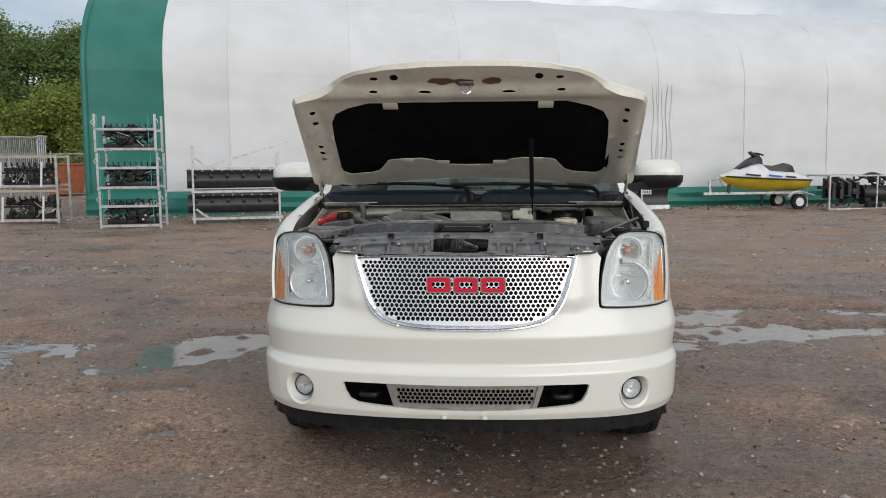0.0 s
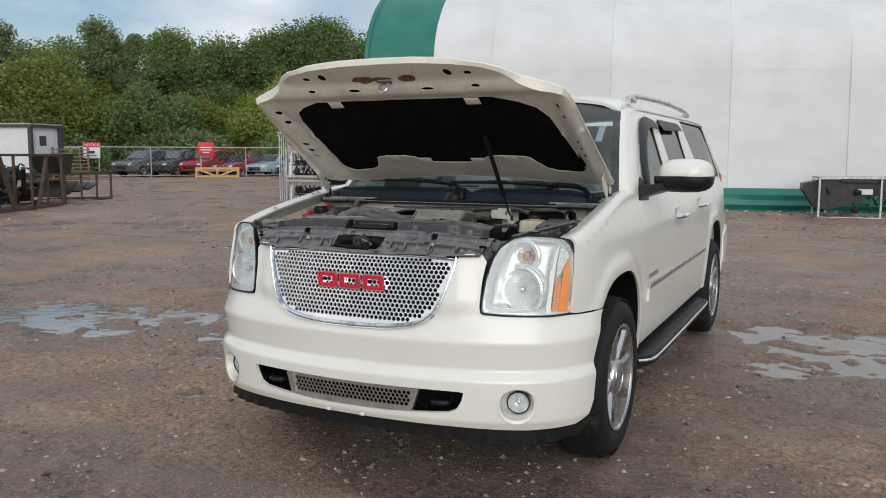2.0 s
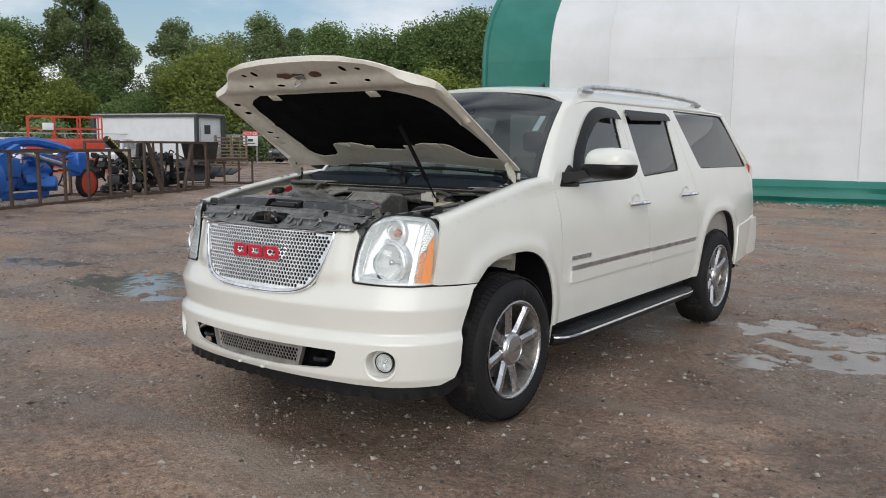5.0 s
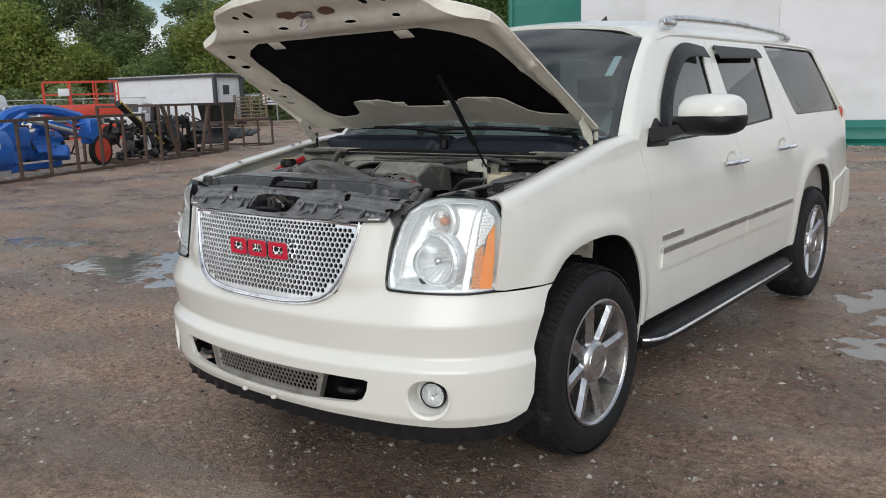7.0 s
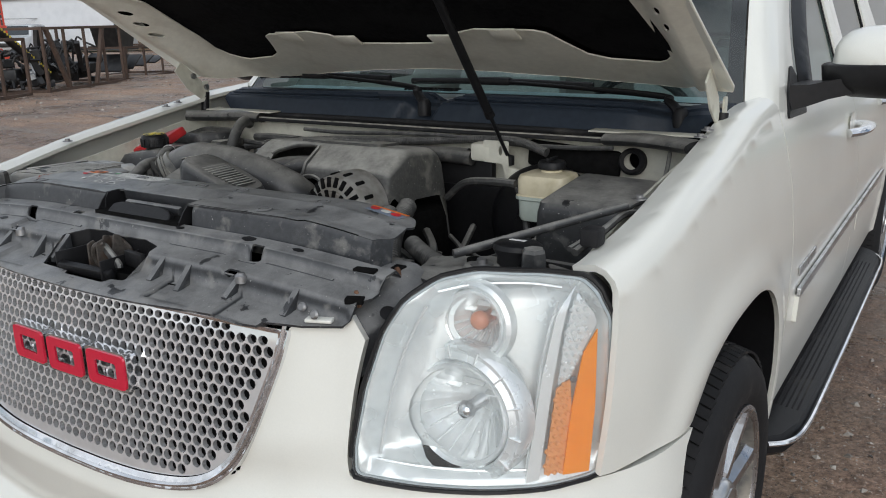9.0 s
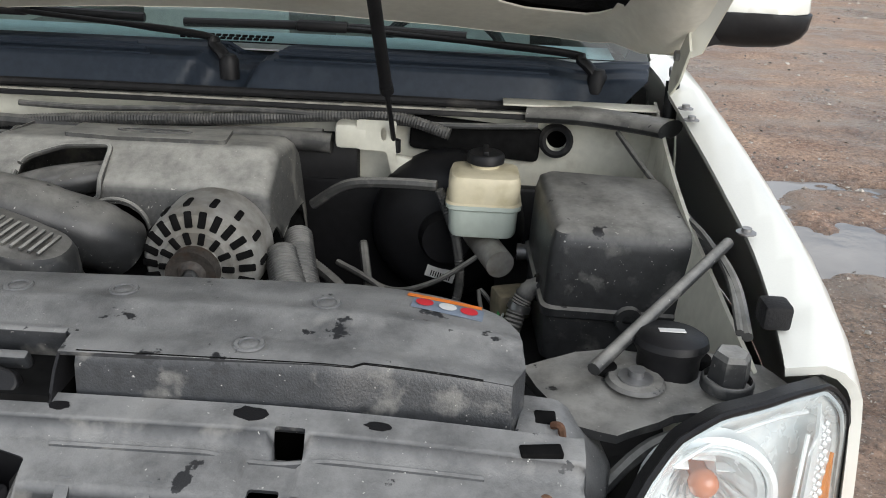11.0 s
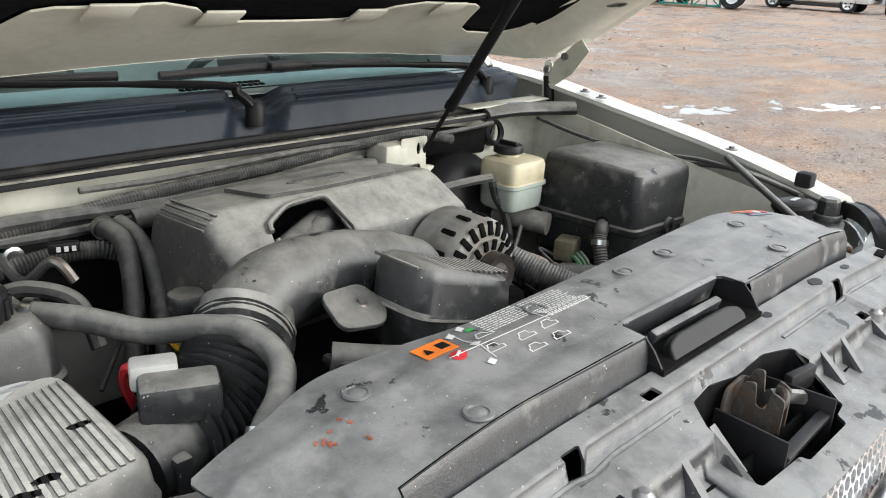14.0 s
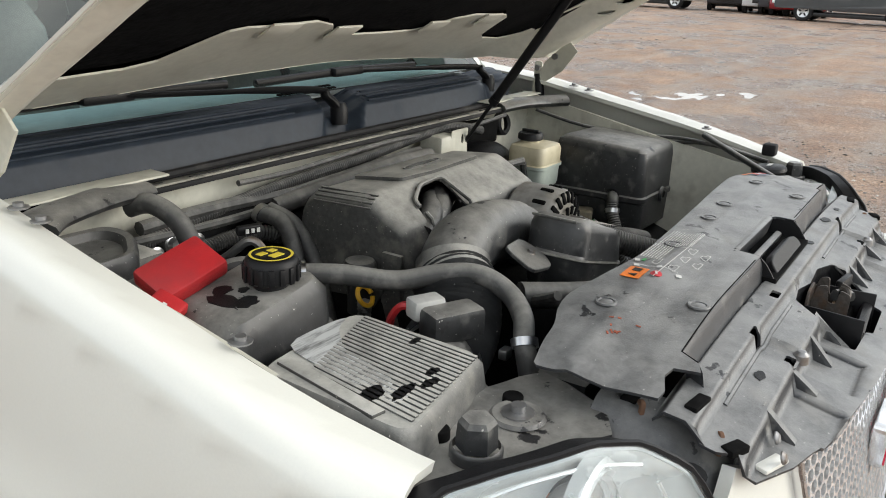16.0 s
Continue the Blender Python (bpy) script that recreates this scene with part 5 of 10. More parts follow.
pan_half = [(a * 0.985, 0.215 + (b - 0.215) * 0.988 + (0.012 if b < 0.3 else 0)) for a, b in hood_half]
pan_o = resample(mirrored(pan_half), 0.035)
pad_half = [(0.0, 0.948), (0.48, 0.948), (0.60, 0.905), (0.668, 0.86), (0.705, 0.78), (0.722, 0.64), (0.745, 0.345), (0.742, 0.293), (0.70, 0.276), (0.58, 0.294), (0.53, 0.318), (0.50, 0.363), (0.468, 0.418), (0.44, 0.431), (0.28, 0.441),
            (0.215, 0.423), (0.175, 0.390), (0.13, 0.374), (0.0, 0.373)]
pad_o = resample(mirrored(pad_half), 0.03)
pan_holes = []
for m in (1, -1):
    pan_holes += [circle(m * 0.434, 1.100, 0.020, 12, 0.012), circle(m * 0.338, 1.108, 0.020, 12, 0.022, 0.3 * m), circle(m * 0.446, 1.033, 0.022, 12, 0.008), circle(m * 0.200, 1.028, 0.034, 12, 0.008)]
    pan_holes += [circle(m * 0.779, 0.849, 0.013, 12, 0.017), circle(m * 0.783, 0.759, 0.013, 12, 0.016), circle(m * 0.797, 0.546, 0.012, 12, 0.015), circle(m * 0.800, 0.484, 0.012, 12, 0.015), circle(m * 0.804, 0.420, 0.012, 12, 0.015)]
hood = part("hood", sheet_mesh(hood_o, [], hood_skin, 0.045, 0.006, tuple(HN)), PAINT, suv, "raised hood, pearl white outside")
part("inner_panel", sheet_mesh(pan_o, [pad_o] + pan_holes, hood_pan, 0.035, 0.004, tuple(-HN)), HOOD_IN, hood, "cream inner panel with oval holes")
part("insulation", sheet_mesh(resample([(a * 1.02, b) for a, b in mirrored(pad_half)], 0.03), [], lambda x, w: hood_at(x, w, 0.010 + 0.005 * math.sin(x * 9) * math.sin(w * 11)), 0.05, 0.006, tuple(-HN)), FELT, hood, "black felt insulation pad")
# near-black sheet paints the shade seen through the panel's holes
part("backing", sheet_mesh(resample([(a * 0.97, 0.23 + (b - 0.23) * 0.97) for a, b in pan_o], 0.05), [], lambda x, w: hood_at(x, w, 0.022), 0.1, 0.002, tuple(-HN)), HOLLOW_SHADE, hood)
rimv, rimf = [], []
n = len(hood_o)
for a, b in hood_o:
    rimv.append(Vector(hood_skin(a, b)) - HN * 0.005)
for a, b in hood_o:
    q = (a * 0.985, 0.215 + (b - 0.215) * 0.988 + (0.012 if b < 0.3 else 0))
    rimv.append(Vector(hood_pan(*q)) - HN * 0.001)
for i in range(n):
    j = (i + 1) % n
    rimf.append((i, j, n + j, n + i))
part("hem", mesh_of(rimv, rimf), HOOD_IN, hood)
# latch striker, rusty patches
for x, w, a, b in ((-0.115, 1.085, 0.065, 0.020), (-0.02, 1.082, 0.05, 0.016), (0.118, 1.086, 0.045, 0.019)):
    blob = []
    for i in range(28):
        k = 2 * math.pi * i / 28
        r = 1 + 0.35 * noise.noise(Vector((x * 30, math.cos(k) * 1.5, math.sin(k) * 1.5)))
        blob.append((x + a * r * math.cos(k), w + b * r * math.sin(k)))
    part("rust_patch", sheet_mesh(blob, [], lambda x, w: tuple(Vector(hood_pan(x, w)) - HN * 0.004), 0.03, 0.002, tuple(-HN)), RUST, hood, "brown rust round the striker")
striker = tube([hood_at(-0.018, 1.075, 0.0), hood_at(-0.018, 1.073, -0.035), hood_at(0.0, 1.072, -0.048), hood_at(0.018, 1.073, -0.035), hood_at(0.018, 1.075, 0.0)], 0.0045, 8)
part("striker", striker, CHROME, hood, "steel latch striker")
part("striker_plate", box(0.07, 0.03, 0.008, Matrix.Translation(hood_at(0.0, 1.078, 0.006)) @ rx(-31), 0.003), STEEL, hood)
for m in (1, -1):
    for x, w in ((0.38, 0.925), (0.36, 0.425), (0.16, 0.40)):
        part("pad_clip", box(0.075, 0.05, 0.006, Matrix.Translation(hood_at(m * x, w, -0.004)) @ rx(-31), 0.003), HOOD_IN, hood)
    # hinge: plate on the hood, link, and base on the wing
    o = [(0.0, 0.02), (0.03, 0.06), (0.05, 0.16), (0.01, 0.17), (-0.02, 0.10), (-0.025, 0.03)]
    hinge = part("hood_hinge", prism([(b, a) for a, b in o], 0.005, Matrix.Translation((m * 0.862, 1.235, 1.30)) @ Matrix(((0, 0, m, 0), (-0.86, 0.51, 0, 0), (0.51, 0.86, 0, 0), (0, 0, 0, 1))), 0.0015), PAINT_IN, suv, "cream steel hood hinge")
    part("link", prism(rounded([(-0.015, -0.02), (0.015, -0.02), (0.012, 0.11), (-0.012, 0.11)], 0.008), 0.005, Matrix.Translation((m * 0.872, 1.225, 1.245)) @ Matrix(((0, 0, m, 0), (1, 0, 0, 0), (0, 1, 0, 0), (0, 0, 0, 1)))), PAINT_IN, hinge)
    part("bolt", lathe([(0, 0.008), (0.010, 0.008), (0.010, 0)], 6, Matrix.Translation((m * 0.862, 1.165, 1.375)) @ ry(-90 * m), None, False), STEEL, hinge)
    part("bolt", lathe([(0, 0.008), (0.010, 0.008), (0.010, 0)], 6, Matrix.Translation((m * 0.872, 1.225, 1.335)) @ ry(-90 * m), None, False), STEEL, hinge)
    part("damper", rod((m * 0.872, 1.205, 1.215), (m * 0.872, 1.222, 1.318), 0.0135, 12), TRIM, hinge)
# gas prop rod
low, high = Vector((0.345, 1.165, 1.178)), Vector((0.3205, 0.850, 1.616))
prop = part("prop_rod", rod(low.lerp(high, 0.30), high, 0.0115, 12), TRIM, suv, "black gas prop that holds the hood up")
part("rod", rod(low, low.lerp(high, 0.32), 0.005, 10), TRIM, prop)
part("collar", rod(low.lerp(high, 0.285), low.lerp(high, 0.315), 0.013, 12), TRIM, prop)
part("ball_joint", lathe([(0, -0.016), (0.012, -0.012), (0.012, 0.012), (0, 0.016)], 12, Matrix.Translation(low)), TRIM, prop)

# ---- the car: wheels, trim, mirrors, cabin ----
def make_wheel(m, y, turn):
    at = Matrix.Translation((m * 0.872, y, 0.405)) @ ry(90 * m) @ rz(turn)
    wheel = new("wheel")
    wheel.parent = suv
    wheel.matrix_basis = at
    W = 0.135
    prof = [(0.262, W - 0.018), (0.275, W - 0.006), (0.300, W + 0.004), (0.330, W + 0.006), (0.360, W - 0.002), (0.380, W - 0.020), (0.395, W - 0.045), (0.402, W - 0.075), (0.405, 0.03), (0.405, -0.03), (0.402, -W + 0.075), (0.395, -W + 0.045), (0.375, -W + 0.018), (0.33, -W - 0.004), (0.27, -W + 0.004), (0.262, -W + 0.018)]
    tyre = part("tyre", lathe(prof, 72), RUBBER, wheel, "worn black tyre with dried mud")
    # tread blocks in five rows, shoulder lugs outermost
    blocks = bmesh.new()
    for row, (zc, wz, nn, rr) in enumerate(((0.100, 0.040, 84, 0.396), (0.056, 0.034, 60, 0.4035), (0.0, 0.040, 60, 0.406), (-0.056, 0.034, 60, 0.4035), (-0.100, 0.040, 84, 0.396))):
        for k in range(nn):
            a = 2 * math.pi * (k + 0.5 * (row % 2)) / nn
            h = 0.0055
            w = 2 * math.pi * rr / nn * 0.80
            box(h, w, wz * 0.86, rz(math.degrees(a)) @ tr(rr, 0, zc) @ ry(-14 if zc > 0.09 else (14 if zc < -0.09 else 0)) @ rx(16 if row % 2 else -12), bm=blocks)
    part("tread", blocks, RUBBER, tyre)
    rim = part("rim", lathe([(0.268, W - 0.012), (0.266, W - 0.004), (0.258, W - 0.003), (0.250, W - 0.012), (0.243, W - 0.035), (0.235, 0.0), (0.228, -0.08), (0.24, -W + 0.01)], 64), WHEEL_DARK, wheel, "mud-stained wheel barrel")
    part("lip", lathe([(0.270, W - 0.014), (0.270, W - 0.002), (0.262, W + 0.000), (0.252, W - 0.008), (0.250, W - 0.016)], 72), WHEEL, rim, "polished rim lip")
    for k in range(8):
        a = 360 * k / 8
        loops = []
        for r, w, zt, dp in ((0.055, 0.031, W - 0.036, 0.05), (0.10, 0.031, W - 0.026, 0.05), (0.16, 0.028, W - 0.020, 0.045), (0.22, 0.029, W - 0.013, 0.035), (0.252, 0.036, W - 0.010, 0.025)):
            loops.append([(r, -w, zt - dp), (r, -w, zt - 0.018), (r, -w * 0.45, zt), (r, w * 0.45, zt), (r, w, zt - 0.018), (r, w, zt - dp)])
        sp = loft(loops)
        sp.transform(rz(a))
        for f in sp.faces:
            f.smooth = False
        part("spoke", sp, WHEEL, rim)
    cap = part("hub_cap", lathe([(0.0, W - 0.008), (0.060, W - 0.008), (0.078, W - 0.011), (0.088, W - 0.020), (0.092, W - 0.034), (0.092, W - 0.07)], 40), SATIN, rim, "dull silver centre cap")
    part("ring", lathe([(0.072, W - 0.010), (0.074, W - 0.006), (0.068, W - 0.006), (0.066, W - 0.011)], 36), SATIN, cap)
    part("badge", box(0.022, 0.095, 0.004, tr(0, 0, W - 0.0065), 0.001), WHEEL_DARK, cap)
    part("brake_disc", lathe([(0.0, 0.005), (0.17, 0.005), (0.17, -0.02), (0.0, -0.02)], 40), STEEL, rim, "rusty brake disc")
    part("backing", lathe([(0.0, -0.05), (0.23, -0.05)], 40), HOLLOW_SHADE, rim)
    part("caliper", box(0.09, 0.16, 0.08, rz(200) @ tr(0.15, 0, 0.0), 0.015), STEEL, rim)
    return wheel


for m in (1, -1):
    make_wheel(m, 1.02, 11 * m)
    make_wheel(m, 4.305, 27 * m)
    # wheel arch liners and the dark underside, near-black for the shade within
    for y0, fr_ in ((1.02, True), (4.305, False)):
        edge = arch_points(fr_, -15, 195, 36)
        vs, fs = [], []
        for y, z in edge:
            vs += [(m * (side_x(y, z) - 0.012), y, z), (m * 0.80, y0 + (y - y0) * 1.06, 0.4 + (z - 0.4) * 1.05), (m * 0.55, y0 + (y - y0) * 1.04, 0.4 + (z - 0.4) * 1.03)]
        for i in range(len(edge) - 1):
            for k in range(2):
                c = i * 3 + k
                fs.append((c, c + 3, c + 4, c + 1))
        part("wheel_arch_liner", mesh_of(vs, fs), TRIM, suv, "black plastic wheel arch liner")
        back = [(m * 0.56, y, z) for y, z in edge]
        part("wheel_arch_back", mesh_of(back, [tuple(range(len(back)))], False), HOLLOW_SHADE, suv)
    # side step with a bright edge strip
    loops = []
    for y, k in ((1.46, 0.55), (1.50, 0.80), (1.60, 0.96), (1.9, 1.0), (3.2, 1.0), (3.50, 0.97), (3.60, 0.82), (3.64, 0.6)):
        xo = 0.90 + 0.165 * k
        loops.append([(m * x, y, z) for x, z in ((0.80, 0.33), (xo - 0.03, 0.335), (xo, 0.355), (xo + 0.002, 0.385), (xo - 0.012, 0.405), (0.93, 0.418), (0.90, 0.47), (0.80, 0.47))])
    step = part("side_step", loft(loops), TRIM, suv, "black running board")
    strip = [(m * x, y, 0.388) for x, y in ((0.995, 1.455), (1.040, 1.50), (1.064, 1.60), (1.070, 1.9), (1.070, 3.2), (1.066, 3.48), (1.045, 3.58), (1.005, 3.63))]
    part("bright_strip", tube(strip, 0.008, 8), CHROME, step, "bright metal edge strip")
    for i in range(6):
        part("tread_rib", box(0.006, 1.7, 0.004, tr(m * (0.955 + 0.015 * i), 2.52, 0.415 - 0.0018 * i), 0.001), RUBBER, step)
    part("rocker", box(0.10, 2.20, 0.10, tr(m * 0.885, 2.58, 0.455), 0.02), TRIM, suv)
# body side mouldings, badges, handles, window visors
for k, (doors, spans) in enumerate(((FRONT_DOORS, ((1.632, 2.795),)), (REAR_DOORS, ((2.815, 3.695),)))):
    for mi, door in enumerate(doors):
        mir = mi == 1
        for a, b in spans:
            o = [(a, 0.690), (b, 0.690 + 0.004), (b, 0.770), (a + 0.004, 0.770)]
            mold = part("side_moulding", sheet_mesh(resample(rounded(o, 0.006, 3), 0.08), [], lambda y, z: (side_x(y, z) + 0.012, y, z), 0.1, 0.012, (1, 0, 0), mir), PAINT, door, "white body side moulding")
            part("insert", sheet_mesh(resample(rounded([(a, 0.766), (b, 0.768), (b, 0.796), (a + 0.002, 0.793)], 0.006, 3), 0.08), [], lambda y, z: (side_x(y, z) + 0.014, y, z), 0.1, 0.010, (1, 0, 0), mir), SATIN, mold, "bright strip")
        y0 = 2.60 if k == 0 else 3.53
        s = -1 if mir else 1
        hz = 1.118 if k == 0 else 1.140
        x0 = side_x(y0, hz)
        hp = [(s * (x0 + d), y0 + dy, hz + dz) for d, dy, dz in ((0.004, -0.125, 0.0), (0.040, -0.085, 0.004), (0.050, 0.0, 0.006), (0.044, 0.085, 0.006), (0.004, 0.125, 0.004))]
        handle = part("door_handle", tube(hp, 0.025, 12, flat=0.6), CHROME, door, "chrome door handle")
        part("cup", lathe([(0.0, -0.014), (0.028, -0.010), (0.042, 0.0015), (0.046, 0.0015)], 24, Matrix.Translation((s * x0, y0 - 0.01, hz + 0.02)) @ ry(90 * s) @ Matrix.Diagonal((1.0, 1.5, 1, 1))), PAINT, handle)
        part("lock", lathe([(0, 0.046), (0.010, 0.046), (0.012, 0.03)], 12, Matrix.Translation((s * x0, y0 + 0.10, hz)) @ ry(90 * s)), CHROME, handle)
for mi, door in enumerate(FRONT_DOORS):
    s = -1 if mi else 1
    for i in range(6):
        y = 1.640 + 0.043 * i
        part("badge_bar", prism(rounded([(0, 0), (0.034, 0), (0.034, 0.026), (0, 0.026)], 0.004), 0.005, Matrix.Translation((s * (side_x(y, 0.835) + 0.001), y if s > 0 else y + 0.034, 0.826)) @ Matrix(((0, 0, s, 0), (s, 0, 0, 0), (0, 1, 0, 0), (0, 0, 0, 1)))), SATIN, door, "bright badge bars")
    vis = spline([(1.74, 1.34), (1.86, 1.49), (2.12, 1.69), (2.33, 1.765), (2.61, 1.752)], 8)
    inn = spline([(1.83, 1.34), (1.97, 1.50), (2.19, 1.645), (2.36, 1.695), (2.61, 1.690)], 8)
    part("window_visor", sheet_mesh(resample(vis + inn[::-1], 0.03), [], lambda y, z: (side_x(y, z) + 0.010 + 0.022 * max(0.0, min(1.0, (float(np.interp(y, [p[0] for p in vis], [p[1] for p in vis])) + 0.005 - z) / 0.06)), y, z), 0.03, 0.003, (1, 0, 0), mi == 1), TRIM, door, "smoked window visor")
    sail = rounded([(1.56, 1.27), (1.80, 1.262), (1.80, 1.34), (1.74, 1.40), (1.62, 1.33)], 0.02, 3)
    part("mirror_sail", sheet_mesh(resample(sail, 0.03), [], inset(-0.006), 0.04, 0.012, (1, 0, 0), mi == 1), TRIM, door)
for mi, door in enumerate(REAR_DOORS):
    o = [(2.755, 1.752), (2.765, 1.765), (3.50, 1.762), (3.535, 1.735), (3.52, 1.705), (2.76, 1.690)]
    part("window_visor", sheet_mesh(resample(rounded(o, 0.012, 3), 0.03), [], lambda y, z: (side_x(y, z) + 0.010 + 0.020 * max(0.0, min(1.0, (1.765 - z) / 0.06)), y, z), 0.03, 0.003, (1, 0, 0), mi == 1), TRIM, door, "smoked window visor")


def oval(cx, cy, cz, sx_, sy_, sz0, sz1, n=20):
    """A section of the mirror, flatter below than above."""
    out = []
    for i in range(n):
        a = 2 * math.pi * i / n
        c, s = math.cos(a), math.sin(a)
        out.append((cx + sx_ * math.copysign(abs(c) ** 0.6, c), cy, cz + (sz1 if s > 0 else sz0) * math.copysign(abs(s) ** 0.7, s)))
    return out


for m in (1, -1):
    cap_l, base_l = [], []
    for y, k in ((1.655, 0.25), (1.665, 0.55), (1.69, 0.80), (1.74, 0.96), (1.80, 1.0), (1.845, 0.98)):
        cap_l.append(oval(m * 1.160, y, 1.402, 0.148 * k, 0, 0.004, 0.098 * k))
        base_l.append(oval(m * 1.150, y - 0.004, 1.396, 0.165 * k, 0, 0.088 * k, 0.007))
    mirror = part("side_mirror", loft(cap_l), PAINT, suv, "pearl white side mirror over a black foot")
    part("lower_shell", loft(base_l), TRIM, mirror, "black lower shell")
    part("arm", loft([[(m * x, y, z) for y, z in ((yc - hw, zc - hh), (yc + hw, zc - hh), (yc + hw, zc + hh), (yc - hw, zc + hh))] for x, yc, zc, hw, hh in ((0.94, 1.69, 1.318, 0.085, 0.034), (0.985, 1.70, 1.325, 0.075, 0.028), (1.03, 1.72, 1.338, 0.065, 0.024), (1.10, 1.75, 1.352, 0.055, 0.022))]), TRIM, mirror)
    part("glass", box(0.20, 0.004, 0.12, tr(m * 1.17, 1.848, 1.40), 0.001), CHROME, mirror, "mirror glass")

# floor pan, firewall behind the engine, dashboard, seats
# unseen board added under the nose to keep light off the ground
part("under_tray", box(1.40, 0.62, 0.03, tr(0, 0.63, 0.275), 0.01), HOLLOW_SHADE, suv)
part("floor_pan", box(1.62, 4.6, 0.06, tr(0, 3.1, 0.36), 0.02), HOLLOW_SHADE, suv)
part("bulkhead", box(1.68, 0.02, 0.80, tr(0, 1.30, 0.84)), HOLLOW_SHADE, suv)
part("dashboard", loft([[(x, y, z) for y, z in ((1.44, 1.0), (1.44, 1.27), (1.62, 1.30), (1.85, 1.22), (1.95, 1.05), (1.9, 0.85))] for x in (-0.84, -0.4, 0.4, 0.84)]), TRIM, suv, "dark dashboard")
wheel_c = Matrix.Translation((0.40, 2.02, 1.17)) @ rx(-68)
steer = part("steering_wheel", tube([(0.185 * math.cos(2 * math.pi * k / 28), 0.185 * math.sin(2 * math.pi * k / 28), 0) for k in range(28)], 0.015, 8, per=1, closed=True), TRIM, suv, "dark steering wheel", wheel_c)
part("hub", box(0.16, 0.12, 0.05, tr(0, 0, -0.02), 0.02), TRIM, steer)
for y, xs in ((2.55, (-0.42, 0.42)), (3.5, (-0.42, 0.42))):
    for x in xs:
        st = part("seat", loft([[(x + sx_ * w, y + 0.12 * h / 0.7 + d, 0.95 + h) for sx_, d in ((-1, -0.05), (1, -0.05), (0.9, 0.07), (-0.9, 0.07))] for h, w in ((-0.25, 0.25), (0.0, 0.27), (0.35, 0.25), (0.46, 0.18))]), SEAT, suv, "grey leather seat")
        part("cushion", box(0.54, 0.52, 0.16, tr(x, y - 0.25, 0.78), 0.05), SEAT, st)
        part("headrest", box(0.27, 0.10, 0.18, tr(x, y + 0.12, 1.54), 0.04), SEAT, st)
part("headliner", sheet_mesh(resample([(-0.70, 2.05), (0.70, 2.05), (0.70, 4.9), (-0.70, 4.9)], 0.2), [], lambda x, y: (x, y, roof(x, y)[2] - 0.03), 0.2, 0.004, (0, 0, -1)), SEAT, suv)
# pale sheet added under the glass for the brightness of mirrored sky
part("dash_top", sheet_mesh(resample([(-0.80, 1.43), (0.80, 1.43), (0.80, 1.60), (-0.80, 1.60)], 0.1), [], lambda x, y: (x, y, 1.304 + 0.06 * (y - 1.43)), 0.1, 0.004, (0, 0, 1)), surface("glass_sheen_pale", (0.72, 0.75, 0.75), 0.6, grain=0.08), suv, "pale sheet added below the glass for its sheen")
part("inner_mirror", box(0.22, 0.03, 0.06, tr(0.0, 1.88, 1.74), 0.012), TRIM, suv, "inner rear-view mirror")
part("sticker", box(0.04, 0.002, 0.14, Matrix.Translation((0.66, 1.80, 1.645)) @ rx(-48)), WHITE_PRINT, suv, "pale sticker on the windshield")
for m in (1, -1):
    part("inner_trim", sheet_mesh(resample([(1.6, 0.5), (4.9, 0.5), (4.9, 1.22), (1.6, 1.22)], 0.2), [], lambda y, z: (side_x(y, z) - 0.06, y, z), 0.3, 0.004, (-1, 0, 0), m < 0), SEAT, suv)

# ---- the car: engine bay ----
bay = suv


def cover_z(x, y):
    z = 1.212 - 0.27 * max(0.0, abs(x) - 0.36) ** 1.5 - 0.9 * max(0.0, y - 0.455) ** 1.2 * 0.4
    z += 0.005 * math.exp(-((y - 0.40) / 0.012) ** 2) - 0.004 * math.exp(-((y - 0.352) / 0.016) ** 2)
    return z - 0.06 * max(0.0, 0.34 - y)


def on_cover(x, y, up=0.0):
    return (x, y, cover_z(x, y) + up)


def shelf_z(x, y):
    """The stepped shelf: sloping front plate, ledge, upper ledge; the plate dips in flat pockets between its gussets."""
    z = float(np.interp(y, [0.092, 0.105, 0.192, 0.197, 0.246, 0.251, 0.290, 0.294, 0.30], [1.083, 1.088, 1.106, 1.138, 1.147, 1.168, 1.173, 1.163, 1.160])) - 0.10 * max(0.0, abs(x) - 0.30) ** 1.5
    a = abs(x)
    if y < 0.192 and (0.185 < a < 0.300 or 0.360 < a < 0.460):
        z -= 0.008 * min(1.0, max(0.0, (y - 0.118) / 0.010))
    if 0.197 < y < 0.246 and 0.300 < a < 0.352:
        z -= 0.007
    return z


back = [(-0.634, 0.440)] + spline([(-0.630, 0.446), (-0.587, 0.456), (-0.545, 0.462), (-0.50, 0.478), (-0.455, 0.482), (-0.38, 0.464), (-0.27, 0.452), (-0.12, 0.458), (0.06, 0.470), (0.22, 0.482), (0.38, 0.490), (0.47, 0.486), (0.53, 0.462), (0.556, 0.425)], 4)
front = [(0.560, 0.36), (0.545, 0.318), (0.40, 0.312), (0.39, 0.304), (0.108, 0.300), (0.106, 0.332), (0.096, 0.342), (-0.132, 0.340), (-0.144, 0.332), (-0.147, 0.300), (-0.525, 0.300), (-0.536, 0.276), (-0.553, 0.268), (-0.562, 0.298), (-0.580, 0.302), (-0.606, 0.292), (-0.622, 0.294), (-0.627, 0.32)]
CLIPS = [(-0.465, 0.425), (-0.19, 0.425), (0.005, 0.425), (0.345, 0.424), (0.12, 0.43), (-0.41, 0.318), (0.285, 0.330)]
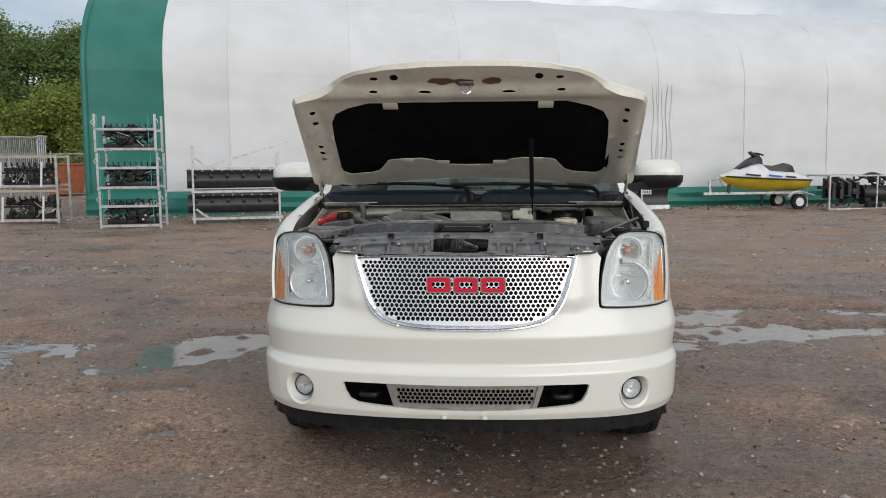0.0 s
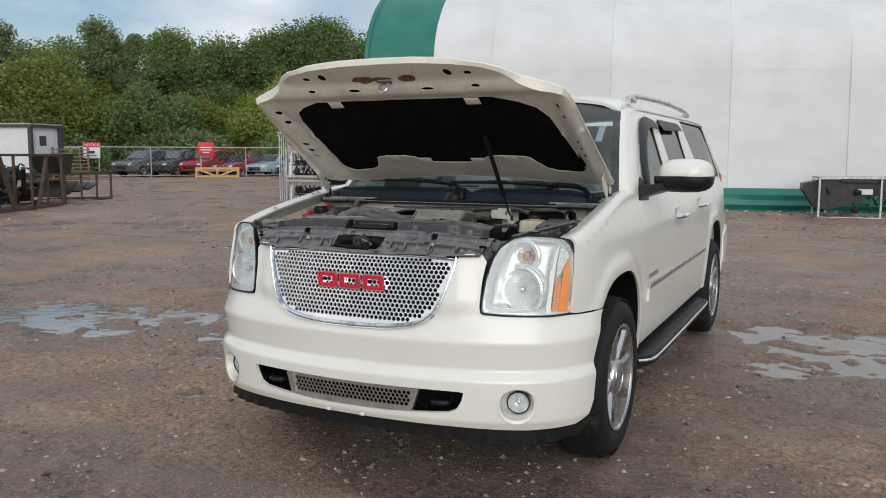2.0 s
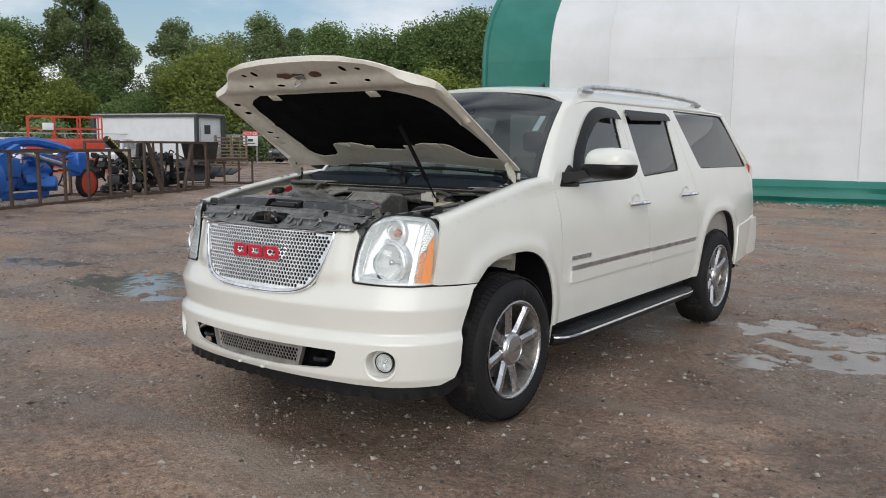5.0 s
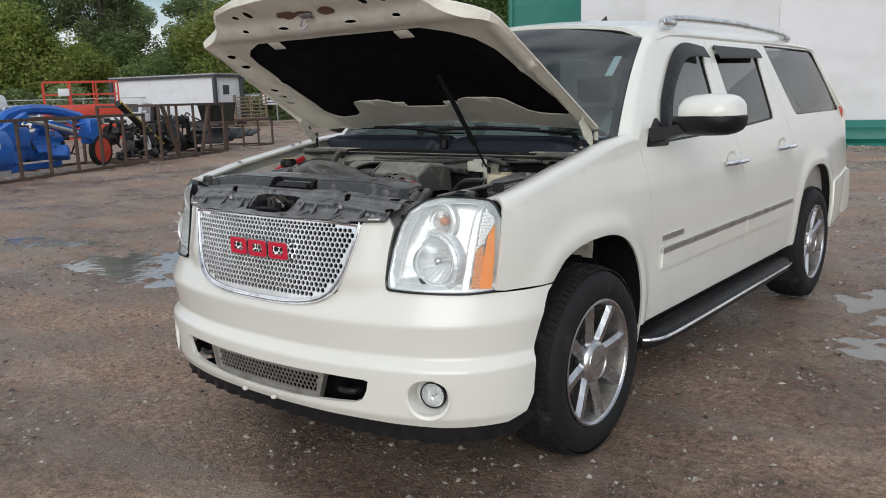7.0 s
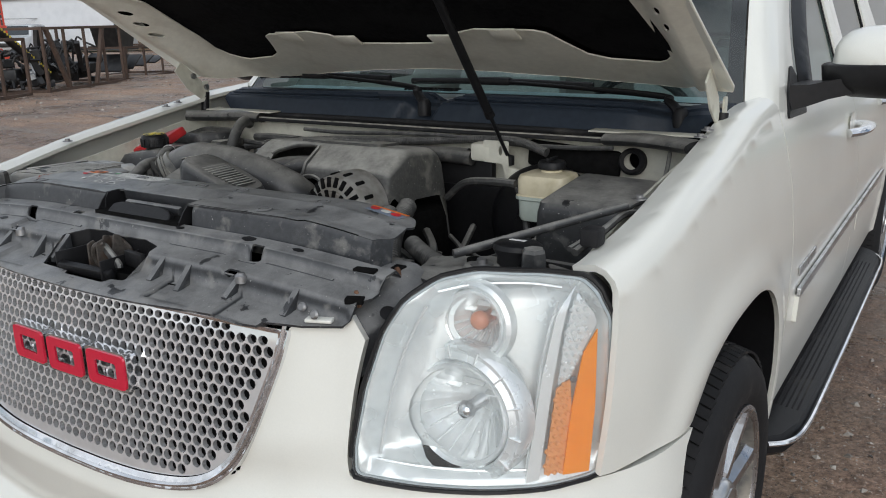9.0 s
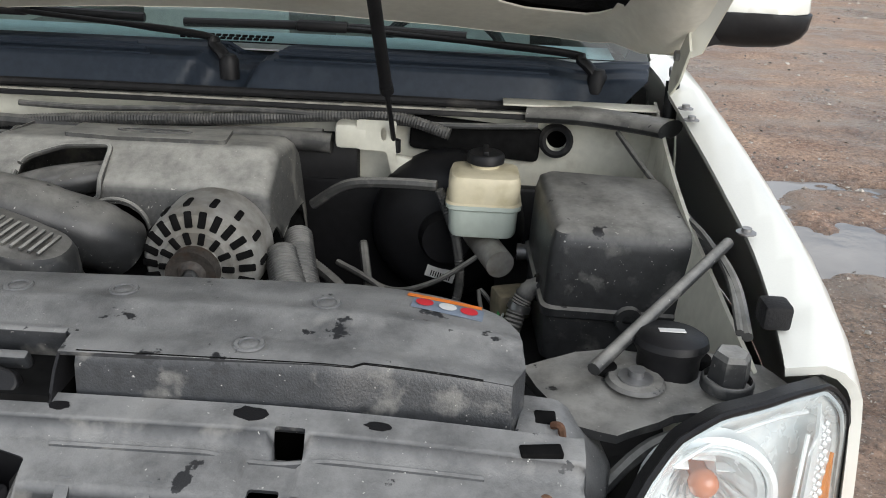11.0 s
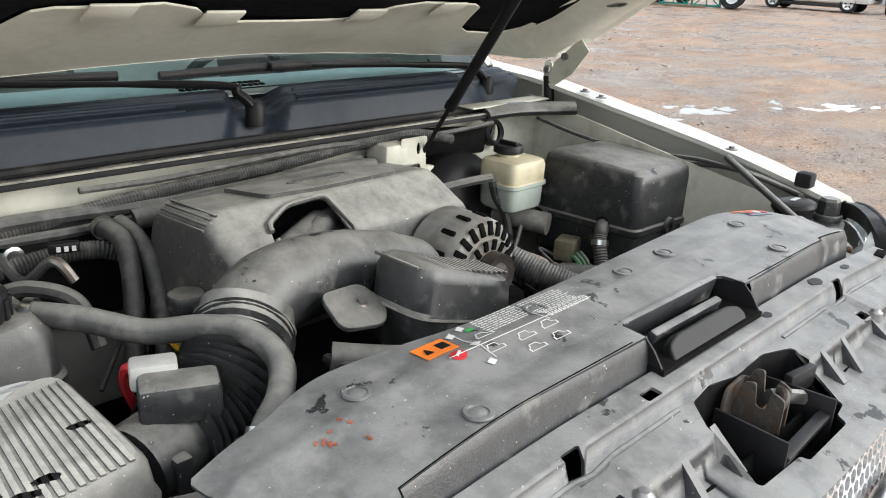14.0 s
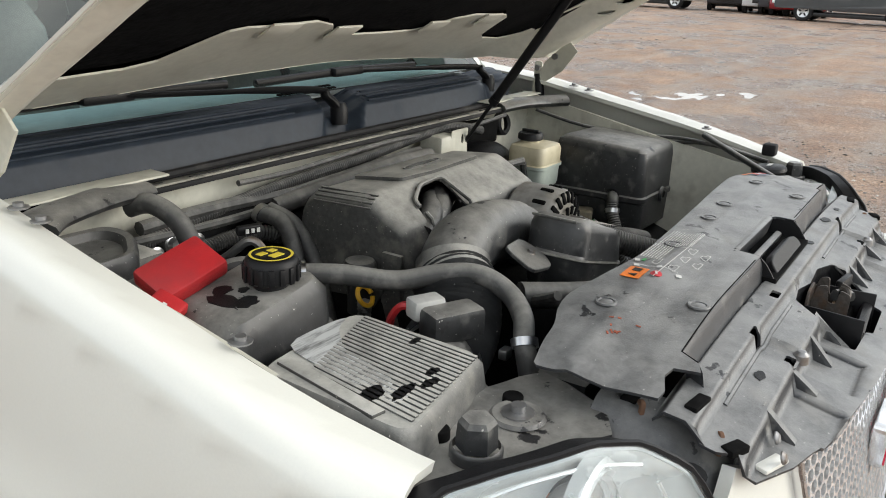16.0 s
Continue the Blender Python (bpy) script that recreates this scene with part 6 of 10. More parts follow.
shroud = part("radiator_cover", sheet_mesh(resample(back + front, 0.012), [], on_cover, 0.02, 0.004, (0, 0, 1)), COVER_PLASTIC, bay, "scuffed grey plastic radiator cover")
lipv, lipf = [], []
edge = resample([(-0.536, 0.276), (-0.525, 0.300), (0.39, 0.304), (0.40, 0.312), (0.545, 0.318), (0.560, 0.36)], 0.03, False)
for x, y in edge:
    lipv += [on_cover(x, y, -0.001), (x, y - 0.006, cover_z(x, y) - 0.012), (x, y - 0.014, shelf_z(x, min(y, 0.30)) - 0.02)]
for i in range(len(edge) - 1):
    if -0.150 < (edge[i][0] + edge[i + 1][0]) / 2 < 0.110:
        continue
    for k in range(2):
        c = i * 3 + k
        lipf.append((c, c + 1, c + 4, c + 3))
part("front_lip", mesh_of(lipv, lipf), COVER_PLASTIC, shroud)
for x, y in CLIPS:
    part("push_clip", lathe([(0, 0.0012), (0.008, 0.0012), (0.009, 0.0004), (0.010, 0.0004), (0.011, 0.0018), (0.0145, 0.0018), (0.016, 0.0)], 20, Matrix.Translation(on_cover(x, y, 0.001))), COVER_PLASTIC, shroud, "round push clip")
# thin black strip paints the shadow line of the front groove
for lo, hi in ((-0.60, -0.15), (0.11, 0.53)):
    part("groove", tube([on_cover(x, y + 0.001, -0.0008) for x, y in edge if lo < x < hi], 0.0014, 6, per=1), HOLLOW_SHADE, shroud)
for x, y, a, b in ((0.30, 0.272, 0.018, 0.009), (0.12, 0.268, 0.010, 0.006), (-0.42, 0.225, 0.012, 0.007), (0.42, 0.270, 0.012, 0.006)):
    part("wet_patch", sheet_mesh([(x + a * (1 + 0.35 * noise.noise(Vector((x * 9, k * 1.7, 0)))) * math.cos(k * math.pi / 8), y + b * (1 + 0.35 * noise.noise(Vector((x * 9, k * 1.7, 0)))) * math.sin(k * math.pi / 8)) for k in range(16)], [], lambda x, y: (x, y, shelf_z(x, y) + 0.0012), 0.02, 0.0006, (0, 0, 1)), TRIM, shroud, "dark wet patch")
# grab handle in its recess
# black block set in the recess for the shade inside
part("recess", box(0.256, 0.072, 0.05, tr(-0.02, 0.307, 1.153)), HOLLOW_SHADE, shroud)
for x in (-0.146, 0.107):
    part("recess_side", prism([(0.270, 1.170), (0.342, 1.170), (0.342, 1.210), (0.302, 1.209), (0.288, 1.196)], 0.003, Matrix.Translation((x, 0, 0)) @ Matrix(((0, 0, 1, 0), (1, 0, 0, 0), (0, 1, 0, 0), (0, 0, 0, 1)))), TRIM, shroud)
part("inner_lip", box(0.235, 0.010, 0.034, tr(-0.018, 0.343, 1.194) @ rx(12), 0.003), COVER_PLASTIC, shroud)
part("inner_lip", box(0.170, 0.012, 0.020, tr(-0.016, 0.318, 1.186) @ rx(20), 0.004), COVER_PLASTIC, shroud)
part("grab_plate", prism(rounded([(-0.100, -0.030), (0.086, -0.030), (0.104, -0.006), (0.096, 0.010), (0.068, 0.018), (-0.068, 0.018), (-0.092, 0.010)], 0.008, 4), 0.012, tr(-0.022, 0.292, 1.178) @ rx(50) @ Matrix.Diagonal((0.95, 0.85, 1, 1)), 0.003), TRIM, shroud, "rounded grab plate")

# lower shelf over the grille with the latch well
shelf_o = [(-0.615, 0.300), (-0.612, 0.225), (-0.585, 0.182), (-0.525, 0.154), (-0.480, 0.142)] + [(x, float(np.interp(abs(x), nose_x, nose_y)) + 0.024) for x in np.linspace(-0.46, 0.46, 19)] + [(0.480, 0.142), (0.525, 0.154), (0.585, 0.182), (0.612, 0.225), (0.615, 0.300)]
well = rounded([(-0.150, 0.142), (-0.060, 0.138), (-0.056, 0.128), (0.060, 0.128), (0.066, 0.142), (0.098, 0.146), (0.106, 0.224), (0.05, 0.240), (-0.03, 0.236), (-0.08, 0.246), (-0.13, 0.240), (-0.160, 0.205)], 0.006, 3)
slots = [rounded([(x - 0.014, y - 0.007), (x + 0.014, y - 0.007), (x + 0.014, y + 0.007), (x - 0.014, y + 0.007)], 0.003, 2) for x, y in ((-0.335, 0.205), (0.325, 0.205), (-0.345, 0.252), (0.34, 0.252), (-0.19, 0.262))]
shelf = part("grille_shelf", sheet_mesh(resample(shelf_o, 0.012), [well] + slots, lambda x, y: (x, y, shelf_z(x, y)), 0.007, 0.004, (0, 0, 1)), COVER_PLASTIC, bay, "dusty black shelf above the grille")
ww = [[(x, y, z + (shelf_z(x, y) - 0.002 if z == 0 else 0)) for x, y in resample(well, 0.01)] for z in (0, 1.045)]
part("well", loft(ww, None, False), TRIM, shelf, "open latch well")
part("well_floor", box(0.29, 0.14, 0.01, tr(-0.03, 0.187, 1.046)), HOLLOW_SHADE, shelf)
for m in (1, -1):
    for x in (0.150, 0.222, 0.345, 0.478):
        z = shelf_z(m * x, 0.204)
        g = [[(m * x + d * k, 0.206, z + 0.001) for k in (1, -1)] + [(m * x + d * k, 0.162, shelf_z(m * x, 0.162) + 0.002) for k in (-1, 1)] for d in (0.006,)][0]
        low_z = shelf_z(m * x, 0.184) - 0.012
        part("gusset", mesh_of(g + [(m * x + 0.008, 0.206, low_z), (m * x - 0.008, 0.206, low_z), (m * x - 0.008, 0.162, low_z), (m * x + 0.008, 0.162, low_z)],
             [(0, 1, 2, 3), (0, 3, 7, 4), (1, 5, 6, 2), (2, 6, 7, 3), (0, 4, 5, 1)], False), COVER_PLASTIC, shelf)
    # notches are black blocks coloured like the shade in a gap
    part("side_notch", box(0.040, 0.016, 0.010, tr(m * 0.572, 0.262, shelf_z(0.572, 0.262) - 0.001) @ rz(8 * m), 0.002), HOLLOW_SHADE, shelf)
    part("side_notch", box(0.030, 0.018, 0.010, tr(m * 0.590, 0.210, shelf_z(0.590, 0.210) - 0.001) @ rz(24 * m), 0.002), HOLLOW_SHADE, shelf)
for x0, x1, y in ((-0.52, -0.16, 0.243), (0.12, 0.52, 0.243)):
    part("ridge", tube([(x, y, shelf_z(x, y) - 0.002) for x in np.linspace(x0, x1, 12)], 0.0045, 8, per=2), COVER_PLASTIC, shelf)
for x in (-0.335, 0.325):
    part("clip_post", lathe([(0, 0.008), (0.006, 0.007), (0.008, 0.004), (0.011, 0.002), (0.012, -0.01)], 12, tr(x + 0.03, 0.196, shelf_z(x + 0.03, 0.196))), STEEL, shelf, "rusty fixing")
plate_l = rounded([(-0.030, -0.05), (0.022, -0.05), (0.030, 0.010), (0.020, 0.046), (0.006, 0.050), (0.002, 0.020), (-0.010, 0.020), (-0.014, 0.046), (-0.030, 0.040)], 0.005, 3)
RUSTY = surface("grimy_rusty_steel", (0.075, 0.066, 0.058), 0.6, metal=0.3, stain=(0.085, 0.052, 0.034), stain_scale=40, stain_lo=0.50, grain=0.35, grain_scale=150, bump=0.0006, bump_scale=300)
latch = part("hood_latch", prism(plate_l, 0.004, tr(-0.028, 0.200, 1.105) @ rz(90) @ rx(90), 0.001), RUSTY, bay, "grimy steel hood latch in the well", tr(-0.012, 0.002, -0.004))
for x, turn in ((-0.092, -6), (0.040, 4)):
    part("divider", box(0.004, 0.092, 0.080, tr(x, 0.186, 1.086) @ rz(turn), 0.001), TRIM, shelf)
part("well_bar", box(0.150, 0.016, 0.020, tr(-0.018, 0.150, 1.098) @ rz(2) @ rx(18), 0.004), TRIM, shelf, "black bar across the well")
part("well_bar", box(0.060, 0.012, 0.030, tr(0.072, 0.196, 1.120) @ rz(-8), 0.003), TRIM, shelf)
part("plate", prism(plate_l, 0.004, tr(0.000, 0.203, 1.110) @ rz(82) @ rx(90), 0.001), RUSTY, latch)
part("bracket", prism(rounded([(-0.05, -0.045), (0.05, -0.045), (0.045, 0.028), (0.012, 0.044), (-0.03, 0.040)], 0.008, 3), 0.004, tr(-0.020, 0.232, 1.105) @ rx(90), 0.001), RUSTY, latch)
part("hook", tube([(-0.018, 0.192, 1.085), (-0.022, 0.180, 1.120), (-0.010, 0.176, 1.142), (0.000, 0.188, 1.146)], 0.0055, 8), RUSTY, latch)
part("lever", tube([(-0.010, 0.196, 1.135), (0.020, 0.186, 1.128), (0.058, 0.174, 1.116), (0.064, 0.172, 1.110)], 0.007, 8, flat=1.4), BLACK_PLASTIC, latch, "black release lever")
part("pivot", lathe([(0, 0.012), (0.007, 0.012), (0.009, 0.004), (0.013, 0.003), (0.013, 0)], 12, tr(-0.012, 0.196, 1.112) @ rx(90)), STEEL, latch)
part("spring", tube([(-0.004 + 0.017 * math.cos(0.32 * i), 0.186 + 0.003 * math.sin(i * 2.1), 1.085 + 0.017 * math.sin(0.32 * i) + 0.003 * math.cos(i * 2.1)) for i in range(18)], 0.003, 6, per=2), RUSTY, latch)
part("cable", tube([(0.006, 0.190, 1.075), (0.024, 0.196, 1.062), (0.036, 0.210, 1.075), (0.034, 0.226, 1.10)], 0.006, 8), TRIM, latch)
for m in (1, -1):
    bk = part("corner_bracket", loft([[(m * (x + k), y, z + h) for x, z in rounded([(0.548, 1.04), (0.655, 1.03), (0.652, 1.088), (0.612, 1.128), (0.600, 1.136), (0.552, 1.140)], 0.006, 2)] for y, k, h in ((0.215, -0.062, -0.040), (0.232, -0.052, -0.022), (0.29, -0.008, -0.004), (0.335, 0.002, 0.004), (0.375, -0.004, 0.004))]), COVER_PLASTIC, bay, "black corner bracket beside the lamp")
    # square holes drawn as black blocks, their shade put into the colour
    for hx, hy, hz, s_ in ((0.582, 0.338, 1.1405, 0.022), (0.566, 0.248, 1.1235, 0.022)):
        part("square_hole", box(s_, s_ * 0.9, 0.006, tr(m * hx, hy, hz) @ rx(6), 0.002), HOLLOW_SHADE, bk)
        part("steel_clip", tube([(m * (hx + 0.006), hy - 0.014, hz + 0.002), (m * (hx + 0.014), hy - 0.020, hz + 0.004), (m * (hx + 0.018), hy - 0.020, hz - 0.018)], 0.004, 6), RUST, bk, "rusty spring clip")
    part("wet_patch", lathe([(0, 0.0008), (0.014, 0.0006), (0.016, 0)], 14, tr(m * 0.628, 0.245, 1.098) @ ry(44 * m) @ Matrix.Diagonal((0.8, 1.2, 1, 1))), TRIM, bk)
    for x, y in ((0.545, 0.172), (0.505, 0.188)):
        part("clip", lathe([(0, 0.005), (0.005, 0.005), (0.008, 0.002), (0.008, 0)], 14, tr(m * x, y - 0.006, 1.106) @ rx(70)), STEEL, bk)
    part("tab", box(0.045, 0.018, 0.006, tr(m * 0.545, 0.176, 1.094) @ rz(20 * m), 0.002), PAINT, bk)
    # platform behind the headlamp
    o = [(0.565, 0.46), (0.63, 0.50), (0.78, 0.52), (0.850, 0.49), (0.872, 0.440), (0.82, 0.400), (0.72, 0.372), (0.655, 0.330), (0.600, 0.360)]
    plat = part("lamp_carrier", sheet_mesh(resample([(m * a, b) for a, b in o], 0.02), [], lambda x, y: (x, y, 1.128 + 0.006 * noise.noise(Vector((x * 20, y * 20, 0)))), 0.02, 0.01, (0, 0, 1)), BLACK_PLASTIC, bay, "black lamp carrier with bolts")
    # black discs stand for the shade in the drain holes
    for hx, hy in ((0.775, 0.485), (0.66, 0.455)):
        part("drain_hole", lathe([(0, 0.002), (0.012, 0.002), (0.013, 0), (0.013, -0.01)], 14, tr(m * hx, hy, 1.137)), HOLLOW_SHADE, plat)
    hexcap = part("hex_cap", lathe([(0, 0.034), (0.017, 0.034), (0.021, 0.028), (0.023, 0.0)], 6, tr(m * 0.790, 0.428, 1.146), None, False), BLACK_PLASTIC, plat, "hexagonal cap")
    part("skirt", lathe([(0.026, 0.014), (0.029, 0.010), (0.029, 0.0)], 28, tr(m * 0.790, 0.428, 1.134)), BLACK_PLASTIC, hexcap)
    part("washer", lathe([(0.0, 0.004), (0.030, 0.004), (0.034, 0.0)], 26, tr(m * 0.690, 0.432, 1.133)), BLACK_PLASTIC, plat, "wide grimy washer")
    part("bolt", lathe([(0, 0.012), (0.009, 0.012), (0.009, 0.004), (0.020, 0.003), (0.020, 0)], 12, tr(m * 0.690, 0.432, 1.136)), STEEL, plat)
    part("lamp_back", loft([[(m * x, y, z) for x, y in ((0.62, 0.315), (0.75, 0.36), (0.85, 0.45), (0.80, 0.47), (0.68, 0.42), (0.60, 0.38))] for z in (0.86, 1.04)]), TRIM, plat)
    # inner wing, cream, with the flange bolts
    inner = sheet_mesh(resample([(0.44, 0.90), (1.27, 0.86), (1.27, 1.265), (1.0, 1.222), (0.75, 1.178), (0.50, 1.135), (0.44, 1.12)], 0.05), [], lambda y, z: (0.845 - 0.055 * max(0.0, 1.16 - z) ** 0.7 - 0.02 * math.sin((y - 0.4) * 4), y, z), 0.04, 0.006, (-1, 0, 0), m < 0)
    wing = part("inner_wing", inner, PAINT_IN, bay, "dusty cream inner wing")
    for y in (0.687, 1.05, 1.10):
        part("flange_bolt", lathe([(0, 0.008), (0.007, 0.008), (0.007, 0.003), (0.014, 0.002), (0.014, 0)], 10, tr(m * 0.872, y, fender_top(y) + 0.0)), STEEL, wing)
    if m > 0:
        part("rubber_stop", box(0.034, 0.036, 0.032, tr(m * 0.858, 0.508, 1.190), 0.006), RUBBER, wing, "rubber hood stop")
    # hinge tower bracket
    br_ = part("tower_bracket", tube([(m * 0.60, 1.215, 1.244), (m * 0.70, 1.195, 1.248), (m * 0.80, 1.165, 1.246), (m * 0.855, 1.115, 1.250)], 0.040, 14, flat=0.42), BLACK_PLASTIC, bay, "black hinge tower bracket")
    part("tower_plate", box(0.30, 0.05, 0.004, tr(m * 0.70, 1.222, 1.262), 0.001), PAINT_IN, br_)
    if m > 0:
        part("tower_cup", lathe([(0.02, 0), (0.028, 0.006), (0.034, 0.0), (0.034, -0.02)], 20, tr(0.66, 1.215, 1.19) @ rx(80)), RUBBER, br_)
    else:
        tray = [[(-0.775 + x * k, 1.120 + y * k, z) for x, y in rounded([(-0.085, -0.085), (0.040, -0.080), (0.100, 0.010), (0.095, 0.075), (-0.085, 0.085)], 0.03, 4)] for z, k in ((1.170, 1.0), (1.196, 1.0), (1.206, 0.92), (1.204, 0.80), (1.192, 0.72), (1.190, 0.30))]
        part("tray", loft(tray), BLACK_PLASTIC, br_, "dusty moulded tray")
# brace rods to the wings, washer filler
part("brace_rod", rod((0.640, 0.420, 1.152), (0.850, 0.685, 1.205), 0.008, 10), BLACK_PLASTIC, bay, "black brace rod")
cap = part("washer_cap", lathe([(0, 0.016), (0.034, 0.015), (0.042, 0.010), (0.044, 0.002), (0.036, -0.012), (0.036, -0.04)], 28, tr(0.735, 0.478, 1.158) @ rx(-6)), TRIM, bay, "black washer filler cap")
part("mark", box(0.030, 0.010, 0.001, tr(0.735, 0.478, 1.1752) @ rx(-6)), WHITE_PRINT, cap)

# bulkhead, flange, cowl and wipers
wall = part("firewall", sheet_mesh(resample([(-0.85, 0.80), (0.85, 0.80), (0.85, 1.24), (-0.85, 1.24)], 0.06), [circle(0.665, 1.19, 0.022, 14)], lambda x, z: (x, 1.238 + 0.012 * math.sin(z * 60) * 0.3 + 0.01 * noise.noise(Vector((x * 4, z * 6, 0))), z), 0.05, 0.006, (0, -1, 0)), PAINT_IN, bay, "dusty cream firewall")
part("pad", box(0.86, 0.03, 0.20, tr(-0.16, 1.218, 1.085), 0.012), TRIM, wall, "black firewall pad")
part("pad", box(0.26, 0.02, 0.07, tr(0.50, 1.225, 1.185) @ ry(4), 0.01), HOLLOW_SHADE, wall)
# black pad added over the cream firewall to darken the cavity there
part("pad", box(0.54, 0.03, 0.30, tr(0.37, 1.212, 0.945), 0.012), TRIM, wall, "black firewall pad")
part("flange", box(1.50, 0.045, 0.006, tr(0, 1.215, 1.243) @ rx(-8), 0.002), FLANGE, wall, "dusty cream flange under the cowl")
part("flange_seal", tube([(-0.74, 1.232, 1.250), (-0.3, 1.228, 1.254), (0.3, 1.228, 1.254), (0.66, 1.236, 1.250)], 0.0085, 8, per=6), RUBBER, wall)
part("seal_lip", box(1.46, 0.014, 0.010, tr(-0.01, 1.194, 1.240) @ rx(-8), 0.003), RUBBER, wall)
for k, (z, x0, x1, r) in enumerate(((1.178, -0.62, 0.20, 0.013), (1.222, -0.40, 0.62, 0.006), (1.160, -0.78, -0.10, 0.009))):
    part("pipe", tube([(x, 1.196 - 0.004 * k, z + 0.006 * math.sin(x * 9 + k)) for x in np.linspace(x0, x1, 9)], r, 8), HOSE, wall, "dusty black pipe clipped along the firewall")
for i in range(7):
    part("seal_slot", box(0.14, 0.006, 0.003, tr(-0.63 + 0.20 * i, 1.206, 1.2475) @ rx(-8)), TRIM, wall)


def cowl_fn(x, t):
    """t climbs the plastic cowl from its foot to the glass."""
    y = float(np.interp(t, [0, 0.058, 0.066, 0.19], [1.240, 1.262, 1.268, 1.392]))
    z = float(np.interp(t, [0, 0.058, 0.066, 0.19], [1.250, 1.306, 1.311, 1.334]))
    if t > 0.066:
        z += 0.0045 * (1 if (t * 100) % 2.6 < 1.5 else -0.2) * (1 if t < 0.15 else 0.3)
    notch = math.exp(-((x + 0.010 - (t - 0.05) * 0.5) / 0.058) ** 6)
    notch2 = math.exp(-((x - 0.72) / 0.06) ** 2)
    y += 0.030 * notch + 0.030 * notch2
    z -= 0.028 * notch + 0.015 * notch2
    return (x, y + 0.035 * (x / 0.85) ** 2, z - 0.008 * (x / 0.85) ** 2)


cowl = part("cowl", sheet_mesh(resample([(-0.80, 0.0), (0.78, 0.0), (0.84, 0.06), (0.86, 0.16), (-0.86, 0.16), (-0.86, 0.05)], 0.02), [], cowl_fn, 0.010, 0.004, (0, -1, 1)), COWL, bay, "ribbed blue-grey plastic cowl below the windshield")
for t in (0.070, 0.084, 0.098, 0.112, 0.128):
    for x0, x1 in ((-0.84, -0.09 - t), (0.055 + t * 0.5, 0.64)):
        part("rib", tube([Vector(cowl_fn(x, t)) + Vector((0, 0, 0.001)) for x in np.linspace(x0, x1, 14)], 0.0032, 6, per=1), COWL, cowl)
# vent slots are black blocks, dark as the shade inside a slot
for y, z in ((1.355, 1.336), (1.372, 1.339)):
    for i in range(14):
        part("vent_slot", box(0.010, 0.008, 0.003, tr(-0.12 + 0.014 * i, y, z) @ rx(10)), HOLLOW_SHADE, cowl)


def wiper(pivot, mid, tip, blade_a, blade_b):
    w = part("wiper", tube([pivot, Vector(pivot).lerp(Vector(mid), 0.35) + Vector((0, 0, 0.014)), mid, tip], [0.016, 0.015, 0.011, 0.008], 10, flat=0.7), TRIM, suv, "black windshield wiper")
    part("pivot_cap", lathe([(0, 0.020), (0.014, 0.018), (0.020, 0.006), (0.020, -0.03)], 16, Matrix.Translation(pivot)), TRIM, w)
    part("blade", tube([blade_a, Vector(blade_a).lerp(Vector(blade_b), 0.5) + Vector((0, -0.004, 0.006)), blade_b], 0.008, 8, flat=1.2), TRIM, w)
    part("holder", box(0.11, 0.028, 0.022, Matrix.Translation(tip), 0.006), TRIM, w)


wiper((-0.004, 1.282, 1.298), (-0.088, 1.312, 1.350), (-0.52, 1.398, 1.368), (-0.80, 1.42, 1.360), (-0.22, 1.412, 1.362))
wiper((0.742, 1.325, 1.296), (0.650, 1.350, 1.342), (0.165, 1.402, 1.362), (-0.135, 1.412, 1.356), (0.470, 1.412, 1.354))

# engine cover: plateau, front with two openings, rounded sides
EX0, EX1, ER = -0.300, 0.145, 0.03
ec_y = smooth_table([0.0, 0.14, 0.17, 0.29, 0.395, 0.60], [1.120, 1.095, 1.070, 0.950, 0.860, 0.800], 0.006)
ec_z = smooth_table([0.0, 0.14, 0.17, 0.29, 0.395, 0.60], [1.060, 1.195, 1.214, 1.226, 1.178, 0.985], 0.006)


def engine_fn(x, t):
    y, z = ec_y(t), ec_z(t)
    d = 0.0
    if x > EX1 or x < EX0:
        e = (x - EX1) if x > EX1 else (EX0 - x)
        s = 1 if x > EX1 else -1
        a = e / ER
        if a < math.pi / 2:
            xx = (EX1 if s > 0 else EX0) + s * ER * math.sin(a)
            d = ER * (1 - math.cos(a))
        else:
            xx = (EX1 if s > 0 else EX0) + s * (ER + 0.10 * (e - ER * math.pi / 2))
            d = ER + (e - ER * math.pi / 2)
        x = xx
    plateau = 0.0
    k = min(1.0, max(0.0, (t - 0.33) / 0.1))
    return (x, y - d * (-0.25) * k, z - d * (1 - 0.55 * k) + plateau)


side_drop = ER * math.pi / 2
ec_o = [(EX0 - side_drop - 0.16, 0.03), (EX1 + side_drop + 0.09, 0.03), (EX1 + side_drop + 0.10, 0.36), (EX1 + side_drop + 0.02, 0.45)]
ec_o += [(0.10 + 0.105 * math.cos(a), 0.520 - 0.105 * math.sin(a)) for a in np.linspace(0.5, 2.75, 12)]
ec_o += [(-0.002, 0.520), (-0.012, 0.515)]
ec_o += [(-0.075 + 0.058 * math.cos(a), 0.480 - 0.055 * math.sin(a)) for a in np.linspace(0.2, 3.0, 10)]
ec_o += [(-0.145, 0.54), (-0.30, 0.58), (EX0 - side_drop - 0.05, 0.58), (EX0 - side_drop - 0.16, 0.50)]
ec_hole = rounded([(-0.240, 0.345), (-0.185, 0.312), (-0.105, 0.306), (-0.098, 0.425), (-0.245, 0.430)], 0.016, 4)
